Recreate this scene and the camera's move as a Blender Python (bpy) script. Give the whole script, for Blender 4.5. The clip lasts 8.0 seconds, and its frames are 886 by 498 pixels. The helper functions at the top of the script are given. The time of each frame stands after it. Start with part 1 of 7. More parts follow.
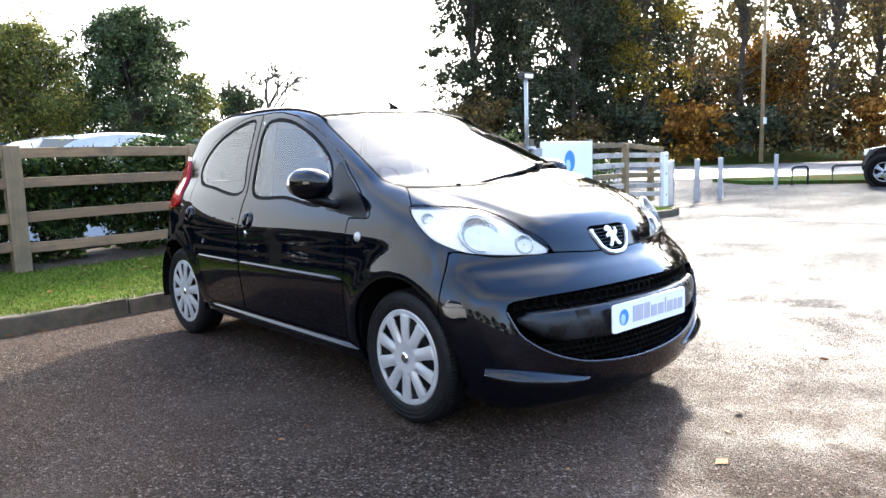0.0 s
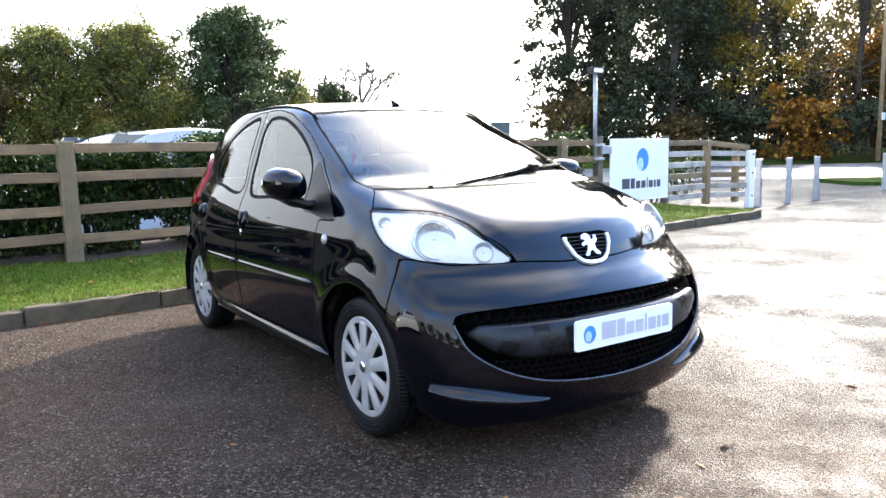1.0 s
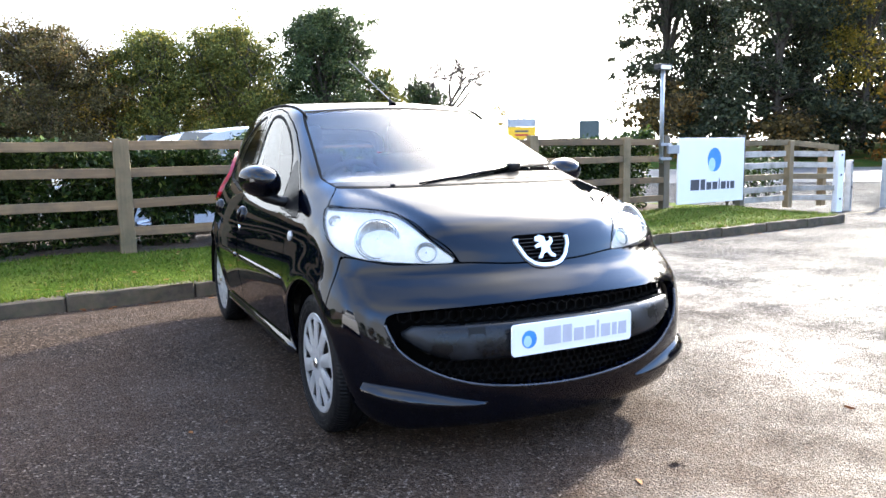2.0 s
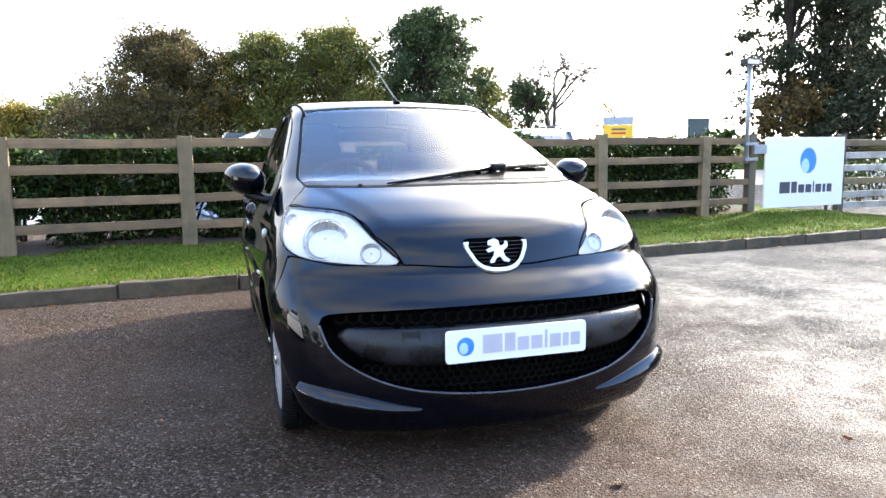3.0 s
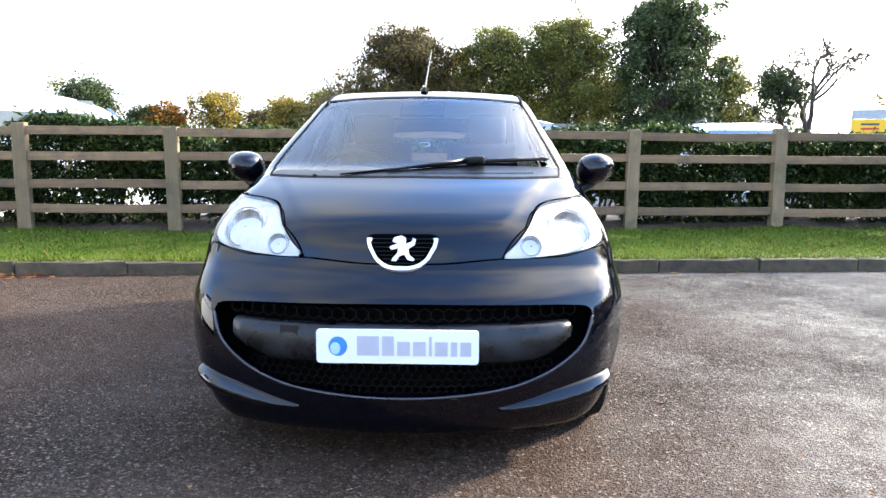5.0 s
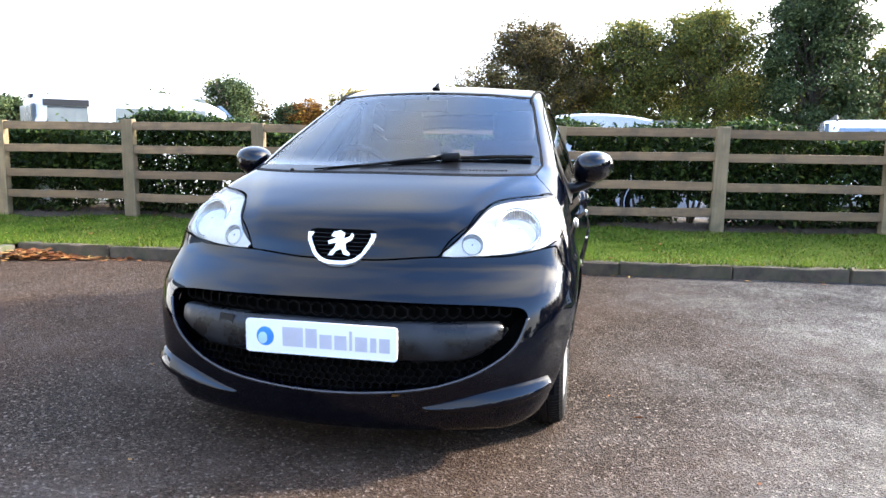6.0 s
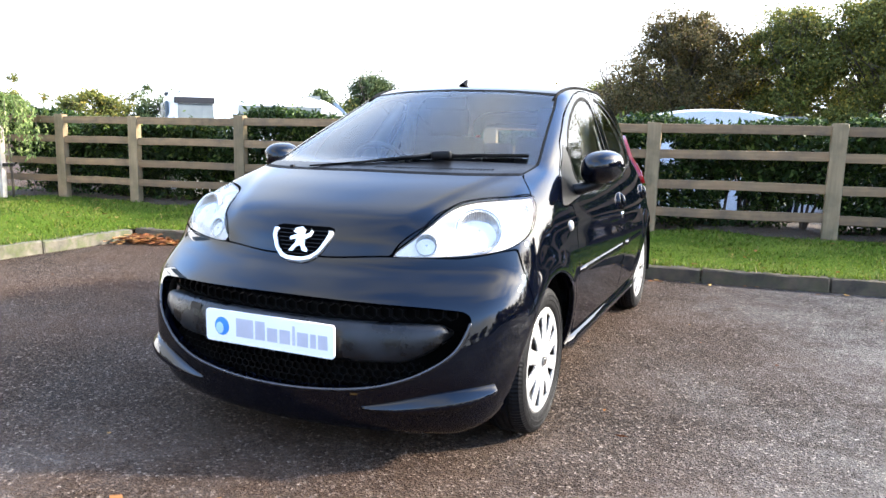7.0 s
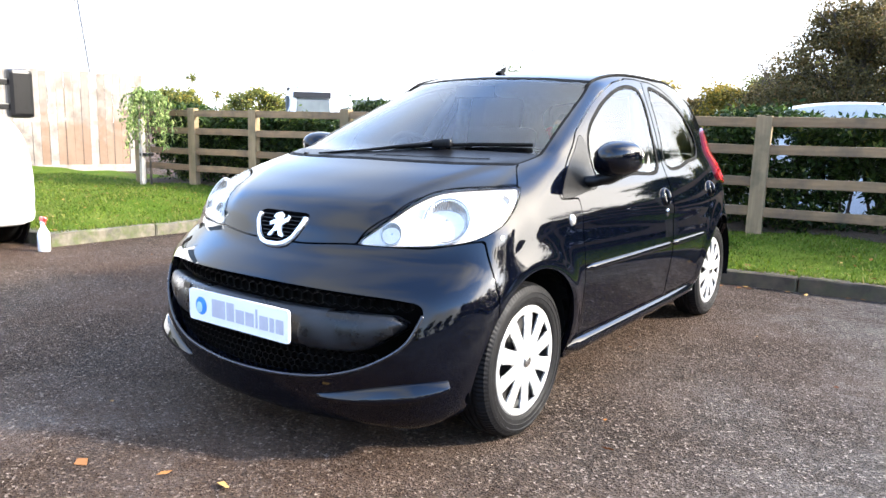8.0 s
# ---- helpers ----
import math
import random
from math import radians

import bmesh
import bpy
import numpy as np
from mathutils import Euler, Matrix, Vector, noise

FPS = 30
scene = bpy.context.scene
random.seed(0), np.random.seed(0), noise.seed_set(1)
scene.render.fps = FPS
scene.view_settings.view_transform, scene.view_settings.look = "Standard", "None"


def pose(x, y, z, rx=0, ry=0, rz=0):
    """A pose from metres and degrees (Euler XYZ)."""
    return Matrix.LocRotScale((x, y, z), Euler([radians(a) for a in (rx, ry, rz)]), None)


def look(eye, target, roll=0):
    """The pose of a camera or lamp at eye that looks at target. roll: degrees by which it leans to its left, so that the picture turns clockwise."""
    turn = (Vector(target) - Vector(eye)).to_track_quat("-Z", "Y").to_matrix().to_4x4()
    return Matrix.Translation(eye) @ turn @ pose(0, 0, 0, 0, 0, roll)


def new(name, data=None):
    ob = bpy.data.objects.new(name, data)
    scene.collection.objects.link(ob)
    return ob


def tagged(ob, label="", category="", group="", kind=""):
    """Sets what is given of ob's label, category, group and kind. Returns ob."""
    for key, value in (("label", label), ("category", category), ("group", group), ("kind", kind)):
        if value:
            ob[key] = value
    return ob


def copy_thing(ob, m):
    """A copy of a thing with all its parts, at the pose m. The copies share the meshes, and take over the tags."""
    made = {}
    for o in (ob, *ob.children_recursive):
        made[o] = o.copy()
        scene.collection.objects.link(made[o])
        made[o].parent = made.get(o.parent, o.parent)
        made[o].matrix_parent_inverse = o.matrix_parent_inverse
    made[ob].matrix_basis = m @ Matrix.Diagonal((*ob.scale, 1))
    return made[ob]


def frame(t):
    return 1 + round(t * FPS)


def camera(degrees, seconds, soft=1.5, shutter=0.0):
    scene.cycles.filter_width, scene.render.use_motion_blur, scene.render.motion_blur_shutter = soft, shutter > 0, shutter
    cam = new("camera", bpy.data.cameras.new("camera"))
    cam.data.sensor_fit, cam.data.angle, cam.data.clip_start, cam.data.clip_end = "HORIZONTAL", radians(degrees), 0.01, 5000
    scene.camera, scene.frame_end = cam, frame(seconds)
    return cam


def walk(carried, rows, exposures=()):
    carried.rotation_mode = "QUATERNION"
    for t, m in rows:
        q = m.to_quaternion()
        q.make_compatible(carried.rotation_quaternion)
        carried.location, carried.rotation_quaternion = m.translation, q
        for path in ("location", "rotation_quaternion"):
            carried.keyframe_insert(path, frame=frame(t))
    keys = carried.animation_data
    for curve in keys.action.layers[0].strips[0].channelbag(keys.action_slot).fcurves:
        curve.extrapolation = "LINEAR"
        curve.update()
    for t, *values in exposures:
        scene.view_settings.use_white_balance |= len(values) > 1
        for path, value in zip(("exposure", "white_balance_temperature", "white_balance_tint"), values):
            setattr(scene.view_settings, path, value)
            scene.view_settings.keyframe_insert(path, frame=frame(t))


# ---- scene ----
cam = camera(62.4, 8.0)
PATH = [
    (0, (-2.576, -2.234, 1.098), (-1.255, -0.754, 0.842), -1.7),
    (0.5, (-2.324, -2.327, 1.11), (-1.106, -0.762, 0.846), -1.6),
    (1, (-2.056, -2.443, 1.107), (-0.946, -0.8, 0.845), -1.3),
    (1.5, (-1.813, -2.591, 1.103), (-0.805, -0.883, 0.844), -1.1),
    (1.7, (-1.711, -2.643, 1.095), (-0.754, -0.906, 0.836), -1.1),
    (2.8, (-1.129, -2.846, 1.105), (-0.458, -0.98, 0.841), -0.6),
    (3, (-0.994, -2.879, 1.099), (-0.39, -0.991, 0.836), -0.6),
    (3.5, (-0.713, -2.9, 1.09), (-0.255, -0.971, 0.822), -0.3),
    (4, (-0.401, -2.896, 1.074), (-0.123, -0.934, 0.801), -0.0),
    (4.5, (-0.105, -2.896, 1.077), (0.003, -0.918, 0.801), 0.2),
    (5.8, (0.748, -2.845, 1.099), (0.406, -0.895, 0.811), 0.6),
    (6, (0.887, -2.788, 1.089), (0.461, -0.855, 0.8), 0.7),
    (6.5, (1.193, -2.686, 1.091), (0.578, -0.806, 0.793), 0.9),
    (7, (1.506, -2.534, 1.109), (0.693, -0.733, 0.802), 1.0),
    (7.5, (1.759, -2.374, 1.1), (0.772, -0.663, 0.786), 1.2),
    (8, (1.99, -2.156, 1.085), (0.828, -0.561, 0.762), 1.3),
]
walk(cam, [(t, look(eye, target, roll)) for t, eye, target, roll in PATH], exposures=[(0, 1.78, 6900, 10)])

# ---- daylight: low autumn sun through thin bright cloud ----
SUN_AZ, SUN_EL = radians(64), radians(25)
SUN_WAY = Vector((math.sin(SUN_AZ) * math.cos(SUN_EL), math.cos(SUN_AZ) * math.cos(SUN_EL), math.sin(SUN_EL)))


def build_sky():
    world = bpy.data.worlds.new("sky")
    scene.world = world
    world.use_nodes = True
    wn, wl = world.node_tree.nodes, world.node_tree.links
    wn.clear()

    def node(kind, **values):
        n = wn.new(kind)
        for key, value in values.items():
            n.inputs[key.replace("_", " ")].default_value = value
        return n

    def maths(op, a, b=None):
        n = wn.new("ShaderNodeMath")
        n.operation = op
        for sock, v in zip(n.inputs, (a, b)):
            if isinstance(v, (int, float)):
                sock.default_value = v
            elif v is not None:
                wl.new(v, sock)
        return n.outputs[0]

    sky = node("ShaderNodeTexSky")
    sky.sky_type, sky.sun_disc = "NISHITA", False
    sky.sun_elevation, sky.sun_rotation, sky.dust_density = SUN_EL, SUN_AZ, 0.6
    way = node("ShaderNodeTexCoord").outputs["Generated"]
    split = node("ShaderNodeSeparateXYZ")
    wl.new(way, split.inputs[0])
    up = split.outputs["Z"]
    # clouds: dense and white towards the horizon, broken higher up
    stretch = node("ShaderNodeMapping", Scale=(1.0, 1.0, 1.5))
    wl.new(way, stretch.inputs["Vector"])
    cloud = node("ShaderNodeTexNoise", Scale=1.7, Detail=2.0, Roughness=0.42)
    wl.new(stretch.outputs["Vector"], cloud.inputs["Vector"])
    low = maths("SUBTRACT", maths("MAXIMUM", maths("MULTIPLY", maths("SUBTRACT", 0.33, up), 1.1), -0.03), maths("MULTIPLY", split.outputs["X"], 0.13))
    cover = node("ShaderNodeMapRange", From_Min=0.43, From_Max=0.71)
    # the bright haze round the sun
    dot = node("ShaderNodeVectorMath")
    dot.operation = "DOT_PRODUCT"
    wl.new(way, dot.inputs[0])
    dot.inputs[1].default_value = SUN_WAY
    glow = maths("POWER", maths("MAXIMUM", dot.outputs["Value"], 0.0), 6.0)
    wl.new(maths("ADD", maths("ADD", cloud.outputs["Fac"], low), maths("MULTIPLY", glow, 0.35)), cover.inputs["Value"])
    white = node("ShaderNodeMix")
    white.data_type = "RGBA"
    white.inputs["A"].default_value, white.inputs["B"].default_value = (5.0, 5.55, 6.3, 1), (60.0, 57.0, 53.0, 1)
    wl.new(glow, white.inputs["Factor"])
    mix = node("ShaderNodeMix")
    mix.data_type = "RGBA"
    wl.new(cover.outputs["Result"], mix.inputs["Factor"])
    veil = node("ShaderNodeVectorMath")
    veil.operation = "MULTIPLY_ADD"
    veil.inputs[1].default_value, veil.inputs[2].default_value = (1.85, 2.35, 3.1), (0.12, 0.15, 0.19)
    wl.new(sky.outputs["Color"], veil.inputs[0])
    wl.new(veil.outputs["Vector"], mix.inputs["A"])
    wl.new(white.outputs["Result"], mix.inputs["B"])
    back = node("ShaderNodeBackground", Strength=0.15)
    wl.new(mix.outputs["Result"], back.inputs["Color"])
    wl.new(back.outputs["Background"], node("ShaderNodeOutputWorld").inputs["Surface"])


build_sky()
sun = new("sun", bpy.data.lights.new("sun", "SUN"))
sun.data.energy, sun.data.angle, sun.data.color = 5.0, radians(4), (1.0, 0.95, 0.87)
sun.matrix_world = look(SUN_WAY * 60, (0, 0, 0))

# ---- materials ----
class Nodes:
    """A small builder for node materials."""
    def __init__(self, name):
        self.mat = bpy.data.materials.new(name)
        self.mat.use_nodes = True
        self.tree = self.mat.node_tree
        self.bsdf = self.tree.nodes["Principled BSDF"]
        self.co = self.add("ShaderNodeTexCoord").outputs["Object"]

    def add(self, kind, **values):
        node = self.tree.nodes.new(kind)
        for key, value in values.items():
            node.inputs[key.replace("_", " ")].default_value = value
        return node

    def link(self, a, b):
        self.tree.links.new(a, b)

    def world_place(self):
        return self.add("ShaderNodeNewGeometry").outputs["Position"]

    def noise(self, scale, detail=4.0, rough=0.55, co=None):
        n = self.add("ShaderNodeTexNoise", Scale=scale, Detail=detail, Roughness=rough)
        self.link(co or self.co, n.inputs["Vector"])
        return n.outputs["Fac"]

    def ramp(self, fac, stops):
        r = self.add("ShaderNodeValToRGB")
        e = r.color_ramp.elements
        while len(e) < len(stops):
            e.new(0.5)
        for k, (p, c) in zip(e, stops):
            k.position = p
            k.color = (*c, 1) if isinstance(c, tuple) else (c, c, c, 1)
        self.link(fac, r.inputs["Fac"])
        return r.outputs["Color"]

    def mix(self, fac, a, b, how="MIX"):
        m = self.add("ShaderNodeMix")
        m.data_type, m.blend_type = "RGBA", how
        for sock, v in ((m.inputs["Factor"], fac), (m.inputs["A"], a), (m.inputs["B"], b)):
            if isinstance(v, (int, float)):
                sock.default_value = v if sock.type == "VALUE" else (v, v, v, 1)
            elif isinstance(v, tuple):
                sock.default_value = (*v, 1)
            else:
                self.link(v, sock)
        return m.outputs["Result"]

    def bump(self, height, strength=0.4, distance=0.01):
        b = self.add("ShaderNodeBump", Strength=strength, Distance=distance)
        self.link(height, b.inputs["Height"])
        old = self.bsdf.inputs["Normal"]
        if old.is_linked:
            self.link(old.links[0].from_socket, b.inputs["Normal"])
        self.link(b.outputs["Normal"], old)

    def set(self, **values):
        for key, v in values.items():
            sock = self.bsdf.inputs[key.replace("_", " ")]
            if isinstance(v, (int, float)):
                sock.default_value = v
            elif isinstance(v, tuple):
                sock.default_value = (*v, 1) if len(v) == 3 else v
            else:
                self.link(v, sock)
        return self


def plain(name, colour, rough=0.5, metal=0.0, vary=0.15, scale=30.0, bump=0.0, coat=0.0, spec=0.5):
    """A simple surface whose colour and gloss vary a little."""
    n = Nodes(name)
    f = n.noise(scale)
    dark, light = tuple(c * (1 - vary) for c in colour), tuple(min(1, c * (1 + vary)) for c in colour)
    n.set(Base_Color=n.ramp(f, [(0.3, dark), (0.7, light)]), Metallic=metal, Coat_Weight=coat, Specular_IOR_Level=spec)
    n.set(Roughness=n.ramp(n.noise(scale * 0.3), [(0.3, max(0.02, rough * 0.8)), (0.7, min(1.0, rough * 1.2))]))
    if bump:
        n.bump(f, bump, 0.004)
    return n.mat


def car_paint(name, colour, rough=0.05):
    n = Nodes(name)
    dust = n.noise(6.0, 5.0)
    n.set(Base_Color=n.ramp(n.noise(900.0, 1.0), [(0.3, tuple(c * 0.7 for c in colour)), (0.7, tuple(c * 1.4 for c in colour))]))
    n.set(Roughness=0.30, Metallic=0.0, IOR=1.45, Specular_IOR_Level=0.0)
    n.set(Coat_Weight=1.0, Coat_IOR=1.43, Coat_Roughness=n.ramp(dust, [(0.3, rough * 0.3), (0.75, rough)]))
    return n.mat


PAINT = car_paint("black_paint", (0.0006, 0.0010, 0.0028))
BLACK_PLASTIC = plain("black_plastic", (0.004, 0.004, 0.0045), 0.34, bump=0.05, scale=400, spec=0.20)
RUBBER = plain("tyre_rubber", (0.0035, 0.0035, 0.0035), 0.62, bump=0.2, scale=120, spec=0.05)
SILVER = plain("silver_trim", (0.50, 0.51, 0.52), 0.38, 0.35, 0.08, 14)
WHITE_PAINT = plain("white_paint", (0.78, 0.79, 0.80), 0.25, vary=0.03, scale=4)

# ---- building helpers ----
def mesh_of(name, bm, material):
    me = bpy.data.meshes.new(name)
    bm.to_mesh(me)
    bm.free()
    for m in (material if isinstance(material, (list, tuple)) else [material]):
        me.materials.append(m)
    return me


def thing(name, label, category, group="", kind="", at=None):
    """An Empty that gathers the parts of one thing."""
    ob = new(name)
    ob.empty_display_size = 0.1
    if at is not None:
        ob.matrix_basis = at
    return tagged(ob, label, category, group, kind)


def part(name, bm, material, parent, label="", smooth=False):
    me = mesh_of(name, bm, material)
    if smooth:
        me.polygons.foreach_set("use_smooth", [True] * len(me.polygons))
    ob = new(name, me)
    ob.parent = parent
    return tagged(ob, label)


def solo(name, bm, material, label, category, group="", kind="", smooth=False):
    ob = part(name, bm, material, None, label, smooth)
    return tagged(ob, label, category, group, kind)


def box(bm, x0, x1, y0, y1, z0, z1, m=None, bevel=0.0):
    made = bmesh.ops.create_cube(bm, size=1.0)["verts"]
    for v in made:
        v.co = Vector((x0 + (v.co.x + 0.5) * (x1 - x0), y0 + (v.co.y + 0.5) * (y1 - y0), z0 + (v.co.z + 0.5) * (z1 - z0)))
    if bevel:
        edges = list({e for v in made for e in v.link_edges})
        got = bmesh.ops.bevel(bm, geom=edges, offset=bevel, segments=2, affect="EDGES", profile=0.6)
        made = [v for v in got["verts"]] or made
        made = list({v for f in got["faces"] for v in f.verts} | {v for v in made if v.is_valid})
    if m is not None:
        seen = set(made)
        stack = list(made)
        while stack:
            for e in stack.pop().link_edges:
                for v in e.verts:
                    if v not in seen:
                        seen.add(v)
                        stack.append(v)
        bmesh.ops.transform(bm, matrix=m, verts=list(seen))
    return bm


def tube(bm, points, radii, sides=10, cap=True):
    """A round bar along points with a radius at each."""
    pts = [Vector(p) for p in points]
    if isinstance(radii, (int, float)):
        radii = [radii] * len(pts)
    radii = [float(r) for r in radii]
    rings = []
    ref = Vector((0, 0, 1))
    for i, p in enumerate(pts):
        d = (pts[min(i + 1, len(pts) - 1)] - pts[max(i - 1, 0)]).normalized()
        a = d.cross(ref)
        if a.length < 1e-3:
            a = d.cross(Vector((1, 0, 0)))
        a.normalize()
        b = d.cross(a)
        rings.append([bm.verts.new(p + radii[i] * (math.cos(k * 2 * math.pi / sides) * a + math.sin(k * 2 * math.pi / sides) * b)) for k in range(sides)])
    for r, s in zip(rings, rings[1:]):
        for k in range(sides):
            bm.faces.new((r[k], r[(k + 1) % sides], s[(k + 1) % sides], s[k]))
    if cap:
        bm.faces.new(rings[0][::-1])
        bm.faces.new(rings[-1])
    return bm


def spin(bm, profile, segments=32, m=None, closed=False):
    """A turned solid: profile of (radius, height) about the z axis."""
    rings = []
    m = m or Matrix()
    for k in range(segments):
        a = 2 * math.pi * k / segments
        rings.append([bm.verts.new(m @ Vector((r * math.cos(a), r * math.sin(a), h))) for r, h in profile])
    n = len(profile)
    for k in range(segments):
        r, s = rings[k], rings[(k + 1) % segments]
        for i in range(n if closed else n - 1):
            j = (i + 1) % n
            try:
                bm.faces.new((r[i], s[i], s[j], r[j]))
            except ValueError:
                pass
    bmesh.ops.remove_doubles(bm, verts=bm.verts[:], dist=1e-5)
    return bm


def prism(bm, outline, h0, h1, m=None):
    """A flat outline of (u, v), given thickness from h0 to h1 along w."""
    m = m or Matrix()
    lo = [bm.verts.new(m @ Vector((u, v, h0))) for u, v in outline]
    hi = [bm.verts.new(m @ Vector((u, v, h1))) for u, v in outline]
    n = len(outline)
    bm.faces.new(lo[::-1])
    bm.faces.new(hi)
    for i in range(n):
        bm.faces.new((lo[i], lo[(i + 1) % n], hi[(i + 1) % n], hi[i]))
    return bm



# ---- the car: an outer surface from a side profile, a plan and a cross-section ----
def spline(points, n=12, closed=False):
    """A smooth curve through points."""
    p = np.array(points, float)
    m = len(p)
    outp = []
    for i in range(m if closed else m - 1):
        if closed:
            a, b, c, d = p[(i - 1) % m], p[i], p[(i + 1) % m], p[(i + 2) % m]
        else:
            a, b, c, d = p[max(i - 1, 0)], p[i], p[i + 1], p[min(i + 2, m - 1)]
        t = np.linspace(0, 1, n, endpoint=False)[:, None]
        la, lb, lc = (max(1e-6, np.linalg.norm(q - r)) ** 0.5 for q, r in ((a, b), (b, c), (c, d)))
        m1 = ((b - a) / la - (c - a) / (la + lb) + (c - b) / lb) * lb if la > 1e-5 else (c - b)
        m2 = ((c - b) / lb - (d - b) / (lb + lc) + (d - c) / lc) * lb if lc > 1e-5 else (c - b)
        outp.append(b * (2 * t**3 - 3 * t**2 + 1) + m1 * (t**3 - 2 * t**2 + t) + c * (3 * t**2 - 2 * t**3) + m2 * (t**3 - t**2))
    if not closed:
        outp.append(p[-1:])
    return np.concatenate(outp)


def outline_distance(curve, u, v):
    """Signed distance (inside negative) of points to a closed outline."""
    best = np.full(u.shape, 1e9)
    inside = np.zeros(u.shape, bool)
    nxt = np.roll(curve, -1, axis=0)
    for (ax, ay), (bx, by) in zip(curve, nxt):
        ex, ey = bx - ax, by - ay
        ll = ex * ex + ey * ey
        if ll < 1e-12:
            continue
        t = np.clip(((u - ax) * ex + (v - ay) * ey) / ll, 0, 1)
        best = np.minimum(best, (u - ax - t * ex) ** 2 + (v - ay - t * ey) ** 2)
        if ay != by:
            inside ^= ((ay > v) != (by > v)) & (u < ex * (v - ay) / (by - ay) + ax)
    return np.where(inside, -1, 1) * np.sqrt(best)


class Table:
    """A signed distance kept on a grid of side-view cells."""
    def __init__(self, curve, y0=-1.0, y1=3.3, z0=-0.2, z1=1.8, step=0.008):
        self.y0, self.z0, self.step = y0, z0, step
        ys, zs = np.arange(y0, y1, step), np.arange(z0, z1, step)
        self.d = outline_distance(curve, *np.meshgrid(ys, zs, indexing="ij"))

    def __call__(self, y, z):
        a = np.clip((y - self.y0) / self.step, 0, self.d.shape[0] - 1.001)
        b = np.clip((z - self.z0) / self.step, 0, self.d.shape[1] - 1.001)
        i, j = a.astype(int), b.astype(int)
        a, b = a - i, b - j
        d = self.d
        return d[i, j] * (1 - a) * (1 - b) + d[i + 1, j] * a * (1 - b) + d[i, j + 1] * (1 - a) * b + d[i + 1, j + 1] * a * b


def curve_of(pairs):
    c = spline(pairs)
    return lambda q: np.interp(q, c[:, 0], c[:, 1])


def soft_max(a, b, k):
    return np.maximum(a, b) + np.maximum(k - np.abs(a - b), 0) ** 2 / (4 * k)


def soft_min(a, b, k):
    return -soft_max(-a, -b, k)


LOWER = Table(spline([(-0.42, 0.122), (-0.535, 0.125), (-0.570, 0.155), (-0.595, 0.23), (-0.611, 0.31), (-0.607, 0.42), (-0.590, 0.50), (-0.56, 0.57), (-0.505, 0.625),
                      (-0.445, 0.675), (-0.405, 0.755), (-0.34, 0.82), (-0.2, 0.885), (-0.05, 0.935), (0.12, 0.975), (0.35, 0.96), (0.6, 0.92), (1.5, 0.93),
                      (2.5, 0.96), (2.70, 0.94), (2.77, 0.80), (2.79, 0.60), (2.78, 0.40), (2.70, 0.25), (2.4, 0.20), (1.0, 0.175)], 24, closed=True))
CABIN = Table(spline([(-0.2, 0.79), (0.13, 0.985), (0.4, 1.118), (0.7, 1.257), (0.88, 1.333), (1.0, 1.360), (1.2, 1.386), (1.6, 1.408), (2.0, 1.397), (2.35, 1.350),
                      (2.53, 1.30), (2.63, 1.19), (2.69, 1.05), (2.72, 0.88), (2.5, 0.75), (0.3, 0.75)], 24, closed=True))
SIDE = curve_of([(0.10, 0.68), (0.16, 0.715), (0.21, 0.738), (0.28, 0.757), (0.38, 0.773), (0.52, 0.792), (0.65, 0.786), (0.75, 0.769), (0.85, 0.737), (0.92, 0.705), (1.0, 0.66), (1.6, 0.3)])
TAPER = curve_of([(-0.9, 0.16), (-0.6, 0.08), (-0.3, 0.014), (0.0, 0.0), (0.4, 0.0), (1.6, 0.0), (2.1, 0.012), (2.5, 0.05), (2.8, 0.11), (3.2, 0.2)])
CABIN_TAPER = curve_of([(-0.5, 0.05), (0.2, 0.012), (0.6, 0.0), (1.5, 0.0), (2.0, 0.02), (2.4, 0.065), (2.7, 0.12), (3.2, 0.2)])
WHEEL_R, AXLES = 0.279, (0.05, 2.34)


def fade(q, a, b):
    t = np.clip((q - a) / (b - a), 0, 1)
    return t * t * (3 - 2 * t)


def body(x, y, z):
    """Outside positive, in about metres."""
    ax = np.abs(x)
    nose = 0.20 * (ax / 0.718) ** 2.2 * (1 - fade(y, 0.35, 0.9))
    tail = 0.15 * (ax / 0.7) ** 2.5 * fade(y, 1.7, 2.4)
    flare = 0.0
    for yc in AXLES:
        r = np.hypot(y - yc, z - WHEEL_R)
        flare = flare + 0.016 * np.exp(-((r - 0.345) / 0.05) ** 2) * fade(z, 0.2, 0.4)
    # the bonnet's middle stands a little proud between two creases
    wide = np.interp(y, [-0.40, 0.25], [0.34, 0.60])
    raised = 0.007 * (1 - fade(ax, wide - 0.028, wide + 0.028)) * fade(y, -0.42, -0.30) * (1 - fade(y, 0.20, 0.5)) * fade(z, 0.7, 0.8)
    low = soft_max(LOWER(y - nose + tail, z - raised), ax - SIDE(z) + TAPER(y) - flare, 0.10)
    screen = 0.15 * (ax / 0.55) ** 2 * (1 - fade(y, 0.9, 1.5))
    up = z - 0.9
    cab = soft_max(CABIN(y - screen + tail, z + 0.020 * (ax / 0.5) ** 2 * fade(z, 1.0, 1.3)), ax - (0.718 - 0.36 * up - 0.14 * up * up) + CABIN_TAPER(y), 0.05)
    return soft_min(low, cab, 0.05)


def body_grad(p, e=0.004):
    g = np.stack([body(*(p + d).T) - body(*(p - d).T) for d in np.eye(3) * e], axis=1) / (2 * e)
    return g


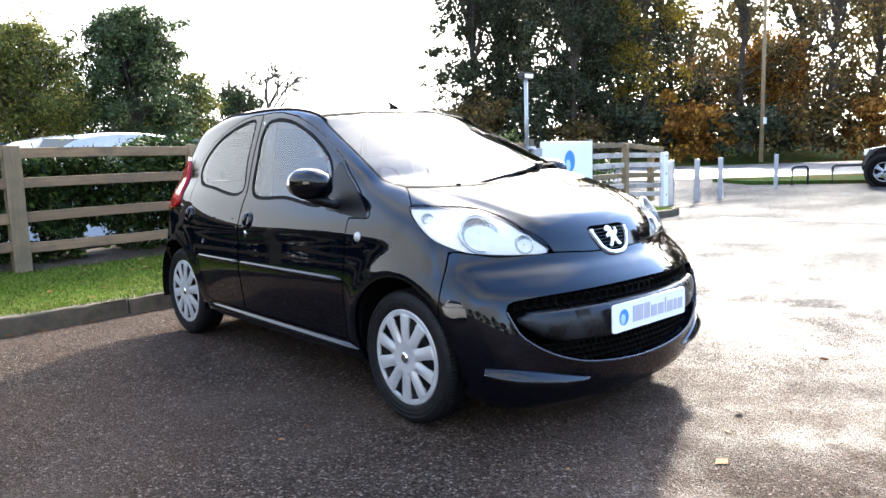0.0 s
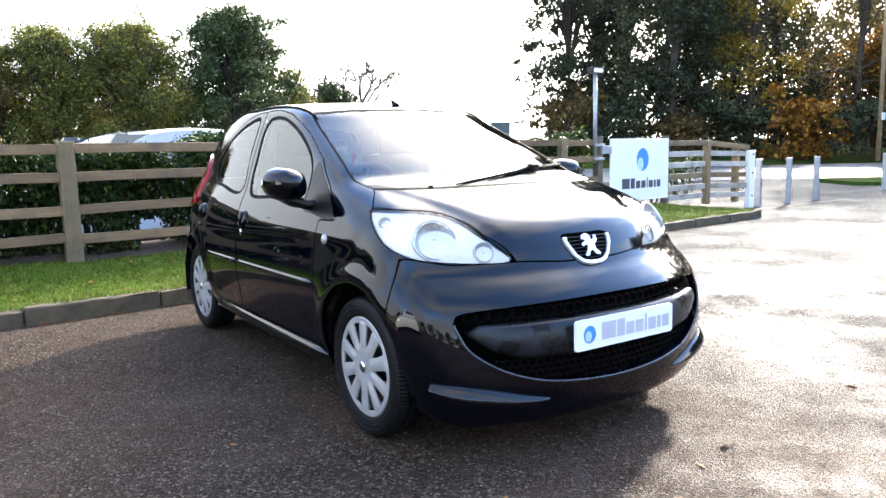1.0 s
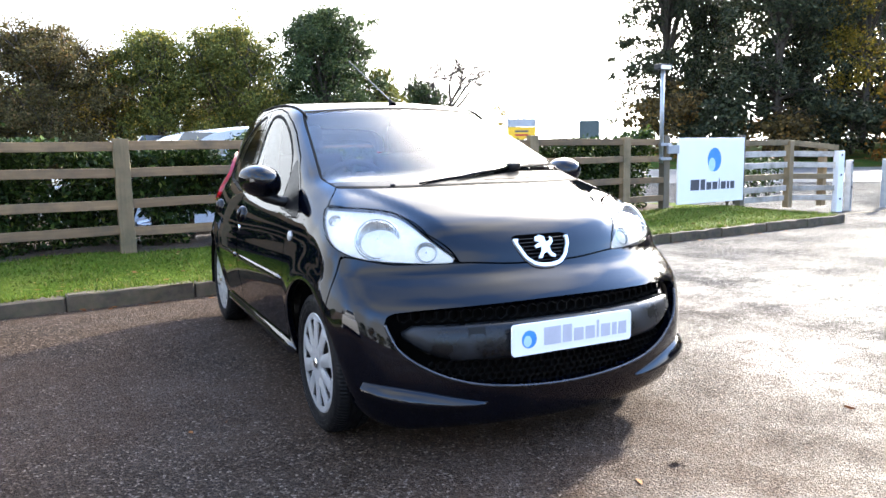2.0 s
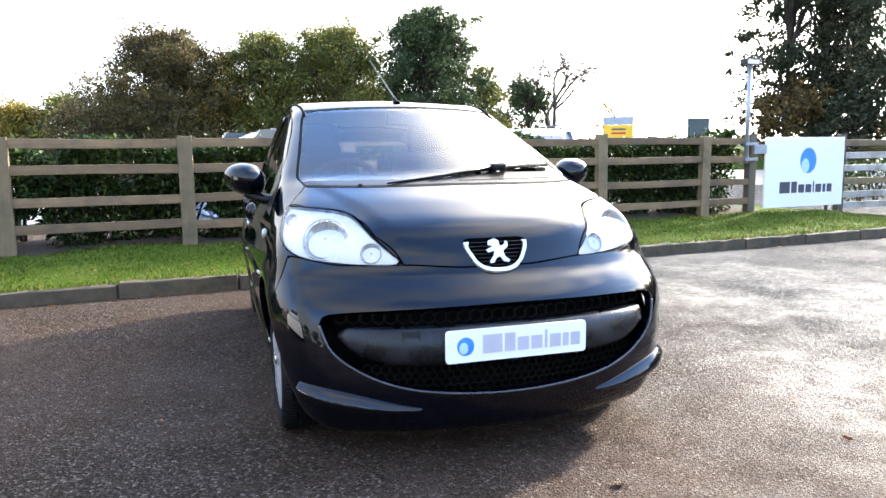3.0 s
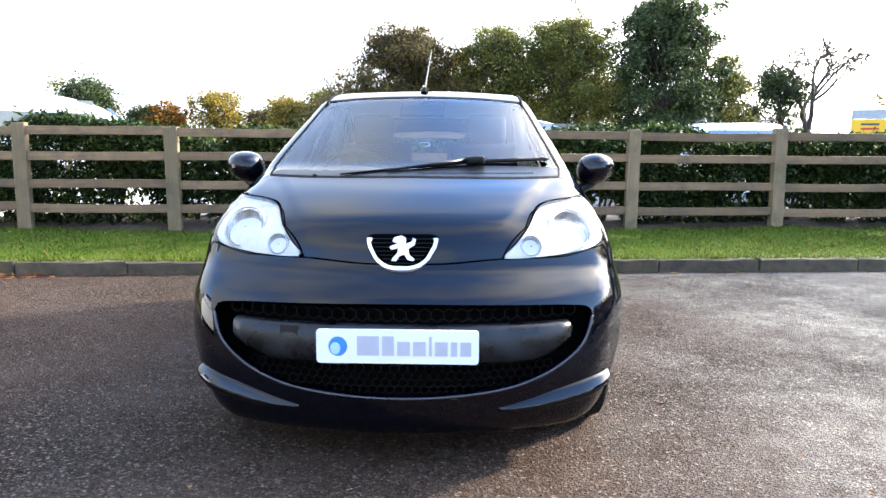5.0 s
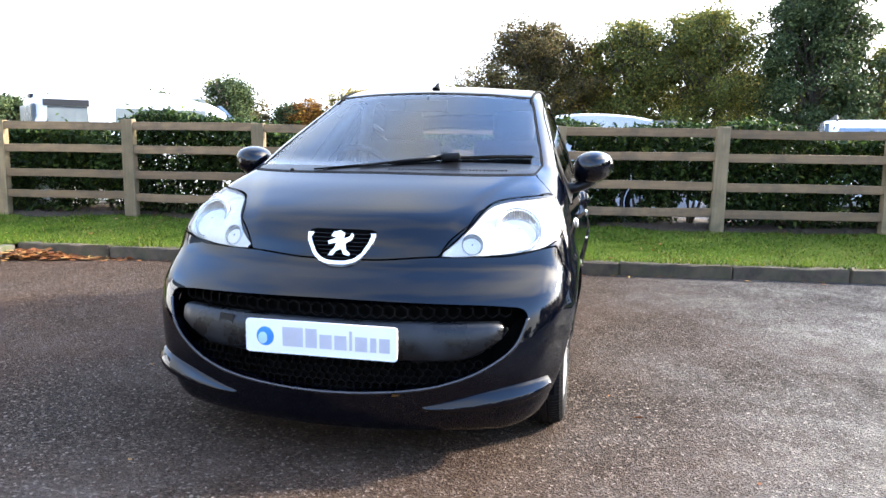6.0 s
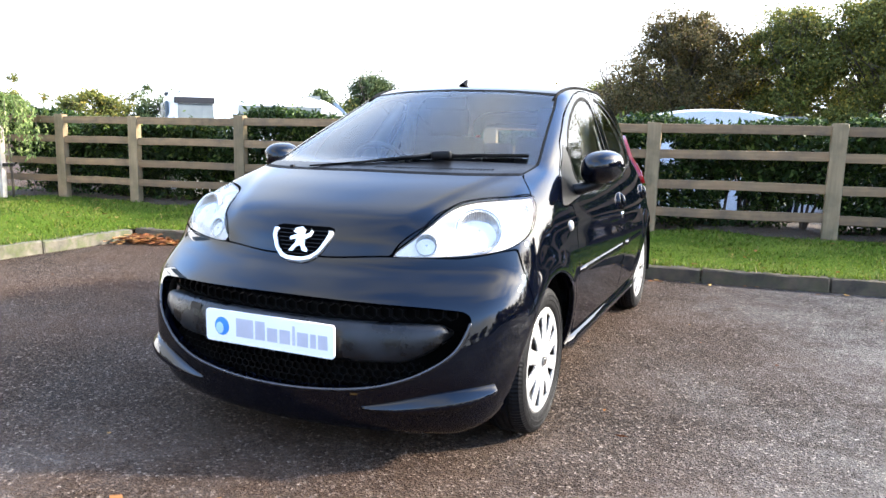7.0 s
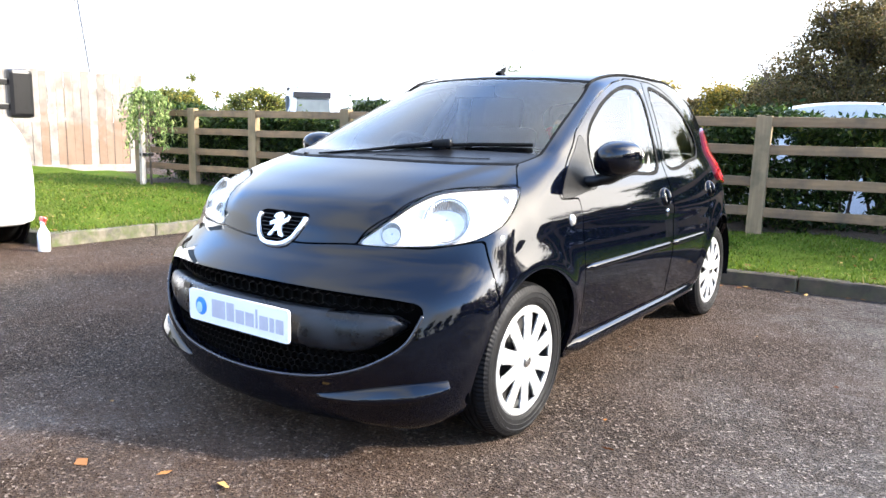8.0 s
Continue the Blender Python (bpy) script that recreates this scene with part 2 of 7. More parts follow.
def skin(step=0.018):
    """The surface of body() as vertices, normals and triangles."""
    xs, ys, zs = np.arange(-0.9, 0.91, step), np.arange(-0.75, 2.95, step), np.arange(0.08, 1.56, step)
    f = body(*np.meshgrid(xs, ys, zs, indexing="ij"))
    s = f > 0
    cells = np.zeros(tuple(n - 1 for n in f.shape), int)
    for i in (0, 1):
        for j in (0, 1):
            for k in (0, 1):
                cells += s[i:i + cells.shape[0], j:j + cells.shape[1], k:k + cells.shape[2]]
    active = (cells > 0) & (cells < 8)
    idx = np.full(cells.shape, -1)
    idx[active] = np.arange(active.sum())
    c = np.argwhere(active)
    p = np.stack([xs[c[:, 0]], ys[c[:, 1]], zs[c[:, 2]]], axis=1) + step / 2
    for _ in range(5):
        g = body_grad(p)
        gg = (g * g).sum(1)
        p = p - np.clip(body(*p.T) / np.maximum(gg, 0.05), -step, step)[:, None] * g
    g = (body_grad(p, 0.012) + body_grad(p, 0.022) + body_grad(p, 0.034)) / 3
    normals = g / np.maximum(np.linalg.norm(g, axis=1), 1e-9)[:, None]
    quads = []
    for axis in range(3):
        o = [a for a in range(3) if a != axis]
        a, b = [slice(None)] * 3, [slice(None)] * 3
        a[axis], b[axis] = slice(0, -1), slice(1, None)
        change = s[tuple(a)] != s[tuple(b)]
        e = np.argwhere(change)
        keep = (e[:, o[0]] > 0) & (e[:, o[1]] > 0) & (e[:, o[0]] < cells.shape[o[0]]) & (e[:, o[1]] < cells.shape[o[1]])
        e = e[keep]
        corner = []
        for d0, d1 in ((0, 0), (1, 0), (1, 1), (0, 1)):
            q = e.copy()
            q[:, o[0]] -= d0
            q[:, o[1]] -= d1
            corner.append(idx[tuple(q.T)])
        quads.append(np.stack(corner, axis=1))
    q = np.concatenate(quads)
    q = q[(q >= 0).all(1)]
    tri = np.concatenate([q[:, [0, 1, 2]], q[:, [0, 2, 3]]])
    n = np.cross(p[tri[:, 1]] - p[tri[:, 0]], p[tri[:, 2]] - p[tri[:, 0]])
    flip = (n * normals[tri].sum(1)).sum(1) < 0
    tri[flip] = tri[flip][:, ::-1]
    return p, normals, tri


def cut(surface, value):
    """Splits a surface along value(x, y, z) = 0 into its negative and its positive side."""
    p, n, tri = surface
    s = value(*p.T)
    s = np.where(np.abs(s) < 1e-6, 1e-6, s)
    neg = s < 0
    count = neg[tri].sum(1)
    lone = tri[(count == 1) | (count == 2)]
    sign = neg[lone]
    minority = np.where((sign.sum(1) == 1)[:, None], sign, ~sign)
    first = minority.argmax(1)
    r = np.arange(len(lone))
    a, b, c = lone[r, first], lone[r, (first + 1) % 3], lone[r, (first + 2) % 3]
    edges = np.sort(np.concatenate([np.stack([a, b], 1), np.stack([a, c], 1)]), axis=1)
    if len(edges):
        uniq, inv = np.unique(edges, axis=0, return_inverse=True)
        inv = inv.reshape(-1)
        t = (s[uniq[:, 0]] / (s[uniq[:, 0]] - s[uniq[:, 1]]))[:, None]
        np_, nn = p[uniq[:, 0]] * (1 - t) + p[uniq[:, 1]] * t, n[uniq[:, 0]] * (1 - t) + n[uniq[:, 1]] * t
        ab, ac = inv[:len(a)] + len(p), inv[len(a):] + len(p)
        p, n = np.concatenate([p, np_]), np.concatenate([n, nn / np.linalg.norm(nn, axis=1)[:, None]])
        tip = np.stack([a, ab, ac], 1)
        rest = np.concatenate([np.stack([ab, b, c], 1), np.stack([ab, c, ac], 1)])
        an = neg[a]
        neg_extra = np.concatenate([tip[an], rest[np.concatenate([~an, ~an])]])
        pos_extra = np.concatenate([tip[~an], rest[np.concatenate([an, an])]])
    else:
        neg_extra = pos_extra = np.zeros((0, 3), int)
    return tidy(p, n, np.concatenate([tri[count == 3], neg_extra])), tidy(p, n, np.concatenate([tri[count == 0], pos_extra]))


def tidy(p, n, tri):
    used, inv = np.unique(tri, return_inverse=True)
    return p[used], n[used], inv.reshape(-1, 3)


def panel(name, surface, material, parent, label="", lift=0.0, flange=0.012, inward=None):
    """A sheet of the car's skin as one part, with its edges turned in."""
    p, n, tri = surface
    p = p + n * lift
    verts, norms, faces = p, n, [tuple(t) for t in tri.tolist()]
    if flange:
        e = np.sort(np.concatenate([tri[:, [0, 1]], tri[:, [1, 2]], tri[:, [2, 0]]]), axis=1)
        full = np.concatenate([tri[:, [0, 1]], tri[:, [1, 2]], tri[:, [2, 0]]])
        _, first, counts = np.unique(e, axis=0, return_index=True, return_counts=True)
        rim = full[first[counts == 1]]
        way = -n if inward is None else np.broadcast_to(np.array(inward, float), n.shape)
        a, b = rim[:, 0], rim[:, 1]
        k = len(p)
        m = len(a)
        quad = np.concatenate([p[b], p[a], p[a] + way[a] * flange, p[b] + way[b] * flange])
        nq = np.cross(p[a] - p[b], way[a])
        nq /= np.maximum(np.linalg.norm(nq, axis=1), 1e-9)[:, None]
        verts, norms = np.concatenate([p, quad]), np.concatenate([n, nq, nq, nq, nq])
        r = np.arange(m) + k
        faces += list(zip(r.tolist(), (r + m).tolist(), (r + 2 * m).tolist(), (r + 3 * m).tolist()))
    me = bpy.data.meshes.new(name)
    me.from_pydata(verts.tolist(), [], faces)
    me.materials.append(material)
    me.polygons.foreach_set("use_smooth", [True] * len(me.polygons))
    me.normals_split_custom_set_from_vertices(norms.tolist())
    ob = new(name, me)
    ob.parent = parent
    return tagged(ob, label)


car = thing("car", "small black five-door hatchback car parked on asphalt", "car")
SKIN = skin()


def side_of(points, sx, back=(-0.9, 3.0), smooth=True):
    """Distance to an outline drawn on the side of the car, in (y, z)."""
    c = spline(points, 6, closed=True) if smooth else np.array(points, float)
    return lambda x, y, z: np.where((x * sx > 0.25) & (y > back[0]) & (y < back[1]), outline_distance(c, y, z), 1.0)


def front_of(half, y_max, smooth=True, y_min=-2.0):
    """Distance to an outline drawn on the front, in (x, z), given for one half from top centre to bottom centre."""
    pts = list(half) + [(-u, v) for u, v in half[::-1] if u > 0]
    c = spline(pts, 6, closed=True) if smooth else np.array(pts, float)
    return lambda x, y, z: np.where((y < y_max) & (y > y_min), outline_distance(c, x, z), 1.0)


def gap(surface, value, g=0.0025):
    inside, _ = cut(surface, lambda x, y, z: value(x, y, z) + g)
    _, outside = cut(surface, lambda x, y, z: value(x, y, z) - g)
    return inside, outside


def inset(surface, value, g):
    """The rim and the middle of a cut-out."""
    middle, rim = cut(surface, lambda x, y, z: value(x, y, z) + g)
    return middle, rim


# outlines of the panels
SCREEN = front_of([(0, 1.337), (0.3, 1.332), (0.505, 1.318), (0.535, 1.25), (0.572, 1.15), (0.610, 1.05), (0.628, 0.995), (0.61, 0.960), (0.4, 0.958), (0, 0.962)], 1.25, False)
REAR_GLASS = front_of([(0, 1.29), (0.35, 1.28), (0.47, 1.25), (0.53, 1.00), (0.47, 0.955), (0, 0.95)], 9.0, True, 2.2)
MOUTH = front_of([(0, 0.575), (0.38, 0.567), (0.58, 0.556), (0.640, 0.545), (0.656, 0.522), (0.622, 0.43), (0.53, 0.358), (0.41, 0.31), (0.28, 0.286), (0, 0.270)], 0.0)
FRONT_WINDOW = [(1.37, 0.920), (1.44, 1.11), (1.475, 1.24), (1.45, 1.30), (1.35, 1.318), (1.2, 1.302), (1.0, 1.245), (0.82, 1.168), (0.70, 1.095), (0.650, 1.03), (0.635, 0.95), (0.645, 0.884), (1.0, 0.900)]
SAIL = [(0.30, 0.845), (0.33, 0.885), (0.52, 1.012), (0.62, 1.075), (0.642, 1.03), (0.622, 0.95), (0.630, 0.878), (0.5, 0.855)]
REAR_WINDOW = [(1.49, 0.925), (1.54, 1.11), (1.595, 1.31), (1.63, 1.327), (1.75, 1.315), (1.9, 1.28), (2.08, 1.205), (2.18, 1.11), (2.19, 1.03), (2.12, 0.967), (1.9, 0.938)]
FRONT_DOOR = [(0.425, 0.835), (0.29, 0.838), (0.275, 0.855), (0.30, 0.885), (0.52, 1.030), (0.60, 1.090), (0.83, 1.203), (0.98, 1.266), (1.15, 1.319), (1.33, 1.349), (1.46, 1.354),
              (1.535, 1.350), (1.485, 1.11), (1.43, 0.905), (1.425, 0.6), (1.44, 0.31), (1.42, 0.285), (0.47, 0.285), (0.455, 0.31), (0.43, 0.6)]
REAR_DOOR = [(1.541, 1.350), (1.65, 1.350), (1.8, 1.330), (1.95, 1.285), (2.12, 1.215), (2.235, 1.11), (2.245, 1.02), (2.20, 0.90), (2.10, 0.74), (2.03, 0.66), (1.97, 0.56),
             (1.955, 0.40), (1.93, 0.30), (1.88, 0.285), (1.47, 0.285), (1.446, 0.31), (1.431, 0.6), (1.436, 0.905), (1.491, 1.11)]
LAMP = np.array([(0.77, 0.893), (0.61, 0.893), (0.37, 0.876), (0.235, 0.842), (0.13, 0.797), (0.01, 0.738), (-0.055, 0.702), (0.09, 0.702), (0.265, 0.710), (0.41, 0.722), (0.53, 0.746), (0.64, 0.782), (0.71, 0.825), (0.755, 0.865)])
LAMP = np.concatenate([spline(LAMP[:7], 5), spline(LAMP[6:], 5), LAMP[:1]])
SHIELD = front_of([(0, 0.784), (0.105, 0.784), (0.125, 0.776), (0.120, 0.745), (0.092, 0.697), (0.062, 0.673), (0.03, 0.665), (0, 0.664)], 0.0, False)


def lamp_shape(sx):
    return lambda x, y, z: np.where((x * sx > 0.2) & (y < 0.25), outline_distance(LAMP, x * sx + y, z), 1.0)


def below_hood(x, y, z):
    """Negative on the front bumper."""
    ax = np.abs(x)
    line = 0.688 + 0.014 * fade(ax, 0.1, 0.36) + 0.03 * fade(ax, 0.55, 0.75)
    return np.maximum(z - line, y + 0.205 - 0.06 * (z - 0.6))


def hood_area(x, y, z):
    """Negative on the bonnet."""
    ax = np.abs(x)
    back_edge = y - (0.035 + 0.155 * (ax / 0.61) ** 2)
    side_edge = ax - np.interp(y, [-0.45, -0.39, -0.30, -0.22, -0.13, -0.03, 0.07, 0.17, 0.3], [0.36, 0.345, 0.43, 0.455, 0.505, 0.635, 0.685, 0.618, 0.6])
    return np.maximum(np.maximum(back_edge, side_edge), 0.64 - z)


FROST = plain("lamp_reflector", (0.84, 0.77, 0.67), 0.30, 0.0, 0.06, 40)
CHROME = plain("chrome", (0.82, 0.83, 0.84), 0.10, 1.0, 0.04, 30)
RED_LENS = plain("red_lens", (0.45, 0.008, 0.012), 0.10, coat=1.0, vary=0.2, scale=60)
SEAT_CLOTH = plain("seat_cloth", (0.02, 0.022, 0.026), 0.9, scale=180, bump=0.2)
DASH = plain("dashboard_plastic", (0.018, 0.019, 0.022), 0.6, scale=200, bump=0.1)
PALE_TRIM = plain("pale_cabin_trim", (0.55, 0.55, 0.54), 0.8, scale=60)
PLATE_WHITE = plain("plate_white", (0.83, 0.82, 0.81), 0.3, vary=0.02, scale=8)
PRINT_GREY = plain("print_grey", (0.46, 0.45, 0.49), 0.5, vary=0.05)
PRINT_DARK = plain("print_dark_grey", (0.06, 0.06, 0.07), 0.5, vary=0.1)
PRINT_BLUE = plain("print_blue", (0.04, 0.24, 0.62), 0.4, vary=0.1)
PRINT_PALE = plain("print_pale_blue", (0.45, 0.66, 0.86), 0.4, vary=0.1)


def pane_glass(name, tint, ior=1.6):
    """A thin pane: clear but for a tint, with the gloss of glass."""
    n = Nodes(name)
    t = n.tree
    clear, shine, both, fres = n.add("ShaderNodeBsdfTransparent"), n.add("ShaderNodeBsdfGlossy"), n.add("ShaderNodeMixShader"), n.add("ShaderNodeFresnel")
    clear.inputs["Color"].default_value = (*tint, 1)
    fres.inputs["IOR"].default_value = ior
    shine.inputs["Roughness"].default_value = 0.0
    n.link(fres.outputs["Fac"], both.inputs["Fac"])
    n.link(clear.outputs["BSDF"], both.inputs[1])
    n.link(shine.outputs["BSDF"], both.inputs[2])
    n.link(both.outputs["Shader"], t.nodes["Material Output"].inputs["Surface"])
    return n.mat


WINDOW = pane_glass("window_glass", (0.95, 0.98, 0.98), 1.9)
SCREEN_GLASS = pane_glass("windscreen_glass", (0.96, 0.99, 0.98), 1.58)
LENS = pane_glass("lamp_lens", (0.95, 0.96, 0.96), 1.5)

rest = SKIN
for yc in AXLES:
    _, rest = cut(rest, lambda x, y, z, yc=yc: np.where(np.abs(x) > 0.5, np.hypot(y - yc, z - WHEEL_R - 0.012) - 0.325, 1.0))
_, rest = cut(rest, MOUTH)
holes = rest

# windscreen with its dark border, rear window
got, rest = gap(rest, SCREEN, 0.001)
middle, rim = inset(got, SCREEN, 0.009)
lower_band, middle = cut(middle, lambda x, y, z: np.where(z < 1.12, y - (0.098 + 0.155 * (x / 0.61) ** 2 + 0.075 * np.clip(x / 0.25, 0, 1)), 1.0))
windscreen = panel("windscreen", middle, SCREEN_GLASS, car, "sloping clear windscreen", lift=-0.002)
panel("lower_screen_band", lower_band, BLACK_PLASTIC, windscreen, lift=-0.001)
part_rim = panel("windscreen_border", rim, RUBBER, windscreen, lift=-0.001)
got, rest = gap(rest, REAR_GLASS, 0.001)
panel("rear_window", got, WINDOW, car, lift=-0.002)
lamp_rest = {}
for sx in (-1, 1):
    got, rest = gap(rest, lamp_shape(sx), 0.002)
    lamp_rest[sx] = got
got, rest = gap(rest, SHIELD, 0.001)
shield_skin = got
got, rest = gap(rest, below_hood, 0.003)
bumper_skin = got
hood_skin, rest = gap(rest, hood_area, 0.003)
scuttle_skin, rest = cut(rest, lambda x, y, z: np.maximum(np.maximum(np.abs(x) - 0.600, y - 0.45), 0.935 - z))
panel("scuttle", scuttle_skin, BLACK_PLASTIC, car, "black plastic scuttle panel")
hood = panel("bonnet", hood_skin, PAINT, car)
bumper = panel("front_bumper", bumper_skin, PAINT, car, flange=0.03)

doors = {}
for sx in (-1, 1):
    for name, outline, window, in (("front_door", FRONT_DOOR, FRONT_WINDOW), ("rear_door", REAR_DOOR, REAR_WINDOW)):
        skin_part, rest = gap(rest, side_of(outline, sx, smooth=False), 0.003)
        shape = side_of(window, sx)
        pane_skin, skin_part = gap(skin_part, shape, 0.001)
        pane_mid, pane_rim = inset(pane_skin, shape, 0.016)
        if name == "front_door":
            sail_skin, skin_part = gap(skin_part, side_of(SAIL, sx), 0.001)
        door = panel(name, skin_part, PAINT, car)
        doors[sx, name] = door
        panel("window_pane", pane_mid, WINDOW, door, "tinted window pane", lift=-0.004)
        panel("window_seal", pane_rim, RUBBER, door, lift=-0.001)
        if name == "front_door":
            panel("mirror_sail", sail_skin, BLACK_PLASTIC, door, lift=0.001)
tail_skin = {}
for sx in (-1, 1):
    tail_skin[sx], rest = gap(rest, side_of([(2.385, 0.84), (2.40, 0.93), (2.44, 1.03), (2.52, 1.11), (2.75, 1.13), (2.9, 1.0), (2.8, 0.80), (2.5, 0.80)], sx, (2.1, 3.2)), 0.001)
    panel("tail_lamp", tail_skin[sx], RED_LENS, car, "red rear lamp", lift=0.014, flange=0.03)
    fender, rest = cut(rest, lambda x, y, z: np.where(x * sx > 0.3, np.maximum(y - 0.62 + 0.1 * (z < 0.3), z - 0.93), 1.0))
    panel("front_wing", fender, PAINT, car, flange=0.02)
panel("body_shell", rest, PAINT, car, flange=0.02)
lining = (holes[0] - 0.03 * holes[1], holes[1], holes[2])
for shape in (SCREEN, REAR_GLASS, *(side_of(w, sx) for sx in (-1, 1) for w in (FRONT_WINDOW, REAR_WINDOW)), lamp_shape(-1), lamp_shape(1)):
    _, lining = cut(lining, shape)
lower_lining, head_lining = cut(lining, lambda x, y, z: z - 0.93)
panel("cabin_lining", lower_lining, BLACK_PLASTIC, car, flange=0)
panel("head_lining", head_lining, PALE_TRIM, car, "pale grey roof lining", flange=0)


def on_front(u, v, lift=0.0):
    """A point of the skin at x = u, z = v on the front, lifted by some metres."""
    ys = np.linspace(-0.75, 0.35, 400)
    f = body(np.full(400, u), ys, np.full(400, v))
    i = int(np.argmax(f < 0))
    p = np.array([[u, ys[i - 1] + (ys[i] - ys[i - 1]) * f[i - 1] / (f[i - 1] - f[i]), v]])
    g = body_grad(p)[0]
    return Vector(p[0] + lift * g / np.linalg.norm(g))


def fluted_silver():
    """Bright lamp metal with upright flutes."""
    n = Nodes("lamp_bowl_silver")
    wave = n.add("ShaderNodeTexWave", Scale=55.0, Distortion=0.6, Detail=1.0)
    n.link(n.co, wave.inputs["Vector"])
    n.set(Base_Color=n.ramp(n.noise(45.0), [(0.3, (0.42, 0.40, 0.37)), (0.7, (0.68, 0.65, 0.60))]), Metallic=0.7, Roughness=0.24)
    n.bump(wave.outputs["Fac"], 0.5, 0.006)
    return n.mat


BOWL = fluted_silver()
LAMP_GREY = plain("lamp_ring_grey", (0.62, 0.62, 0.61), 0.35, 0.4)


def headlamp(sx):
    lens = panel("headlamp", lamp_rest[sx], LENS, car, "clear headlamp with bright reflectors", lift=0.001, flange=0)
    p, n, tri = lamp_rest[sx]
    lens.visible_shadow = False
    panel("reflector_housing", (p - n * 0.013, n, tri), FROST, lens, flange=-0.010)
    for (cx, cz), r, depth in (((0.600, 0.795), 0.080, 0.055), ((0.452, 0.745), 0.038, 0.03), ((0.700, 0.855), 0.024, 0.02)):
        place = on_front(cx * sx, cz, -0.009)
        aim = (on_front(cx * sx, cz, 0.05) - on_front(cx * sx, cz, 0.0)).normalized().lerp(Vector((0.15 * sx, -1, 0.05)), 0.35).normalized()
        m = Matrix.Translation(place) @ aim.to_track_quat("Z", "Y").to_matrix().to_4x4()
        bm = bmesh.new()
        spin(bm, [(0.0, -depth * 0.55), (r * 0.16, -depth * 0.55), (r * 0.18, -depth * 0.2), (r * 0.24, -depth * 0.5), (r * 0.6, -depth * 0.36), (r * 0.86, -0.004), (r * 0.93, 0.003), (r, 0.0), (r * 1.02, -0.02)], 28, m)
        bowl = part("lamp_bowl", bm, BOWL, lens, smooth=True)
        bm = bmesh.new()
        spin(bm, [(r * 0.99, -0.004), (r * 1.0, 0.0035), (r * 1.05, 0.0035), (r * 1.07, -0.006)], 28, m)
        part("lamp_ring", bm, LAMP_GREY, bowl, smooth=True)
        bm = bmesh.new()
        spin(bm, [(0.0, -depth * 0.05), (r * 0.08, -depth * 0.08), (r * 0.13, -depth * 0.3), (r * 0.13, -depth * 0.6)], 14, m)
        part("bulb", bm, CHROME, bowl, smooth=True)


for sx in (-1, 1):
    headlamp(sx)

# badge: a bright shield rim round a dark mesh with a plain bright emblem
mid, rim = inset(shield_skin, SHIELD, 0.013)
rim_low, rim_top = cut(rim, lambda x, y, z: z - 0.768)
FIELD_BLACK = plain("badge_black", (0.0015, 0.0015, 0.0015), 0.85, spec=0.0)
BADGE_SILVER = plain("badge_silver", (0.88, 0.88, 0.88), 0.22, 0.5, 0.03)
badge = panel("badge", rim_low, BADGE_SILVER, car, "chrome shield badge with silver emblem", lift=0.010, flange=0.014)
panel("badge_field", mid, FIELD_BLACK, badge, lift=0.001)
panel("badge_top_edge", rim_top, FIELD_BLACK, badge, lift=0.003)


def front_plate(name, outline, material, parent, lift, thick):
    """A small raised piece laid on the front of the car."""
    bm = bmesh.new()
    top = [bm.verts.new(on_front(u, v, lift + thick)) for u, v in outline]
    low = [bm.verts.new(on_front(u, v, lift)) for u, v in outline]
    bmesh.ops.triangulate(bm, faces=[bm.faces.new(top)])
    for i in range(len(top)):
        j = (i + 1) % len(top)
        bm.faces.new((low[i], low[j], top[j], top[i]))
    bmesh.ops.recalc_face_normals(bm, faces=bm.faces[:])
    return part(name, bm, material, parent)


front_plate("emblem", [(-0.028, 0.770), (-0.004, 0.776), (0.012, 0.768), (0.012, 0.750), (0.034, 0.758), (0.036, 0.768), (0.046, 0.764), (0.042, 0.748), (0.022, 0.736), (0.026, 0.716), (0.042, 0.704), (0.040, 0.696), (0.020, 0.700),
                       (0.008, 0.718), (-0.008, 0.712), (-0.020, 0.696), (-0.036, 0.696), (-0.030, 0.706), (-0.016, 0.722), (-0.012, 0.738), (-0.038, 0.732), (-0.042, 0.742), (-0.014, 0.752), (-0.034, 0.758)], BADGE_SILVER, badge, 0.004, 0.006)
for k in range(7):
    v = 0.69 + 0.013 * k
    w = 0.055 + 0.05 * min(1, k / 5)
    bm = bmesh.new()
    tube(bm, [on_front(u, v, 0.003) for u in np.linspace(-w, w, 7)], 0.0016, 4)
    part("badge_mesh", bm, BLACK_PLASTIC, badge)

def worn_plastic():
    n = Nodes("worn_bumper_plastic")
    wear = n.ramp(n.noise(7.0, 6.0, 0.62), [(0.44, 0.0), (0.70, 1.0)])
    n.set(Base_Color=n.mix(wear, (0.0035, 0.0036, 0.004), (0.016, 0.018, 0.021)), Roughness=n.mix(wear, 0.24, 0.48), Specular_IOR_Level=0.30)
    n.bump(n.noise(420.0, 2.0), 0.06, 0.003)
    return n.mat


WORN_PLASTIC = worn_plastic()
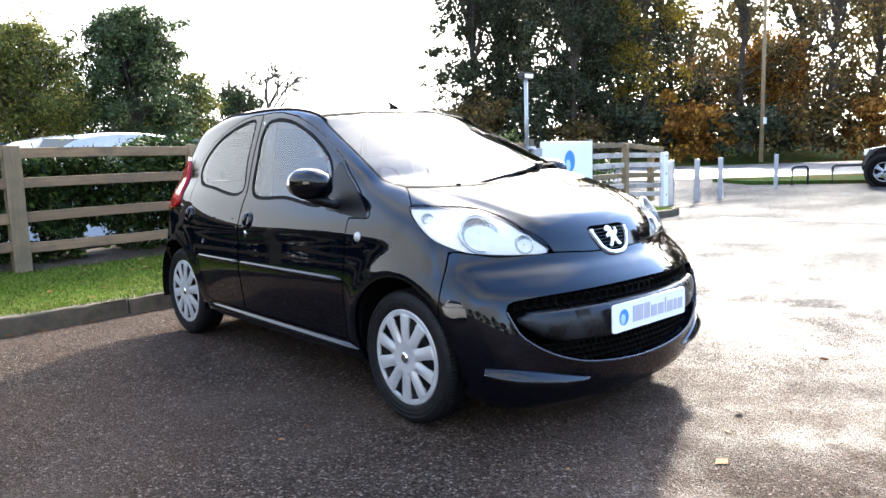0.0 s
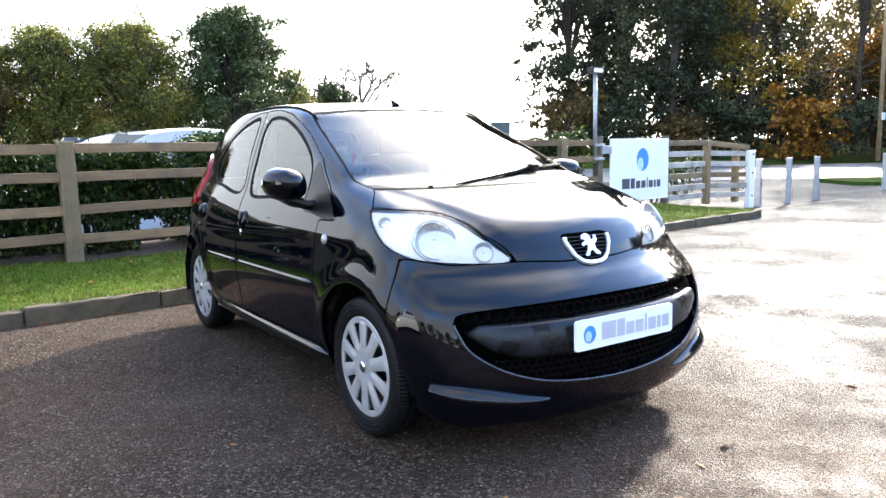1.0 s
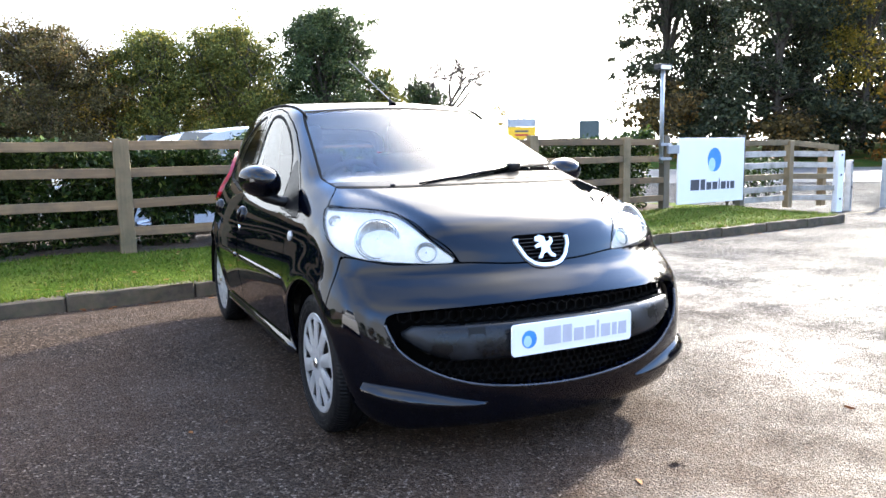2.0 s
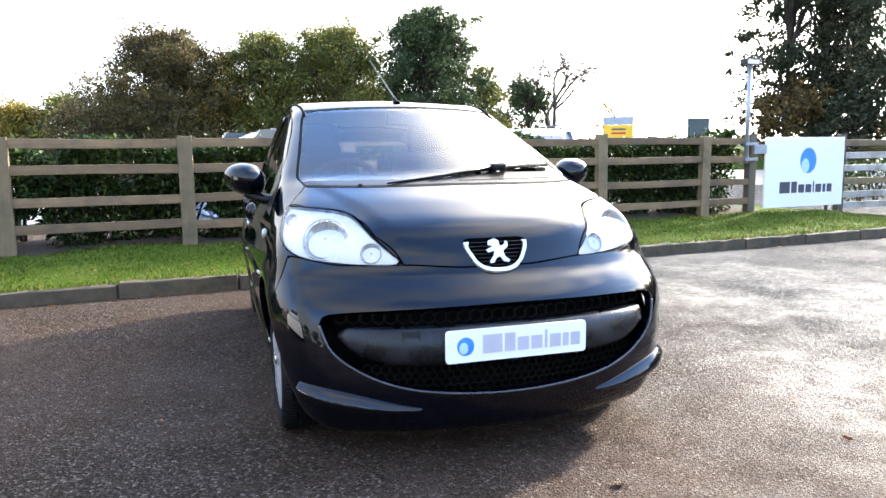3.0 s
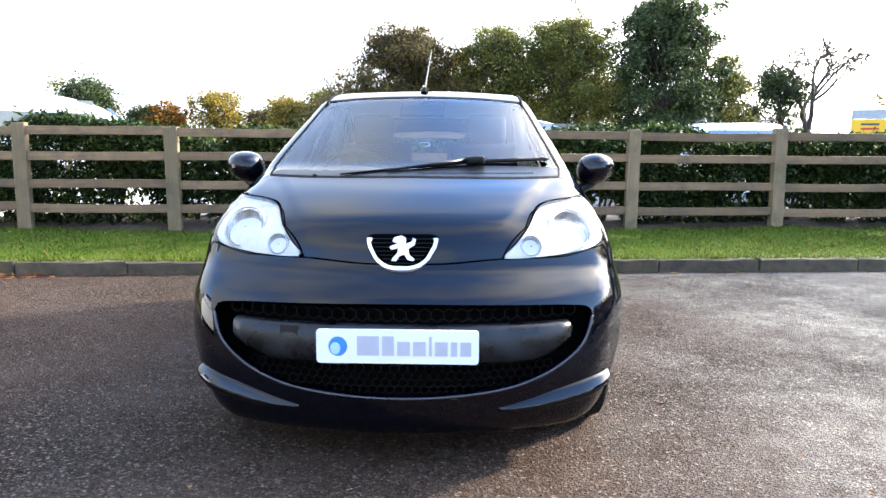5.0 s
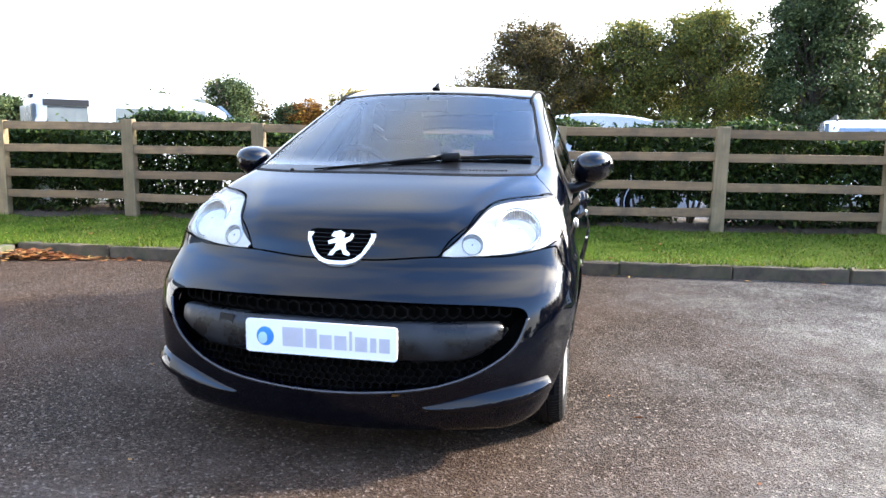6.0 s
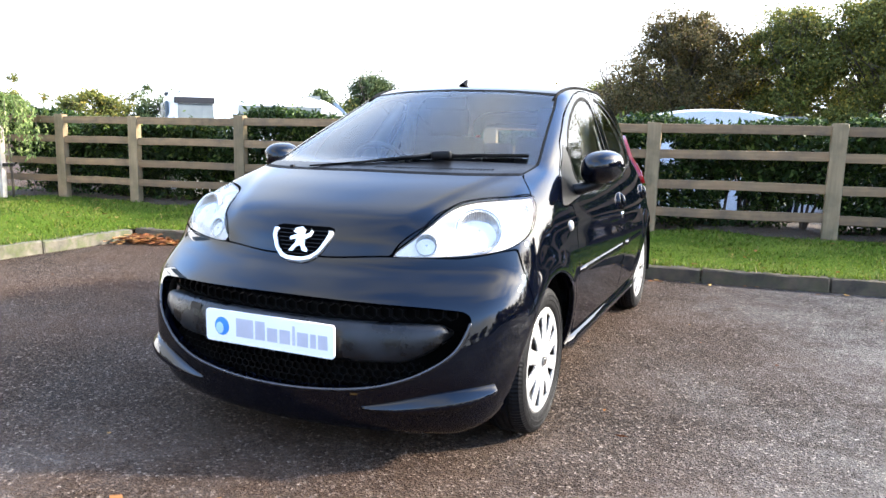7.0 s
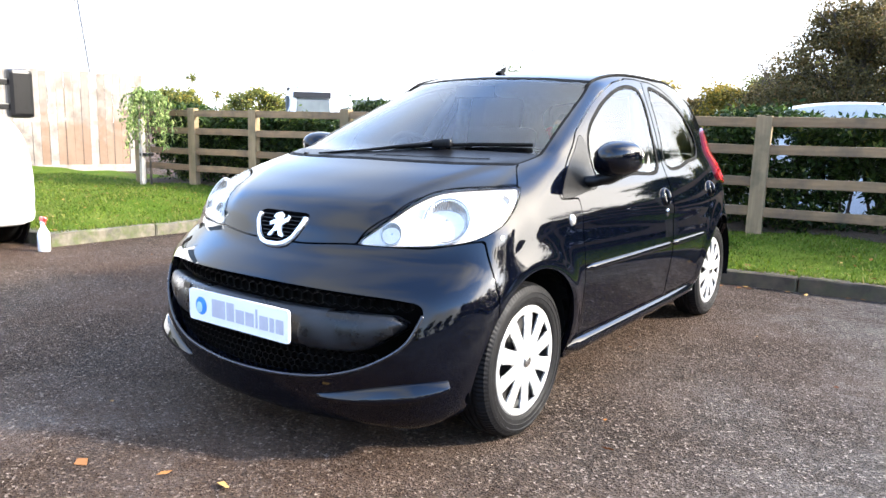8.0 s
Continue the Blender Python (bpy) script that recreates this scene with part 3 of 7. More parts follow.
# lower grille: bar, honeycomb, bright lip, plate
bm = bmesh.new()
rings = []
for u in np.linspace(-0.612, 0.612, 33):
    q = abs(u) / 0.612
    hi, lo = 0.519 - 0.006 * q**3, 0.374 + 0.010 * q**2 + 0.085 * max(0, (q - 0.72) / 0.28) ** 1.8
    hi = hi - 0.02 * max(0, (q - 0.94) / 0.06) ** 2
    lo = min(lo, hi - 0.02)
    ring = []
    for a in np.linspace(-math.pi / 2, math.pi / 2, 13):
        v = (hi + lo) / 2 + (hi - lo) / 2 * math.copysign(abs(math.sin(a)) ** 0.7, math.sin(a))
        sink = 0.060 - 0.062 * max(0.0, math.cos(a)) ** 0.5 + 0.045 * max(0, (q - 0.93) / 0.07) ** 2
        ring.append(bm.verts.new(on_front(u, v, -sink)))
    rings.append(ring)
for r, s in zip(rings, rings[1:]):
    for i in range(12):
        bm.faces.new((r[i], s[i], s[i + 1], r[i + 1]))
bmesh.ops.recalc_face_normals(bm, faces=bm.faces[:])
bumper_bar = part("bumper_bar", bm, WORN_PLASTIC, bumper, "matt black plastic bumper bar", smooth=True)
tow = front_plate("towing_cover", [(-0.365 + 0.03 * c - 0.0, 0.470 + 0.028 * s) for c, s in ((-1, -1), (1, -1), (1, 1), (-1, 1))], BLACK_PLASTIC, bumper, 0.0005, 0.0015)
GRILLE_BLACK = plain("grille_black", (0.003, 0.003, 0.003), 0.42, spec=0.2)
grille_bm = bmesh.new()
for cell, v0, v_lo, v_hi in ((0.0245, 0.548, 0.53, 0.60), (0.017, 0.285, 0.27, 0.385)):
    for row in range(-2, 8):
        for col in range(-30, 31):
            u = col * cell * 1.732 + (row % 2) * cell * 0.866
            v = v0 + row * cell * 1.5
            if not v_lo < v < v_hi or float(MOUTH(np.array([u]), np.array([-0.5]), np.array([v]))[0]) > -0.003:
                continue
            hexa = [(u + cell * math.sin(k * math.pi / 3), v + cell * math.cos(k * math.pi / 3)) for k in range(6)]
            c = on_front(u, v, -0.036 - 0.3 * max(0, v - 0.54))
            pts = [c + Vector((a - u, 0.25 * (a - u) * (1 if u > 0 else -1) * abs(u), b - v)) for a, b in hexa]
            inner = [c + (p - c) * 0.89 for p in pts]
            deep = [p + Vector((0, 0.018, 0)) for p in inner]
            A, B, C = ([grille_bm.verts.new(p) for p in ring] for ring in (pts, inner, deep))
            for k in range(6):
                j = (k + 1) % 6
                grille_bm.faces.new((A[k], A[j], B[j], B[k]))
                grille_bm.faces.new((B[k], B[j], C[j], C[k]))
tagged(part("honeycomb_grille", grille_bm, GRILLE_BLACK, bumper), kind="stuff")
bm = bmesh.new()
back = [[bm.verts.new((u, -0.40 + 0.55 * abs(u) ** 2.4, v)) for v in (0.24, 0.42, 0.60)] for u in np.linspace(-0.68, 0.68, 15)]
for r, s in zip(back, back[1:]):
    for i in range(2):
        bm.faces.new((r[i], s[i], s[i + 1], r[i + 1]))
part("grille_backing", bm, RUBBER, bumper)
lip = spline([(0.655, 0.515), (0.622, 0.43), (0.53, 0.358), (0.41, 0.31), (0.28, 0.286), (0, 0.270), (-0.28, 0.286), (-0.41, 0.31), (-0.53, 0.358), (-0.622, 0.43), (-0.655, 0.515)], 6)
bm = bmesh.new()
tube(bm, [on_front(u, v, 0.0) for u, v in lip], 0.0055, 6)
part("grille_trim", bm, plain("satin_trim", (0.07, 0.07, 0.075), 0.30, 0.8), bumper, "satin metal trim line", smooth=True)


def bumper_blade(sx):
    """The glossy blade low on each corner of the bumper."""
    bm = bmesh.new()
    rows = []
    top_c, low_c = spline([(0.722, 0.312), (0.66, 0.306), (0.55, 0.284), (0.42, 0.250), (0.33, 0.228)], 6), spline([(0.718, 0.284), (0.655, 0.252), (0.55, 0.230), (0.43, 0.220), (0.33, 0.222)], 6)
    n = len(top_c)
    for k in range(n):
        q = k / (n - 1)
        swell = 0.034 * math.sin(math.pi * min(1, 0.22 + 0.78 * q)) ** 0.8
        row = []
        for w, out in ((0.0, -0.012), (0.0, 0.002), (0.2, 0.38), (0.45, 0.80), (0.65, 1.0), (0.85, 0.95), (1.0, 0.6), (1.12, -0.4)):
            u, v = top_c[k] * (1 - w) + low_c[k] * w
            row.append(bm.verts.new(on_front(u * sx, v, out if out < 0.01 and w == 0 else swell * out)))
        rows.append(row)
    for r, t in zip(rows, rows[1:]):
        for i in range(len(r) - 1):
            bm.faces.new((r[i], t[i], t[i + 1], r[i + 1]))
    bmesh.ops.recalc_face_normals(bm, faces=bm.faces[:])
    part("bumper_blade", bm, PAINT, bumper, smooth=True)


for sx in (-1, 1):
    bumper_blade(sx)

LETTERS = ((0.0, 1.0, 1.25), (1.42, 1.0, 0.68), (2.28, 0.73, 0.72), (3.18, 0.73, 0.72), (4.08, 1.0, 0.16), (4.42, 0.73, 0.72), (5.32, 0.73, 0.36), (5.85, 0.73, 0.62))


def print_bars(parent, x0, z0, height, width, y, material):
    """Writing as plain bars, one for each letter."""
    unit = width / 6.6
    for u, h, w in LETTERS:
        bm = bmesh.new()
        wide = unit * w
        box(bm, x0 + u * unit, x0 + u * unit + wide, y - 0.0015, y, z0, z0 + height * h)
        part("print_bar", bm, material, parent)


def disc(parent, name, cx, cz, r, y, material, sx=1.0, sz=1.0):
    bm = bmesh.new()
    prism(bm, [(cx + r * sx * math.cos(a), cz + r * sz * math.sin(a)) for a in np.linspace(0, 2 * math.pi, 24, endpoint=False)], 0, 0.0015, Matrix(((1, 0, 0, 0), (0, 0, -1, y), (0, 1, 0, 0), (0, 0, 0, 1))))
    return part(name, bm, material, parent)


bm = bmesh.new()
corner = [(0.250 * sx + 0.012 * math.cos(a), 0.447 + 0.044 * sz + 0.012 * math.sin(a)) for sx, sz, a0 in ((1, 1, 0), (-1, 1, 90), (-1, -1, 180), (1, -1, 270)) for a in (radians(a0 + d) for d in (0, 30, 60, 90))]
prism(bm, corner, 0.0, 0.008, Matrix(((1, 0, 0, 0), (0, 0, -1, -0.604), (0, 1, 0, 0), (0, 0, 0, 1))))
bmesh.ops.recalc_face_normals(bm, faces=bm.faces[:])
plate = part("front_plate", bm, PLATE_WHITE, car, "white plate with blue disc and grey lettering")
print_bars(plate, -0.130, 0.418, 0.064, 0.375, -0.6125, PRINT_GREY)
disc(plate, "print_disc", -0.192, 0.447, 0.032, -0.6122, PRINT_BLUE, 0.95, 1.0)
disc(plate, "print_disc", -0.200, 0.441, 0.020, -0.6140, PRINT_PALE, 0.8, 1.0)

# scuttle, wiper, washer, aerial
bm = bmesh.new()
for k in range(34):
    u = 0.03 + 0.014 * k
    yb = 0.035 + 0.155 * (u / 0.61) ** 2 + 0.022
    for j in range(2):
        box(bm, u - 0.0045, u + 0.0045, yb + 0.012 * j, yb + 0.012 * j + 0.008, 0.966 + 0.004 * j, 0.976 + 0.005 * j)
tagged(part("scuttle_vents", bm, RUBBER, car), kind="stuff")
wiper = thing("wiper", "", "")
wiper.parent = car
tagged(wiper, "black single windscreen wiper")
bm = bmesh.new()
tube(bm, [(-0.29, 0.062, 0.973), (0.0, 0.125, 1.001), (0.23, 0.205, 1.022), (0.40, 0.275, 1.029), (0.575, 0.365, 1.032)], [0.004, 0.006, 0.008, 0.009, 0.008], 6)
part("blade", bm, RUBBER, wiper)
bm = bmesh.new()
tube(bm, [(-0.10, 0.085, 0.990), (0.05, 0.135, 1.010), (0.22, 0.195, 1.030)], [0.004, 0.006, 0.010], 8)
part("arm", bm, BLACK_PLASTIC, wiper, smooth=True)
bm = bmesh.new()
box(bm, -0.040, 0.040, -0.018, 0.018, -0.018, 0.016, Matrix.Translation((0.255, 0.205, 1.031)) @ Matrix.Rotation(radians(20), 4, "Z") @ Matrix.Rotation(radians(-4), 4, "Y"), bevel=0.009)
part("hinge_cover", bm, BLACK_PLASTIC, wiper, smooth=True)
bm = bmesh.new()
box(bm, -0.407, -0.389, 0.082, 0.10, 0.958, 0.974, bevel=0.005)
part("washer_jet", bm, BLACK_PLASTIC, car, smooth=True)
bm = bmesh.new()
spin(bm, [(0.0, 0.045), (0.008, 0.045), (0.012, 0.03), (0.014, 0.012), (0.022, 0.0), (0.024, -0.015)], 14, Matrix.Translation((0, 1.03, 1.362)) @ Matrix.Rotation(radians(-50), 4, "X"))
GALV_WHIP = plain("whip_grey", (0.06, 0.06, 0.062), 0.5)
aerial = part("aerial", bm, RUBBER, car, "whip aerial", smooth=True)
bm = bmesh.new()
tube(bm, [(0, 1.05, 1.385), (0.004, 1.42, 1.545), (0.008, 1.72, 1.672)], [0.0042, 0.0032, 0.0022], 6)
part("whip", bm, GALV_WHIP, aerial)

# door mirrors, handles, side lamps
BULB = plain("side_lamp_lens", (0.30, 0.29, 0.27), 0.08, 0.2, 0.1, 200, coat=1.0)
for sx in (-1, 1):
    door = doors[sx, "front_door"]
    mirror = thing("door_mirror", "", "")
    mirror.parent = car
    tagged(mirror, "glossy black door mirror on a plastic arm")
    bm = bmesh.new()
    bmesh.ops.create_uvsphere(bm, u_segments=28, v_segments=16, radius=1.0)
    for v in bm.verts:
        c = v.co
        v.co = Vector((math.copysign(abs(c.x) ** 0.9, c.x) * 0.088, math.copysign(abs(c.y) ** 0.85, c.y) * (0.128 if c.y < 0 else 0.062), math.copysign(abs(c.z) ** 0.85, c.z) * 0.073 * (1 - 0.12 * c.x * sx)))
        v.co.z += 0.012 * v.co.x * sx / 0.1
    bmesh.ops.transform(bm, matrix=Matrix.Translation((0.832 * sx, 0.62, 0.985)) @ Matrix.Rotation(radians(-12 * sx), 4, "Z"), verts=bm.verts[:])
    part("housing", bm, PAINT, mirror, smooth=True)
    bm = bmesh.new()
    spin(bm, [(0.0, 0.006), (0.070, 0.006), (0.074, 0.0), (0.074, -0.02)], 26, Matrix.Translation((0.843 * sx, 0.676, 0.985)) @ Matrix.Rotation(radians(-12 * sx), 4, "Z") @ Matrix.Rotation(radians(-90), 4, "X") @ Matrix.Diagonal((0.95, 0.80, 1, 1)))
    part("mirror_glass", bm, CHROME, mirror, "silvered mirror glass")
    bm = bmesh.new()
    tube(bm, [(0.700 * sx, 0.54, 0.885), (0.755 * sx, 0.555, 0.895), (0.805 * sx, 0.585, 0.915), (0.825 * sx, 0.60, 0.935)], [0.026, 0.024, 0.026, 0.03], 10)
    bmesh.ops.scale(bm, vec=(1, 1.4, 1), space=Matrix.Translation((0, -0.56, 0)), verts=bm.verts[:])
    part("arm", bm, BLACK_PLASTIC, mirror, smooth=True)


def on_side(y, z, sx, lift=0.0):
    xs = np.linspace(0.95, 0.3, 400)
    f = body(xs, np.full(400, y), np.full(400, z))
    i = int(np.argmax(f < 0))
    p = np.array([[xs[i - 1] + (xs[i] - xs[i - 1]) * f[i - 1] / (f[i - 1] - f[i]), y, z]])
    g = body_grad(p)[0]
    g /= np.linalg.norm(g)
    q = Vector(p[0] + lift * g)
    return Vector((q.x * sx, q.y, q.z)), Vector((g[0] * sx, g[1], g[2]))


def moulding(name, sx, y0, y1, z_at, half, lift, material, parent):
    """A rounded strip that follows the side of the car."""
    bm = bmesh.new()
    rows = []
    for y in np.linspace(y0, y1, 22):
        end = min(1.0, (y - y0) / 0.015, (y1 - y) / 0.015)
        row = []
        for w, out in ((-1.0, -0.004), (-0.95, 0.6), (-0.6, 0.95), (0.0, 1.0), (0.55, 0.85), (0.85, 0.45), (1.0, -0.004)):
            row.append(bm.verts.new(on_side(y, z_at(y) + half * w * (0.4 + 0.6 * end), sx, out if out < 0 else lift * out * (0.15 + 0.85 * end))[0]))
        rows.append(row)
    for r, t in zip(rows, rows[1:]):
        for i in range(len(r) - 1):
            bm.faces.new((r[i], t[i], t[i + 1], r[i + 1]))
    bmesh.ops.recalc_face_normals(bm, faces=bm.faces[:])
    part(name, bm, material, parent, smooth=True)


for sx in (-1, 1):
    moulding("rub_strip", sx, 0.445, 1.422, lambda y: 0.562 - 0.010 * (y - 0.4), 0.014, 0.013, PAINT, doors[sx, "front_door"])
    moulding("rub_strip", sx, 1.436, 1.975, lambda y: 0.562 - 0.010 * (y - 0.4), 0.014, 0.013, PAINT, doors[sx, "rear_door"])
    moulding("sill", sx, 0.385, 1.965, lambda y: 0.245, 0.026, 0.026, PAINT, car)

for sx in (-1, 1):
    for name, y in (("front_door", 1.335), ("rear_door", 2.125)):
        q, g = on_side(y, 0.785, sx, 0.0)
        m = Matrix.Translation(q) @ g.to_track_quat("Z", "Y").to_matrix().to_4x4()
        bm = bmesh.new()
        spin(bm, [(0.0, -0.004), (0.020, 0.000), (0.034, 0.010), (0.041, 0.013), (0.045, 0.009), (0.047, -0.004)], 24, m)
        bowl = part("handle", bm, PAINT, doors[sx, name], "round door handle", smooth=True)
        bm = bmesh.new()
        tube(bm, [m @ Vector(c) for c in ((0.0, 0.038, 0.004), (0.002, 0.018, 0.016), (0.002, -0.018, 0.016), (0.0, -0.038, 0.004))], [0.009, 0.012, 0.012, 0.009], 8)
        part("grip", bm, PAINT, bowl, smooth=True)
        if name == "front_door":
            q, g = on_side(y + 0.002, 0.712, sx, 0.0)
            bm = bmesh.new()
            spin(bm, [(0.0, 0.005), (0.010, 0.005), (0.013, 0.0)], 14, Matrix.Translation(q) @ g.to_track_quat("Z", "Y").to_matrix().to_4x4() @ Matrix.Diagonal((0.8, 1.5, 1, 1)))
            part("lock", bm, CHROME, doors[sx, name], "chrome lock barrel")
    q, g = on_side(0.335, 0.760, sx, 0.0)
    bm = bmesh.new()
    spin(bm, [(0.0, 0.011), (0.012, 0.010), (0.020, 0.005), (0.023, 0.0), (0.023, -0.004)], 18, Matrix.Translation(q) @ g.to_track_quat("Z", "Y").to_matrix().to_4x4())
    part("side_repeater", bm, BULB, car, "clear round side indicator", smooth=True)



def roof_strip(sx):
    """The dark joint cover that runs along each side of the roof."""
    bm = bmesh.new()
    line = []
    for y in np.linspace(0.93, 2.25, 18):
        zs = np.linspace(1.55, 1.1, 300)
        x = 0.505 - 0.05 * fade(y, 1.7, 2.3)
        f = body(np.full(300, x), np.full(300, y), zs)
        line.append((x * sx, y, float(zs[int(np.argmax(f < 0))]) + 0.002))
    tube(bm, line, [0.004] + [0.0075] * 16 + [0.004], 8)
    part("roof_strip", bm, RUBBER, car, "black roof joint strip", smooth=True)


for sx in (-1, 1):
    roof_strip(sx)

# wheels
TRIM_SILVER = plain("wheel_trim_silver", (0.34, 0.34, 0.335), 0.34, 0.25, 0.08, 12)


TYRE = plain("tyre_sidewall_rubber", (0.0055, 0.0055, 0.006), 0.55, bump=0.2, scale=120, spec=0.14)


def build_wheel(sx, yc, steer=0.0):
    m = Matrix.Translation(((0.687 if yc < 1 else 0.658) * sx, yc - (0.015 if yc > 1 else 0), WHEEL_R)) @ Matrix.Rotation(radians(steer), 4, "Z") @ Matrix.Rotation(radians(90 * sx), 4, "Y") @ Matrix.Rotation(0.3 if yc < 1 else 0.17, 4, "Z")
    wheel = thing("wheel", "", "", at=m)
    wheel.parent = car
    tagged(wheel, "black tyre with silver ten-spoke wheel trim")
    bm = bmesh.new()
    spin(bm, [(0.197, -0.07), (0.225, -0.081), (0.255, -0.079), (0.271, -0.068), (0.2785, -0.045), (0.279, -0.03), (0.273, -0.028), (0.273, -0.022), (0.279, -0.020), (0.279, -0.003), (0.273, -0.002), (0.273, 0.002), (0.279, 0.003),
              (0.279, 0.020), (0.273, 0.022), (0.273, 0.028), (0.279, 0.030), (0.2785, 0.045), (0.271, 0.068), (0.255, 0.079), (0.246, 0.0815), (0.244, 0.0795), (0.228, 0.0810), (0.226, 0.0795), (0.212, 0.0780), (0.203, 0.074), (0.197, 0.066)], 216)
    # cuts across the tread's shoulders
    for v in bm.verts:
        turn = round(math.atan2(v.co.y, v.co.x) / (2 * math.pi) * 216) % 2
        if turn == 0 and 0.040 < abs(v.co.z) < 0.072 and math.hypot(v.co.x, v.co.y) > 0.265:
            v.co.x, v.co.y = v.co.x * 0.991, v.co.y * 0.991
    part("tyre", bm, TYRE, wheel, smooth=False)
    bm = bmesh.new()
    spin(bm, [(0.199, 0.066), (0.196, 0.03), (0.17, 0.02), (0.09, 0.03), (0.0, 0.03)], 40)
    part("rim", bm, plain("black_steel", (0.012, 0.012, 0.013), 0.6), wheel, smooth=True)
    bm = bmesh.new()
    n, seg = 10, 28
    total = n * seg
    radii = (0.030, 0.062, 0.082, 0.094, 0.104, 0.114, 0.124, 0.134, 0.144, 0.154, 0.164, 0.174, 0.182)
    last = len(radii) - 1
    def height(r):
        return 0.078 - 0.10 * max(0, r - 0.06) ** 1.4 - 0.004 * (r < 0.035)
    grid = {}
    for k in range(total):
        a = 2 * math.pi * k / total
        for i, r in enumerate(radii):
            ph = ((k + 0.5 * 0) % seg) / seg - 0.5
            grid[k, i] = bm.verts.new((r * math.cos(a), r * math.sin(a), height(r) + 0.004 * math.cos(2 * math.pi * ph) * (0.07 < r < 0.178)))
    for k in range(total):
        for i in range(len(radii) - 1):
            mid_r = (radii[i] + radii[i + 1]) / 2
            ph = abs(((k + 0.5) % seg) / seg - 0.5)
            hole = 0.084 < mid_r < 0.174 and ph > 0.5 - np.interp(mid_r, [0.086, 0.094, 0.105, 0.13, 0.15, 0.174], [0.03, 0.10, 0.14, 0.195, 0.23, 0.235])
            if not hole:
                bm.faces.new((grid[k, i], grid[(k + 1) % total, i], grid[(k + 1) % total, i + 1], grid[k, i + 1]))
    hub = bm.verts.new((0, 0, 0.080))
    for k in range(total):
        bm.faces.new((hub, grid[(k + 1) % total, 0], grid[k, 0]))
    rim_v = [[bm.verts.new((r * math.cos(2 * math.pi * k / total), r * math.sin(2 * math.pi * k / total), h)) for r, h in ((0.194, 0.073), (0.203, 0.066))] for k in range(total)]
    for k in range(total):
        j = (k + 1) % total
        bm.faces.new((grid[k, last], grid[j, last], rim_v[j][0], rim_v[k][0]))
        bm.faces.new((rim_v[k][0], rim_v[j][0], rim_v[j][1], rim_v[k][1]))
    bmesh.ops.recalc_face_normals(bm, faces=bm.faces[:])
    geom = bmesh.ops.extrude_face_region(bm, geom=bm.faces[:])
    bmesh.ops.translate(bm, verts=[v for v in geom["geom"] if isinstance(v, bmesh.types.BMVert)], vec=(0, 0, -0.006))
    bmesh.ops.recalc_face_normals(bm, faces=bm.faces[:])
    trim_ob = part("wheel_trim", bm, TRIM_SILVER, wheel, "silver ten-spoke plastic wheel trim")
    bm = bmesh.new()
    spin(bm, [(0.0, 0.085), (0.016, 0.084), (0.022, 0.080)], 16)
    part("hub_emblem", bm, CHROME, trim_ob)


for sx in (-1, 1):
    build_wheel(sx, AXLES[0])
    build_wheel(sx, AXLES[1])
    for yc in AXLES:
        bm = bmesh.new()
        arcp = [(yc + 0.336 * math.cos(a), WHEEL_R + 0.012 + 0.336 * math.sin(a)) for a in np.linspace(-0.25, math.pi + 0.25, 26)]
        vs = [(bm.verts.new((0.40 * sx, y, z)), bm.verts.new((0.742 * sx, y, z))) for y, z in arcp]
        for a, b in zip(vs, vs[1:]):
            bm.faces.new((a[0], b[0], b[1], a[1]))
        part("wheel_arch_liner", bm, RUBBER, car)
bm = bmesh.new()
box(bm, -0.62, 0.62, -0.42, 2.62, 0.165, 0.24)
for yc in AXLES:
    box(bm, -0.66, 0.66, yc - 0.05, yc + 0.05, 0.22, 0.34)
part("underbody", bm, RUBBER, car)

# cabin
bm = bmesh.new()
rings = []
for u in np.linspace(-0.64, 0.64, 15):
    hood_over = 0.02 * math.exp(-((u + 0.33) / 0.16) ** 2)
    rings.append([bm.verts.new((u, y, z)) for y, z in ((0.30, 0.955), (0.42, 0.975), (0.56, 0.975 + hood_over), (0.66, 0.955 + 2 * hood_over), (0.70, 0.90), (0.68, 0.74), (0.60, 0.55))])
for r, s in zip(rings, rings[1:]):
    for i in range(6):
        bm.faces.new((r[i], s[i], s[i + 1], r[i + 1]))
part("dashboard", bm, DASH, car, smooth=True)
bm = bmesh.new()
wheel_m = Matrix.Translation((-0.335, 0.80, 0.90)) @ Matrix.Rotation(radians(-62), 4, "X")
ring = [wheel_m @ Vector((0.180 * math.cos(a), 0.180 * math.sin(a), 0)) for a in np.linspace(0, 2 * math.pi, 33)]
tube(bm, ring, 0.015, 8, cap=False)
spin(bm, [(0.0, -0.02), (0.06, -0.02), (0.075, 0.0), (0.06, 0.03), (0.03, 0.09)], 18, wheel_m)
for a in (0, math.pi, -math.pi / 2):
    tube(bm, [wheel_m @ Vector((0.06 * math.cos(a), 0.06 * math.sin(a), 0)), wheel_m @ Vector((0.175 * math.cos(a), 0.175 * math.sin(a), 0))], 0.014, 6)
part("steering_wheel", bm, DASH, car, smooth=True)


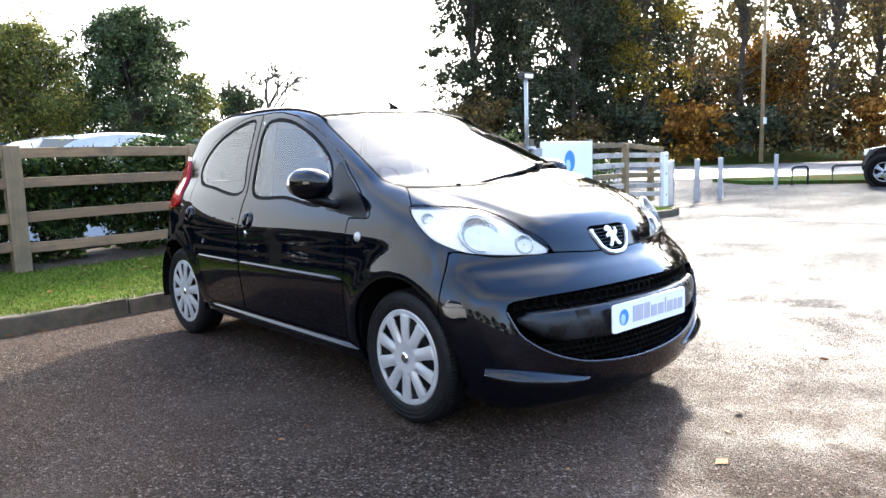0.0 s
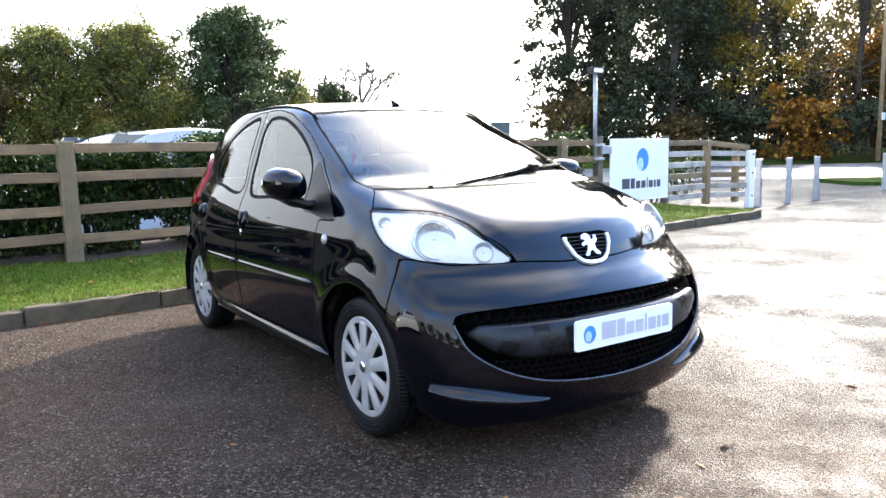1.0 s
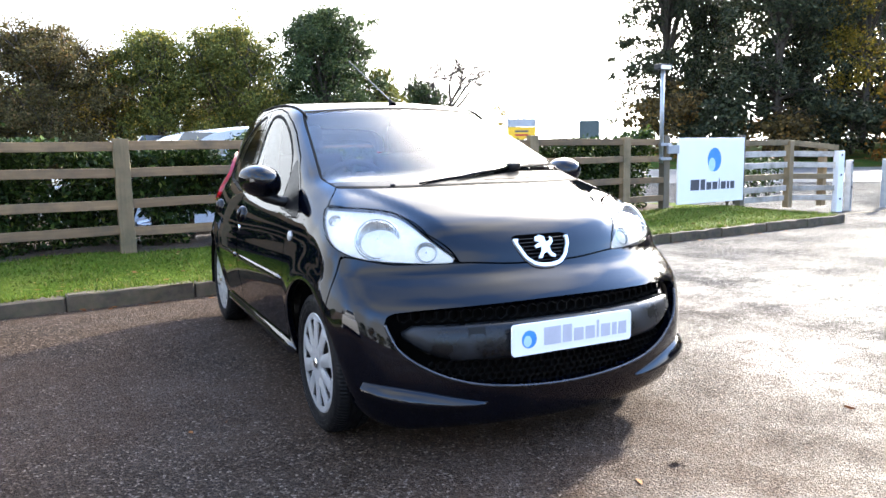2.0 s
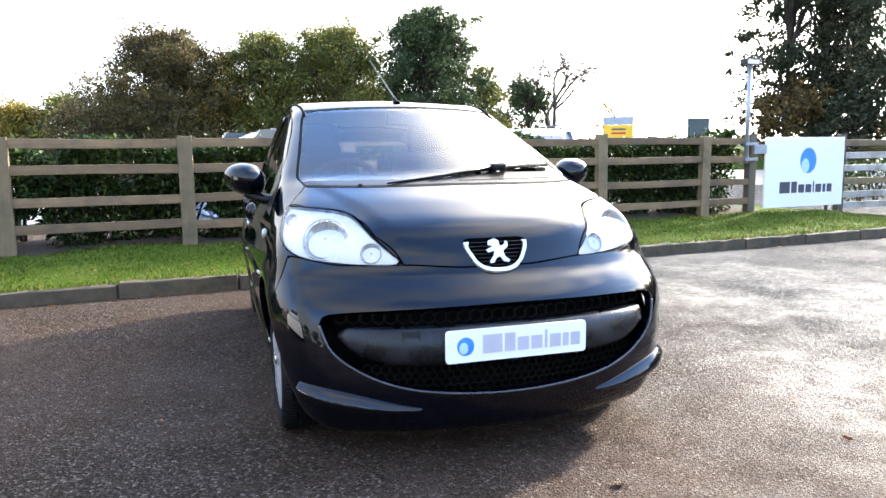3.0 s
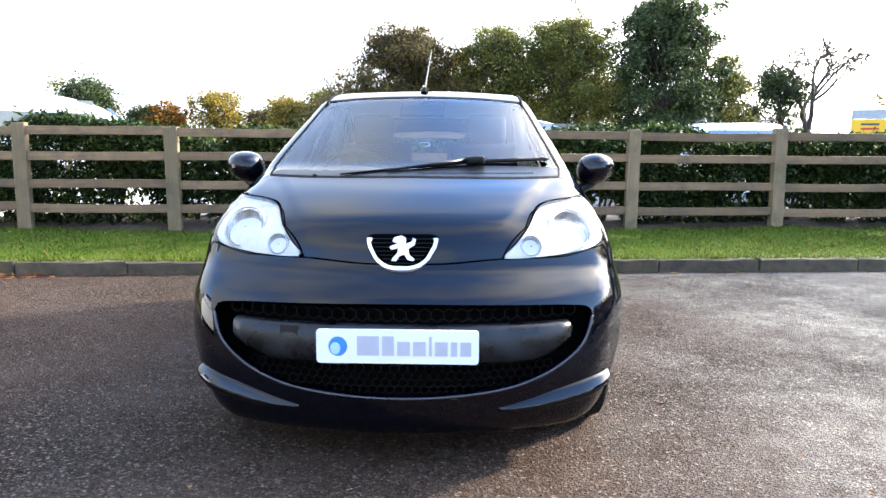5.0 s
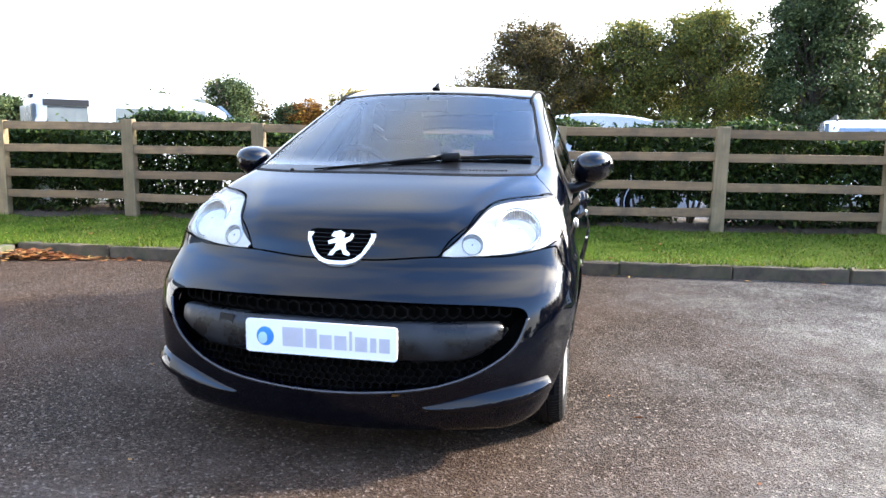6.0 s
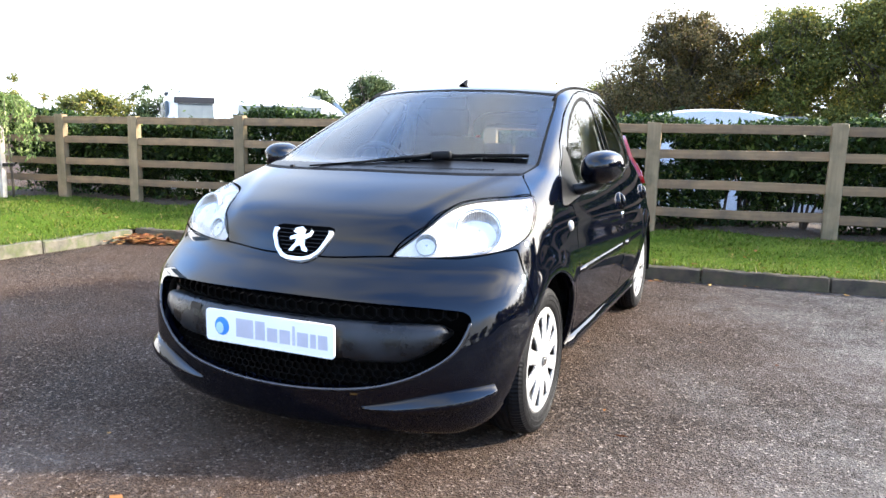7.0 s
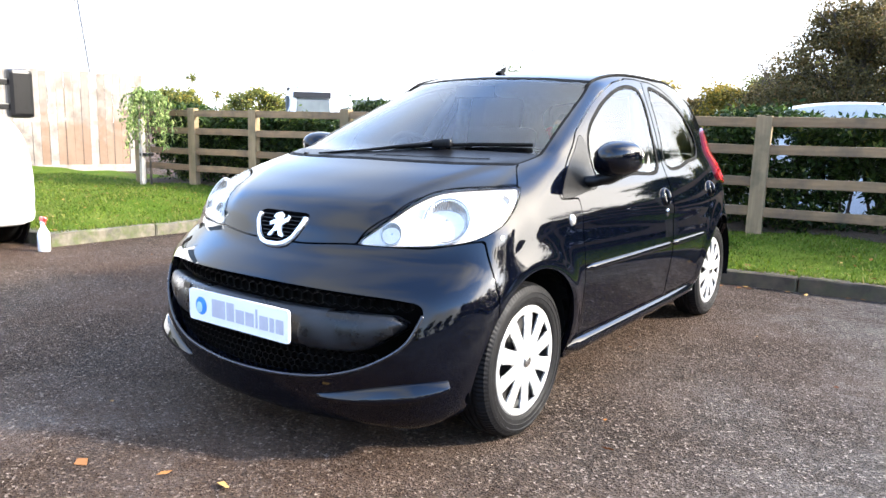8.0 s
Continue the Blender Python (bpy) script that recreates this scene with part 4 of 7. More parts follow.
def seat(x, y, width, headrest=True):
    s = thing("seat", "", "")
    s.parent = car
    tagged(s, "dark cloth car seat")
    bm = bmesh.new()
    box(bm, x - width / 2, x + width / 2, y - 0.25, y + 0.25, 0.42, 0.56, bevel=0.04)
    part("cushion", bm, SEAT_CLOTH, s, smooth=True)
    bm = bmesh.new()
    box(bm, -width / 2, width / 2, -0.055, 0.055, 0.0, 0.60 if headrest else 0.46, Matrix.Translation((x, y + 0.24, 0.52)) @ Matrix.Rotation(radians(-14), 4, "X"), bevel=0.045)
    part("backrest", bm, SEAT_CLOTH, s, smooth=True)
    if headrest:
        bm = bmesh.new()
        box(bm, -0.125, 0.125, -0.045, 0.045, 0.0, 0.18, Matrix.Translation((x, y + 0.385, 1.10)) @ Matrix.Rotation(radians(-10), 4, "X"), bevel=0.04)
        for u in (-0.05, 0.05):
            tube(bm, [(x + u, y + 0.375, 1.06), (x + u, y + 0.39, 1.14)], 0.007, 6)
        part("headrest", bm, SEAT_CLOTH, s, smooth=True)


for x in (-0.34, 0.34):
    seat(x, 1.22, 0.47)
seat(0, 2.02, 1.12, False)
for x in (-0.3, 0.3):
    bm = bmesh.new()
    box(bm, x - 0.11, x + 0.11, 2.34, 2.41, 0.97, 1.06, bevel=0.03)
    part("rear_headrest", bm, SEAT_CLOTH, car, smooth=True)
bm = bmesh.new()
box(bm, -0.11, 0.11, 0.80, 0.815, 1.235, 1.295, bevel=0.006)
tube(bm, [(0, 0.815, 1.27), (0, 0.86, 1.315)], 0.008, 6)
part("rear_view_mirror", bm, BLACK_PLASTIC, car, smooth=True)
for sx in (-1, 1):
    bm = bmesh.new()
    tube(bm, [(0.60 * sx, 1.50, 0.55), (0.585 * sx, 1.49, 0.9), (0.52 * sx, 1.49, 1.30)], [0.05, 0.045, 0.035], 8)
    part("pillar_trim", bm, PALE_TRIM, car, smooth=True)

# ---- ground, kerbs, grass ----
def kerb_y(x):
    return 3.33 + 0.093 * x


def fence_y(x):
    return 4.68 + 0.1 * x


LEFT_X, RIGHT_X, NEAR_Y = -4.42, 8.30, 0.88


def leaf_material(name, stops, rough=0.45, glow=0.35):
    """Foliage: each leaf takes a colour of its own, and lets some light through."""
    n = Nodes(name)
    rnd = n.add("ShaderNodeNewGeometry").outputs["Random Per Island"]
    col = n.ramp(rnd, stops)
    n.set(Base_Color=col, Roughness=rough, Specular_IOR_Level=0.12)
    tr, both = n.add("ShaderNodeBsdfTranslucent"), n.add("ShaderNodeMixShader", Fac=glow)
    n.link(col, tr.inputs["Color"])
    n.link(n.bsdf.outputs["BSDF"], both.inputs[1])
    n.link(tr.outputs["BSDF"], both.inputs[2])
    n.link(both.outputs["Shader"], n.tree.nodes["Material Output"].inputs["Surface"])
    return n.mat


def asphalt_material():
    n = Nodes("worn_wet_asphalt")
    co = n.world_place()
    stone = n.add("ShaderNodeTexVoronoi", Scale=112.0)
    n.link(co, stone.inputs["Vector"])
    stone2 = n.add("ShaderNodeTexVoronoi", Scale=250.0)
    n.link(co, stone2.inputs["Vector"])
    fine = n.noise(260.0, 3.0, 0.6, co)
    patch = n.noise(0.55, 5.0, 0.6, co)
    blot = n.noise(2.1, 6.0, 0.65, co)
    bw = n.add("ShaderNodeSeparateColor")
    n.link(stone.outputs["Color"], bw.inputs["Color"])
    chips = n.ramp(bw.outputs["Red"], [(0.0, (0.013, 0.0096, 0.0072)), (0.4, (0.047, 0.0345, 0.0255)), (0.8, (0.116, 0.087, 0.066)), (0.95, (0.25, 0.195, 0.155)), (1.0, (0.45, 0.37, 0.30))])
    brown = n.mix(n.ramp(patch, [(0.36, 0.1), (0.60, 0.9)]), chips, n.mix(0.42, chips, (0.150, 0.083, 0.051)))
    dirt = n.mix(n.ramp(blot, [(0.54, 0.0), (0.78, 0.45)]), brown, (0.185, 0.132, 0.094))
    base = n.mix(n.ramp(fine, [(0.35, 0.55), (0.6, 0.0)]), dirt, (0.022, 0.017, 0.013))
    # the open ground by the entrance has a wetter gloss than the side by the lawn
    split = n.add("ShaderNodeSeparateXYZ")
    n.link(co, split.inputs[0])
    damp = n.add("ShaderNodeMapRange", From_Min=0.5, From_Max=3.2, To_Min=0.12, To_Max=1.0)
    n.link(split.outputs["X"], damp.inputs["Value"])
    # brown drained towards +x: the neutral tone of sunlit ground, put into the colour
    grey = n.add("ShaderNodeHueSaturation", Saturation=0.12)
    n.link(base, grey.inputs["Color"])
    n.set(Base_Color=n.mix(n.ramp(damp.outputs["Result"], [(0.12, 0.0), (1.0, 1.0)]), base, grey.outputs["Color"]))
    sheet = n.ramp(n.noise(0.9, 8.0, 0.68, co), [(0.41, 0.0), (0.60, 1.0)])
    near = n.add("ShaderNodeMapRange", From_Min=0.3, From_Max=1.7, To_Min=0.0, To_Max=0.85)
    flip = n.add("ShaderNodeMath")
    flip.operation = "MULTIPLY"
    flip.inputs[1].default_value = -1.0
    n.link(split.outputs["Y"], flip.inputs[0])
    n.link(flip.outputs[0], near.inputs["Value"])
    drier = n.add("ShaderNodeMapRange", From_Min=2.0, From_Max=4.8, To_Min=1.0, To_Max=0.18)
    n.link(split.outputs["X"], drier.inputs["Value"])
    wetter = n.mix(1.0, damp.outputs["Result"], near.outputs["Result"], "LIGHTEN")
    streak = n.ramp(n.noise(6.5, 5.0, 0.65, co), [(0.36, 0.25), (0.58, 1.0)])
    wet = n.mix(1.0, n.mix(1.0, n.mix(1.0, sheet, streak, "MULTIPLY"), wetter, "MULTIPLY"), drier.outputs["Result"], "MULTIPLY")
    n.set(Roughness=n.mix(wet, n.ramp(bw.outputs["Red"], [(0.0, 0.60), (1.0, 0.80)]), 0.30), Specular_IOR_Level=n.mix(wet, 0.03, 0.66))
    n.bump(n.mix(wet, stone.outputs["Distance"], n.mix(0.3, stone.outputs["Distance"], 0.3)), 1.0, 0.019)
    n.bump(stone2.outputs["Distance"], 1.0, 0.006)
    n.bump(n.noise(1.3, 3.0, 0.5, co), 0.3, 0.03)
    return n.mat


ASPHALT = asphalt_material()
bm = bmesh.new()
bmesh.ops.create_grid(bm, x_segments=4, y_segments=4, size=900)
solo("ground", bm, ASPHALT, "worn brown-grey asphalt, damp and gritty", "ground", kind="structure")


def concrete(name, base, moss):
    n = Nodes(name)
    co = n.world_place()
    rnd = n.add("ShaderNodeObjectInfo").outputs["Random"]
    tone = n.ramp(n.noise(7.0, 6.0, 0.65, co), [(0.3, tuple(c * 0.32 for c in base)), (0.72, tuple(c * 1.45 for c in base))])
    tone = n.mix(n.ramp(rnd, [(0.0, 0.25), (1.0, 0.0)]), tone, tuple(c * 0.45 for c in base))
    tone = n.mix(n.ramp(n.noise(11.0, 5.0, 0.6, co), [(0.45, 0.0), (0.66, moss)]), tone, (0.048, 0.058, 0.013))
    n.set(Base_Color=tone, Roughness=0.85)
    n.bump(n.noise(90.0, 5.0, 0.7, co), 0.6, 0.006)
    return n.mat


CONCRETE, MOSSY = concrete("kerb_concrete", (0.088, 0.062, 0.036), 0.35), concrete("mossy_kerb_concrete", (0.105, 0.092, 0.066), 0.9)


def kerb_row(name, a, b, material, label, height=0.115, wide=0.13, seed=3):
    """Kerb stones laid end to end from a to b; the ground they hold lies to the left of the way."""
    rnd = random.Random(seed)
    a, b = Vector(a), Vector(b)
    way = (b - a).normalized()
    count = max(1, round((b - a).length / 0.915))
    length = (b - a).length / count
    row = thing(name, label, "kerb", kind="structure")
    shared = []
    for _ in range(3):
        bm = bmesh.new()
        box(bm, 0.004, length - 0.004, 0.0, wide, -0.05, height, bevel=0.014)
        bmesh.ops.subdivide_edges(bm, edges=[e for e in bm.edges if e.calc_length() > 0.4], cuts=5)
        for v in bm.verts:
            v.co += Vector((0, rnd.uniform(-0.007, 0.007), rnd.uniform(-0.009, 0.004)))
        shared.append(mesh_of("kerb_stone", bm, material))
    for k in range(count):
        ob = new("kerb_stone", shared[k % 3])
        ob.parent = row
        ob.matrix_basis = Matrix.Translation(a + way * (k * length) + Vector((0, 0, rnd.uniform(-0.008, 0.006)))) @ Matrix.Rotation(math.atan2(way.y, way.x) + rnd.uniform(-0.006, 0.006), 4, "Z")


def lawn_height(x, y):
    """The lawn rises a little from the kerb to the fence."""
    d = np.where(x > LEFT_X, y - kerb_y(x), np.minimum(np.maximum(LEFT_X - x, y - kerb_y(x)), y - NEAR_Y))
    d = np.minimum(d, RIGHT_X - x)
    t = np.clip(d / 1.3, 0, 1)
    return 0.10 + 0.135 * t * t * (3 - 2 * t) + 0.012 * np.sin(2.3 * x + 1.1 * y) * t + 0.01 * np.sin(5.1 * x - 3.3 * y) * t


def on_lawn(x, y, edge=0.10):
    main = (x > LEFT_X - 0.1) & (x < RIGHT_X - edge) & (y > kerb_y(x) + edge)
    left = (x <= LEFT_X - edge) & (y > NEAR_Y + edge)
    return (main | left) & (y < fence_y(x) + 1.1)


GRASS_SOIL = Nodes("lawn_soil")
co = GRASS_SOIL.world_place()
GRASS_SOIL.set(Base_Color=GRASS_SOIL.mix(GRASS_SOIL.ramp(GRASS_SOIL.noise(2.2, 5.0, 0.6, co), [(0.4, 0.0), (0.7, 0.6)]), GRASS_SOIL.ramp(GRASS_SOIL.noise(40.0, 4.0, 0.7, co), [(0.3, (0.022, 0.044, 0.004)), (0.7, (0.070, 0.115, 0.010))]), (0.11, 0.125, 0.025)), Roughness=0.95, Specular_IOR_Level=0.05)
GRASS_SOIL.bump(GRASS_SOIL.noise(60.0, 4.0, 0.7, co), 0.8, 0.02)
GRASS_SOIL = GRASS_SOIL.mat
GRASS_BLADE = leaf_material("grass_blade", [(0.0, (0.026, 0.048, 0.005)), (0.35, (0.060, 0.104, 0.009)), (0.72, (0.118, 0.165, 0.016)), (0.9, (0.14, 0.155, 0.035)), (1.0, (0.25, 0.19, 0.075))], 0.6, 0.36)


def lawn():
    step = 0.14
    xs, ys = np.arange(-16, RIGHT_X + 0.001, step), np.arange(NEAR_Y + 0.06, 7.2, step)
    X, Y = np.meshgrid(xs, ys, indexing="ij")
    # the edge cells run up to the back of the kerb
    ok = on_lawn(X, Y, 0.0)
    bm = bmesh.new()
    vert = {}
    for i in range(len(xs)):
        for j in range(len(ys)):
            if ok[i, j]:
                vert[i, j] = bm.verts.new((X[i, j], Y[i, j], float(lawn_height(X[i, j], Y[i, j]))))
    for i in range(len(xs) - 1):
        for j in range(len(ys) - 1):
            c = [vert.get(q) for q in ((i, j), (i + 1, j), (i + 1, j + 1), (i, j + 1))]
            if all(c):
                bm.faces.new(c)
            elif sum(q is not None for q in c) == 3:
                bm.faces.new([q for q in c if q])
    solo("lawn", bm, GRASS_SOIL, "short mown lawn strip behind the kerb", "lawn", kind="structure", smooth=True)


lawn()


def sheet_mesh(name, verts, faces, material, smooth=False):
    """A mesh from arrays of corners (n, k, 3): n separate faces of k corners."""
    me = bpy.data.meshes.new(name)
    v = verts.reshape(-1, 3)
    n, k = verts.shape[:2]
    me.vertices.add(len(v))
    me.vertices.foreach_set("co", v.astype(np.float32).ravel())
    me.loops.add(n * k)
    me.loops.foreach_set("vertex_index", np.arange(n * k, dtype=np.int32))
    me.polygons.add(n)
    me.polygons.foreach_set("loop_start", np.arange(0, n * k, k, dtype=np.int32))
    me.update(calc_edges=True)
    me.validate()
    me.materials.append(material)
    return me


def leaves_at(points, size, rng, droop=0.3, ratio=0.45, spread=0.3):
    """One folded leaf at each point, turned at random."""
    n = len(points)
    a, tilt = rng.uniform(0, 2 * np.pi, n), rng.normal(-droop, 0.6, n)
    way = np.stack([np.cos(a) * np.cos(tilt), np.sin(a) * np.cos(tilt), np.sin(tilt)], 1)
    side = np.cross(way, rng.normal(0, 1, (n, 3)))
    side /= np.maximum(np.linalg.norm(side, axis=1), 1e-6)[:, None]
    up = np.cross(side, way)
    s = (size * rng.uniform(1 - spread, 1 + spread, n))[:, None]
    return np.stack([points, points + way * s * 0.5 + side * s * ratio / 2 + up * s * 0.08, points + way * s, points + way * s * 0.5 - side * s * ratio / 2 + up * s * 0.08], axis=1)


def grass():
    rng = np.random.default_rng(5)
    quads = []
    for count, x0, x1, y0, y1, h in ((150000, -4.5, 8.3, 2.9, 5.5, 0.021), (70000, -10.5, -4.45, 0.65, 5.2, 0.025)):
        x, y = rng.uniform(x0, x1, count), rng.uniform(y0, y1, count)
        tuft = np.sin(7 * x + 3 * y) * np.sin(5.3 * y - 2.1 * x)
        keep = on_lawn(x, y, 0.035) & (y < fence_y(x) + 0.12) & (rng.uniform(0, 1, count) < 0.75 + 0.25 * tuft)
        x, y = x[keep], y[keep]
        n = len(x)
        z = np.where(on_lawn(x, y, 0.13), lawn_height(x, y) - 0.004, 0.108)
        a, lean = rng.uniform(0, 2 * np.pi, n), rng.uniform(0.3, 1.3, n)
        tall = h * rng.uniform(0.5, 1.7, n) * (1 + 0.5 * np.sin(3.1 * x + 1.7 * y) ** 2) * np.where(on_lawn(x, y, 0.2), 1.0, 1.5)
        w = rng.uniform(0.0022, 0.0045, n) * 1.5
        root = np.stack([x, y, z], 1)
        side = np.stack([-np.sin(a), np.cos(a), 0 * a], 1) * w[:, None]
        tip = root + np.stack([np.cos(a) * lean * tall, np.sin(a) * lean * tall, tall * (1 - 0.35 * lean)], 1)
        quads.append(np.stack([root - side, root + side, tip], axis=1))
    ob = new("grass_blades", sheet_mesh("grass_blades", np.concatenate(quads), None, GRASS_BLADE))
    tagged(ob, "short green grass blades with a few yellow ones", "grass", kind="stuff")


grass()

# ---- timber post-and-rail fence ----
def timber(name, dark, light, green=0.0, stain=0.0):
    n = Nodes(name)
    co = n.co
    m = n.add("ShaderNodeMapping", Scale=(3.0, 40.0, 40.0))
    n.link(co, m.inputs["Vector"])
    grain = n.noise(1.0, 6.0, 0.65, m.outputs["Vector"])
    rnd = n.add("ShaderNodeObjectInfo").outputs["Random"]
    tone = n.mix(grain, dark, light)
    tone = n.mix(n.ramp(rnd, [(0.0, 0.4), (0.6, 0.0)]), tone, tuple(c * 0.6 for c in dark))
    tone = n.mix(n.ramp(n.noise(4.0, 5.0, 0.65, n.world_place()), [(0.45, 0.0), (0.72, 0.75)]), tone, (0.060 + 0.02 * green, 0.046 + 0.03 * green, 0.030))
    if stain:
        along = n.add("ShaderNodeSeparateXYZ")
        n.link(co, along.inputs[0])
        rise = n.mix(0.45, n.noise(3.0, 6.0, 0.7, n.world_place()), along.outputs["X"], "SUBTRACT")
        tone = n.mix(n.ramp(rise, [(0.0, 0.0), (0.18, stain)]), tone, (0.13, 0.072, 0.036))
    knots = n.add("ShaderNodeTexVoronoi", Scale=4.3)
    n.link(co, knots.inputs["Vector"])
    n.set(Base_Color=n.mix(n.ramp(knots.outputs["Distance"], [(0.04, 0.85), (0.10, 0.0)]), tone, (0.05, 0.03, 0.02)), Roughness=0.8)
    n.bump(grain, 0.4, 0.004)
    return n.mat


RAIL_WOOD = timber("weathered_rail_wood", (0.078, 0.044, 0.019), (0.330, 0.207, 0.101))
POST_WOOD = timber("weathered_post_wood", (0.100, 0.066, 0.030), (0.335, 0.236, 0.126), 0.6)
PALE_WOOD = timber("silvered_wood", (0.34, 0.30, 0.25), (0.58, 0.53, 0.46), 0.2)
RAIL_Z = ((1.213, 0.0015), (0.971, 0.0015), (0.683, 0.0035), (0.435, 0.007))
POST_X = [-7.90, -6.77, -5.65, -4.15, -2.70, -1.18, 0.41, 1.98, 3.57, 5.17]


def post_mesh(w, d, h, material, rnd):
    bm = bmesh.new()
    box(bm, -d / 2, h, -w / 2, w / 2, -d / 2, d / 2, bevel=0.008)
    for v in bm.verts:
        v.co.x = v.co.x if v.co.x < h - 0.05 else v.co.x + rnd.uniform(-0.008, 0.004)
        v.co.y += rnd.uniform(-0.004, 0.004)
    return mesh_of("post", bm, material)


def stand(x, y, z, lean=0.0, turn=0.0):
    """A pose that sets a piece lying along x upright."""
    return Matrix.Translation((x, y, z)) @ Matrix.Rotation(turn, 4, "Z") @ Matrix.Rotation(lean, 4, "Y") @ Matrix.Rotation(radians(90), 4, "Z") @ Matrix.Rotation(radians(-90), 4, "Y")


def build_fence():
    rnd = random.Random(11)
    fence = thing("fence", "weathered timber post and rail fence with four rails", "fence")
    posts = [post_mesh(0.132, 0.085, 1.10, POST_WOOD, rnd) for _ in range(4)]
    turn = math.atan(0.1)
    for k, x in enumerate(POST_X):
        ob = new("post", posts[k % 4])
        ob.parent = fence
        y = fence_y(x)
        ob.matrix_basis = stand(x, y, float(lawn_height(np.array(x), np.array(y))) - 0.06, rnd.uniform(-0.012, 0.012), turn)
    ends = POST_X + [5.98]
    for a, b in zip(ends, ends[1:]):
        for z, fall in RAIL_Z:
            bm = bmesh.new()
            length = math.hypot(b - a, 0.1 * (b - a)) - 0.02
            box(bm, 0, length, -0.019, 0.019, -0.042, 0.042, bevel=0.006)
            bmesh.ops.subdivide_edges(bm, edges=[e for e in bm.edges if e.calc_length() > 0.5], cuts=5)
            bow = rnd.uniform(-0.008, 0.008)
            for v in bm.verts:
                v.co.z += bow * math.sin(math.pi * v.co.x / length) + rnd.uniform(-0.0015, 0.0015)
            ob = part("rail", bm, RAIL_WOOD, fence)
            drop = rnd.uniform(-0.006, 0.006) - fall * (a + b) / 2
            ob.matrix_basis = Matrix.Translation((a + 0.01, fence_y(a) - 0.004, z + drop)) @ Matrix.Rotation(turn, 4, "Z") @ Matrix.Rotation(rnd.uniform(-0.006, 0.006), 4, "Y")


build_fence()

# ---- bare soil and leaf litter under the hedge ----
SOIL = Nodes("dark_soil")
co = SOIL.world_place()
SOIL.set(Base_Color=SOIL.ramp(SOIL.noise(22.0, 6.0, 0.7, co), [(0.3, (0.020, 0.012, 0.007)), (0.62, (0.065, 0.040, 0.022)), (0.8, (0.15, 0.085, 0.04))]), Roughness=0.95)
SOIL.bump(SOIL.noise(50.0, 4.0, 0.7, co), 0.9, 0.03)
rng_s = np.random.default_rng(17)
bm = bmesh.new()
rows = []
for x in np.arange(-8.0, 6.2, 0.12):
    near_edge = 0.02 + 0.07 * math.sin(2.7 * x) + rng_s.normal(0, 0.03)
    rows.append([bm.verts.new((x, fence_y(x) + d, float(lawn_height(x, fence_y(x) + d)) + h)) for d, h in ((near_edge, 0.004), (near_edge + 0.12, 0.03), (0.7, 0.045), (1.05, 0.03))])
for r, q in zip(rows, rows[1:]):
    for i in range(3):
        bm.faces.new((r[i], q[i], q[i + 1], r[i + 1]))
solo("hedge_bed", bm, SOIL.mat, "dark bare soil with leaf litter under the hedge", "soil", kind="structure", smooth=True)

# ---- evergreen hedge behind the fence ----
LAUREL = leaf_material("laurel_leaf", [(0.0, (0.009, 0.020, 0.005)), (0.5, (0.018, 0.037, 0.008)), (0.85, (0.036, 0.065, 0.014)), (0.96, (0.10, 0.15, 0.03)), (1.0, (0.20, 0.21, 0.06))], 0.40, 0.28)
BARK = plain("bark", (0.055, 0.043, 0.032), 0.9, scale=14, bump=0.8)


def build_hedge(x0, x1, seed, count, top):
    rng = np.random.default_rng(seed)
    hedge = thing("hedge", "dark glossy laurel hedge, thin near the ground", "hedge")
    bm = bmesh.new()
    centres = []
    for x in np.arange(x0 + 0.2, x1, 0.36):
        x = x + rng.uniform(-0.12, 0.12)
        y = fence_y(x) + 0.62 + rng.uniform(-0.1, 0.1)
        for _ in range(3):
            tip = Vector((x + rng.uniform(-0.3, 0.3), y + rng.uniform(-0.25, 0.25), top(x) - rng.uniform(0.05, 0.4)))
            tube(bm, [(x, y, 0.15), (x * 0.5 + tip.x * 0.5 + rng.uniform(-0.05, 0.05), y * 0.5 + tip.y * 0.5, 0.65), tip], [0.018, 0.012, 0.005], 5, cap=False)
    part("stemwork", bm, BARK, hedge)["kind"] = "stuff"
    n = count
    x = rng.uniform(x0, x1, n)
    u = rng.uniform(0, 1, n)
    lump = 0.5 + 0.5 * np.sin(3.7 * x + 1.3) * np.sin(1.9 * x)
    hi = np.array([top(q) for q in x]) + 0.10 * lump + 0.03 * rng.normal(0, 1, n) ** 2 * (rng.uniform(0, 1, n) < 0.06)
    z = 0.26 + (hi - 0.26) * u ** 0.75
    front = rng.uniform(0, 1, n) ** 1.5
    y = fence_y(x) + 0.22 + 0.08 * np.sin(4.1 * x + 5 * z) + front * 0.68
    hole = np.sin(5.7 * x + 2.2 * z) * np.sin(2.9 * x - 4.1 * z + 1.0) + np.where(z < 0.55, 0.45, 0) + np.where((z > 0.9), 0.12, 0)
    keep = hole < np.where(z < 0.55, 0.80, 0.86)
    p = np.stack([x, y, z], 1)[keep]
    me = sheet_mesh("foliage", leaves_at(p, 0.068, rng, 0.35, 0.42), None, LAUREL)
    ob = new("foliage", me)
    ob.parent = hedge
    ob["kind"] = "stuff"


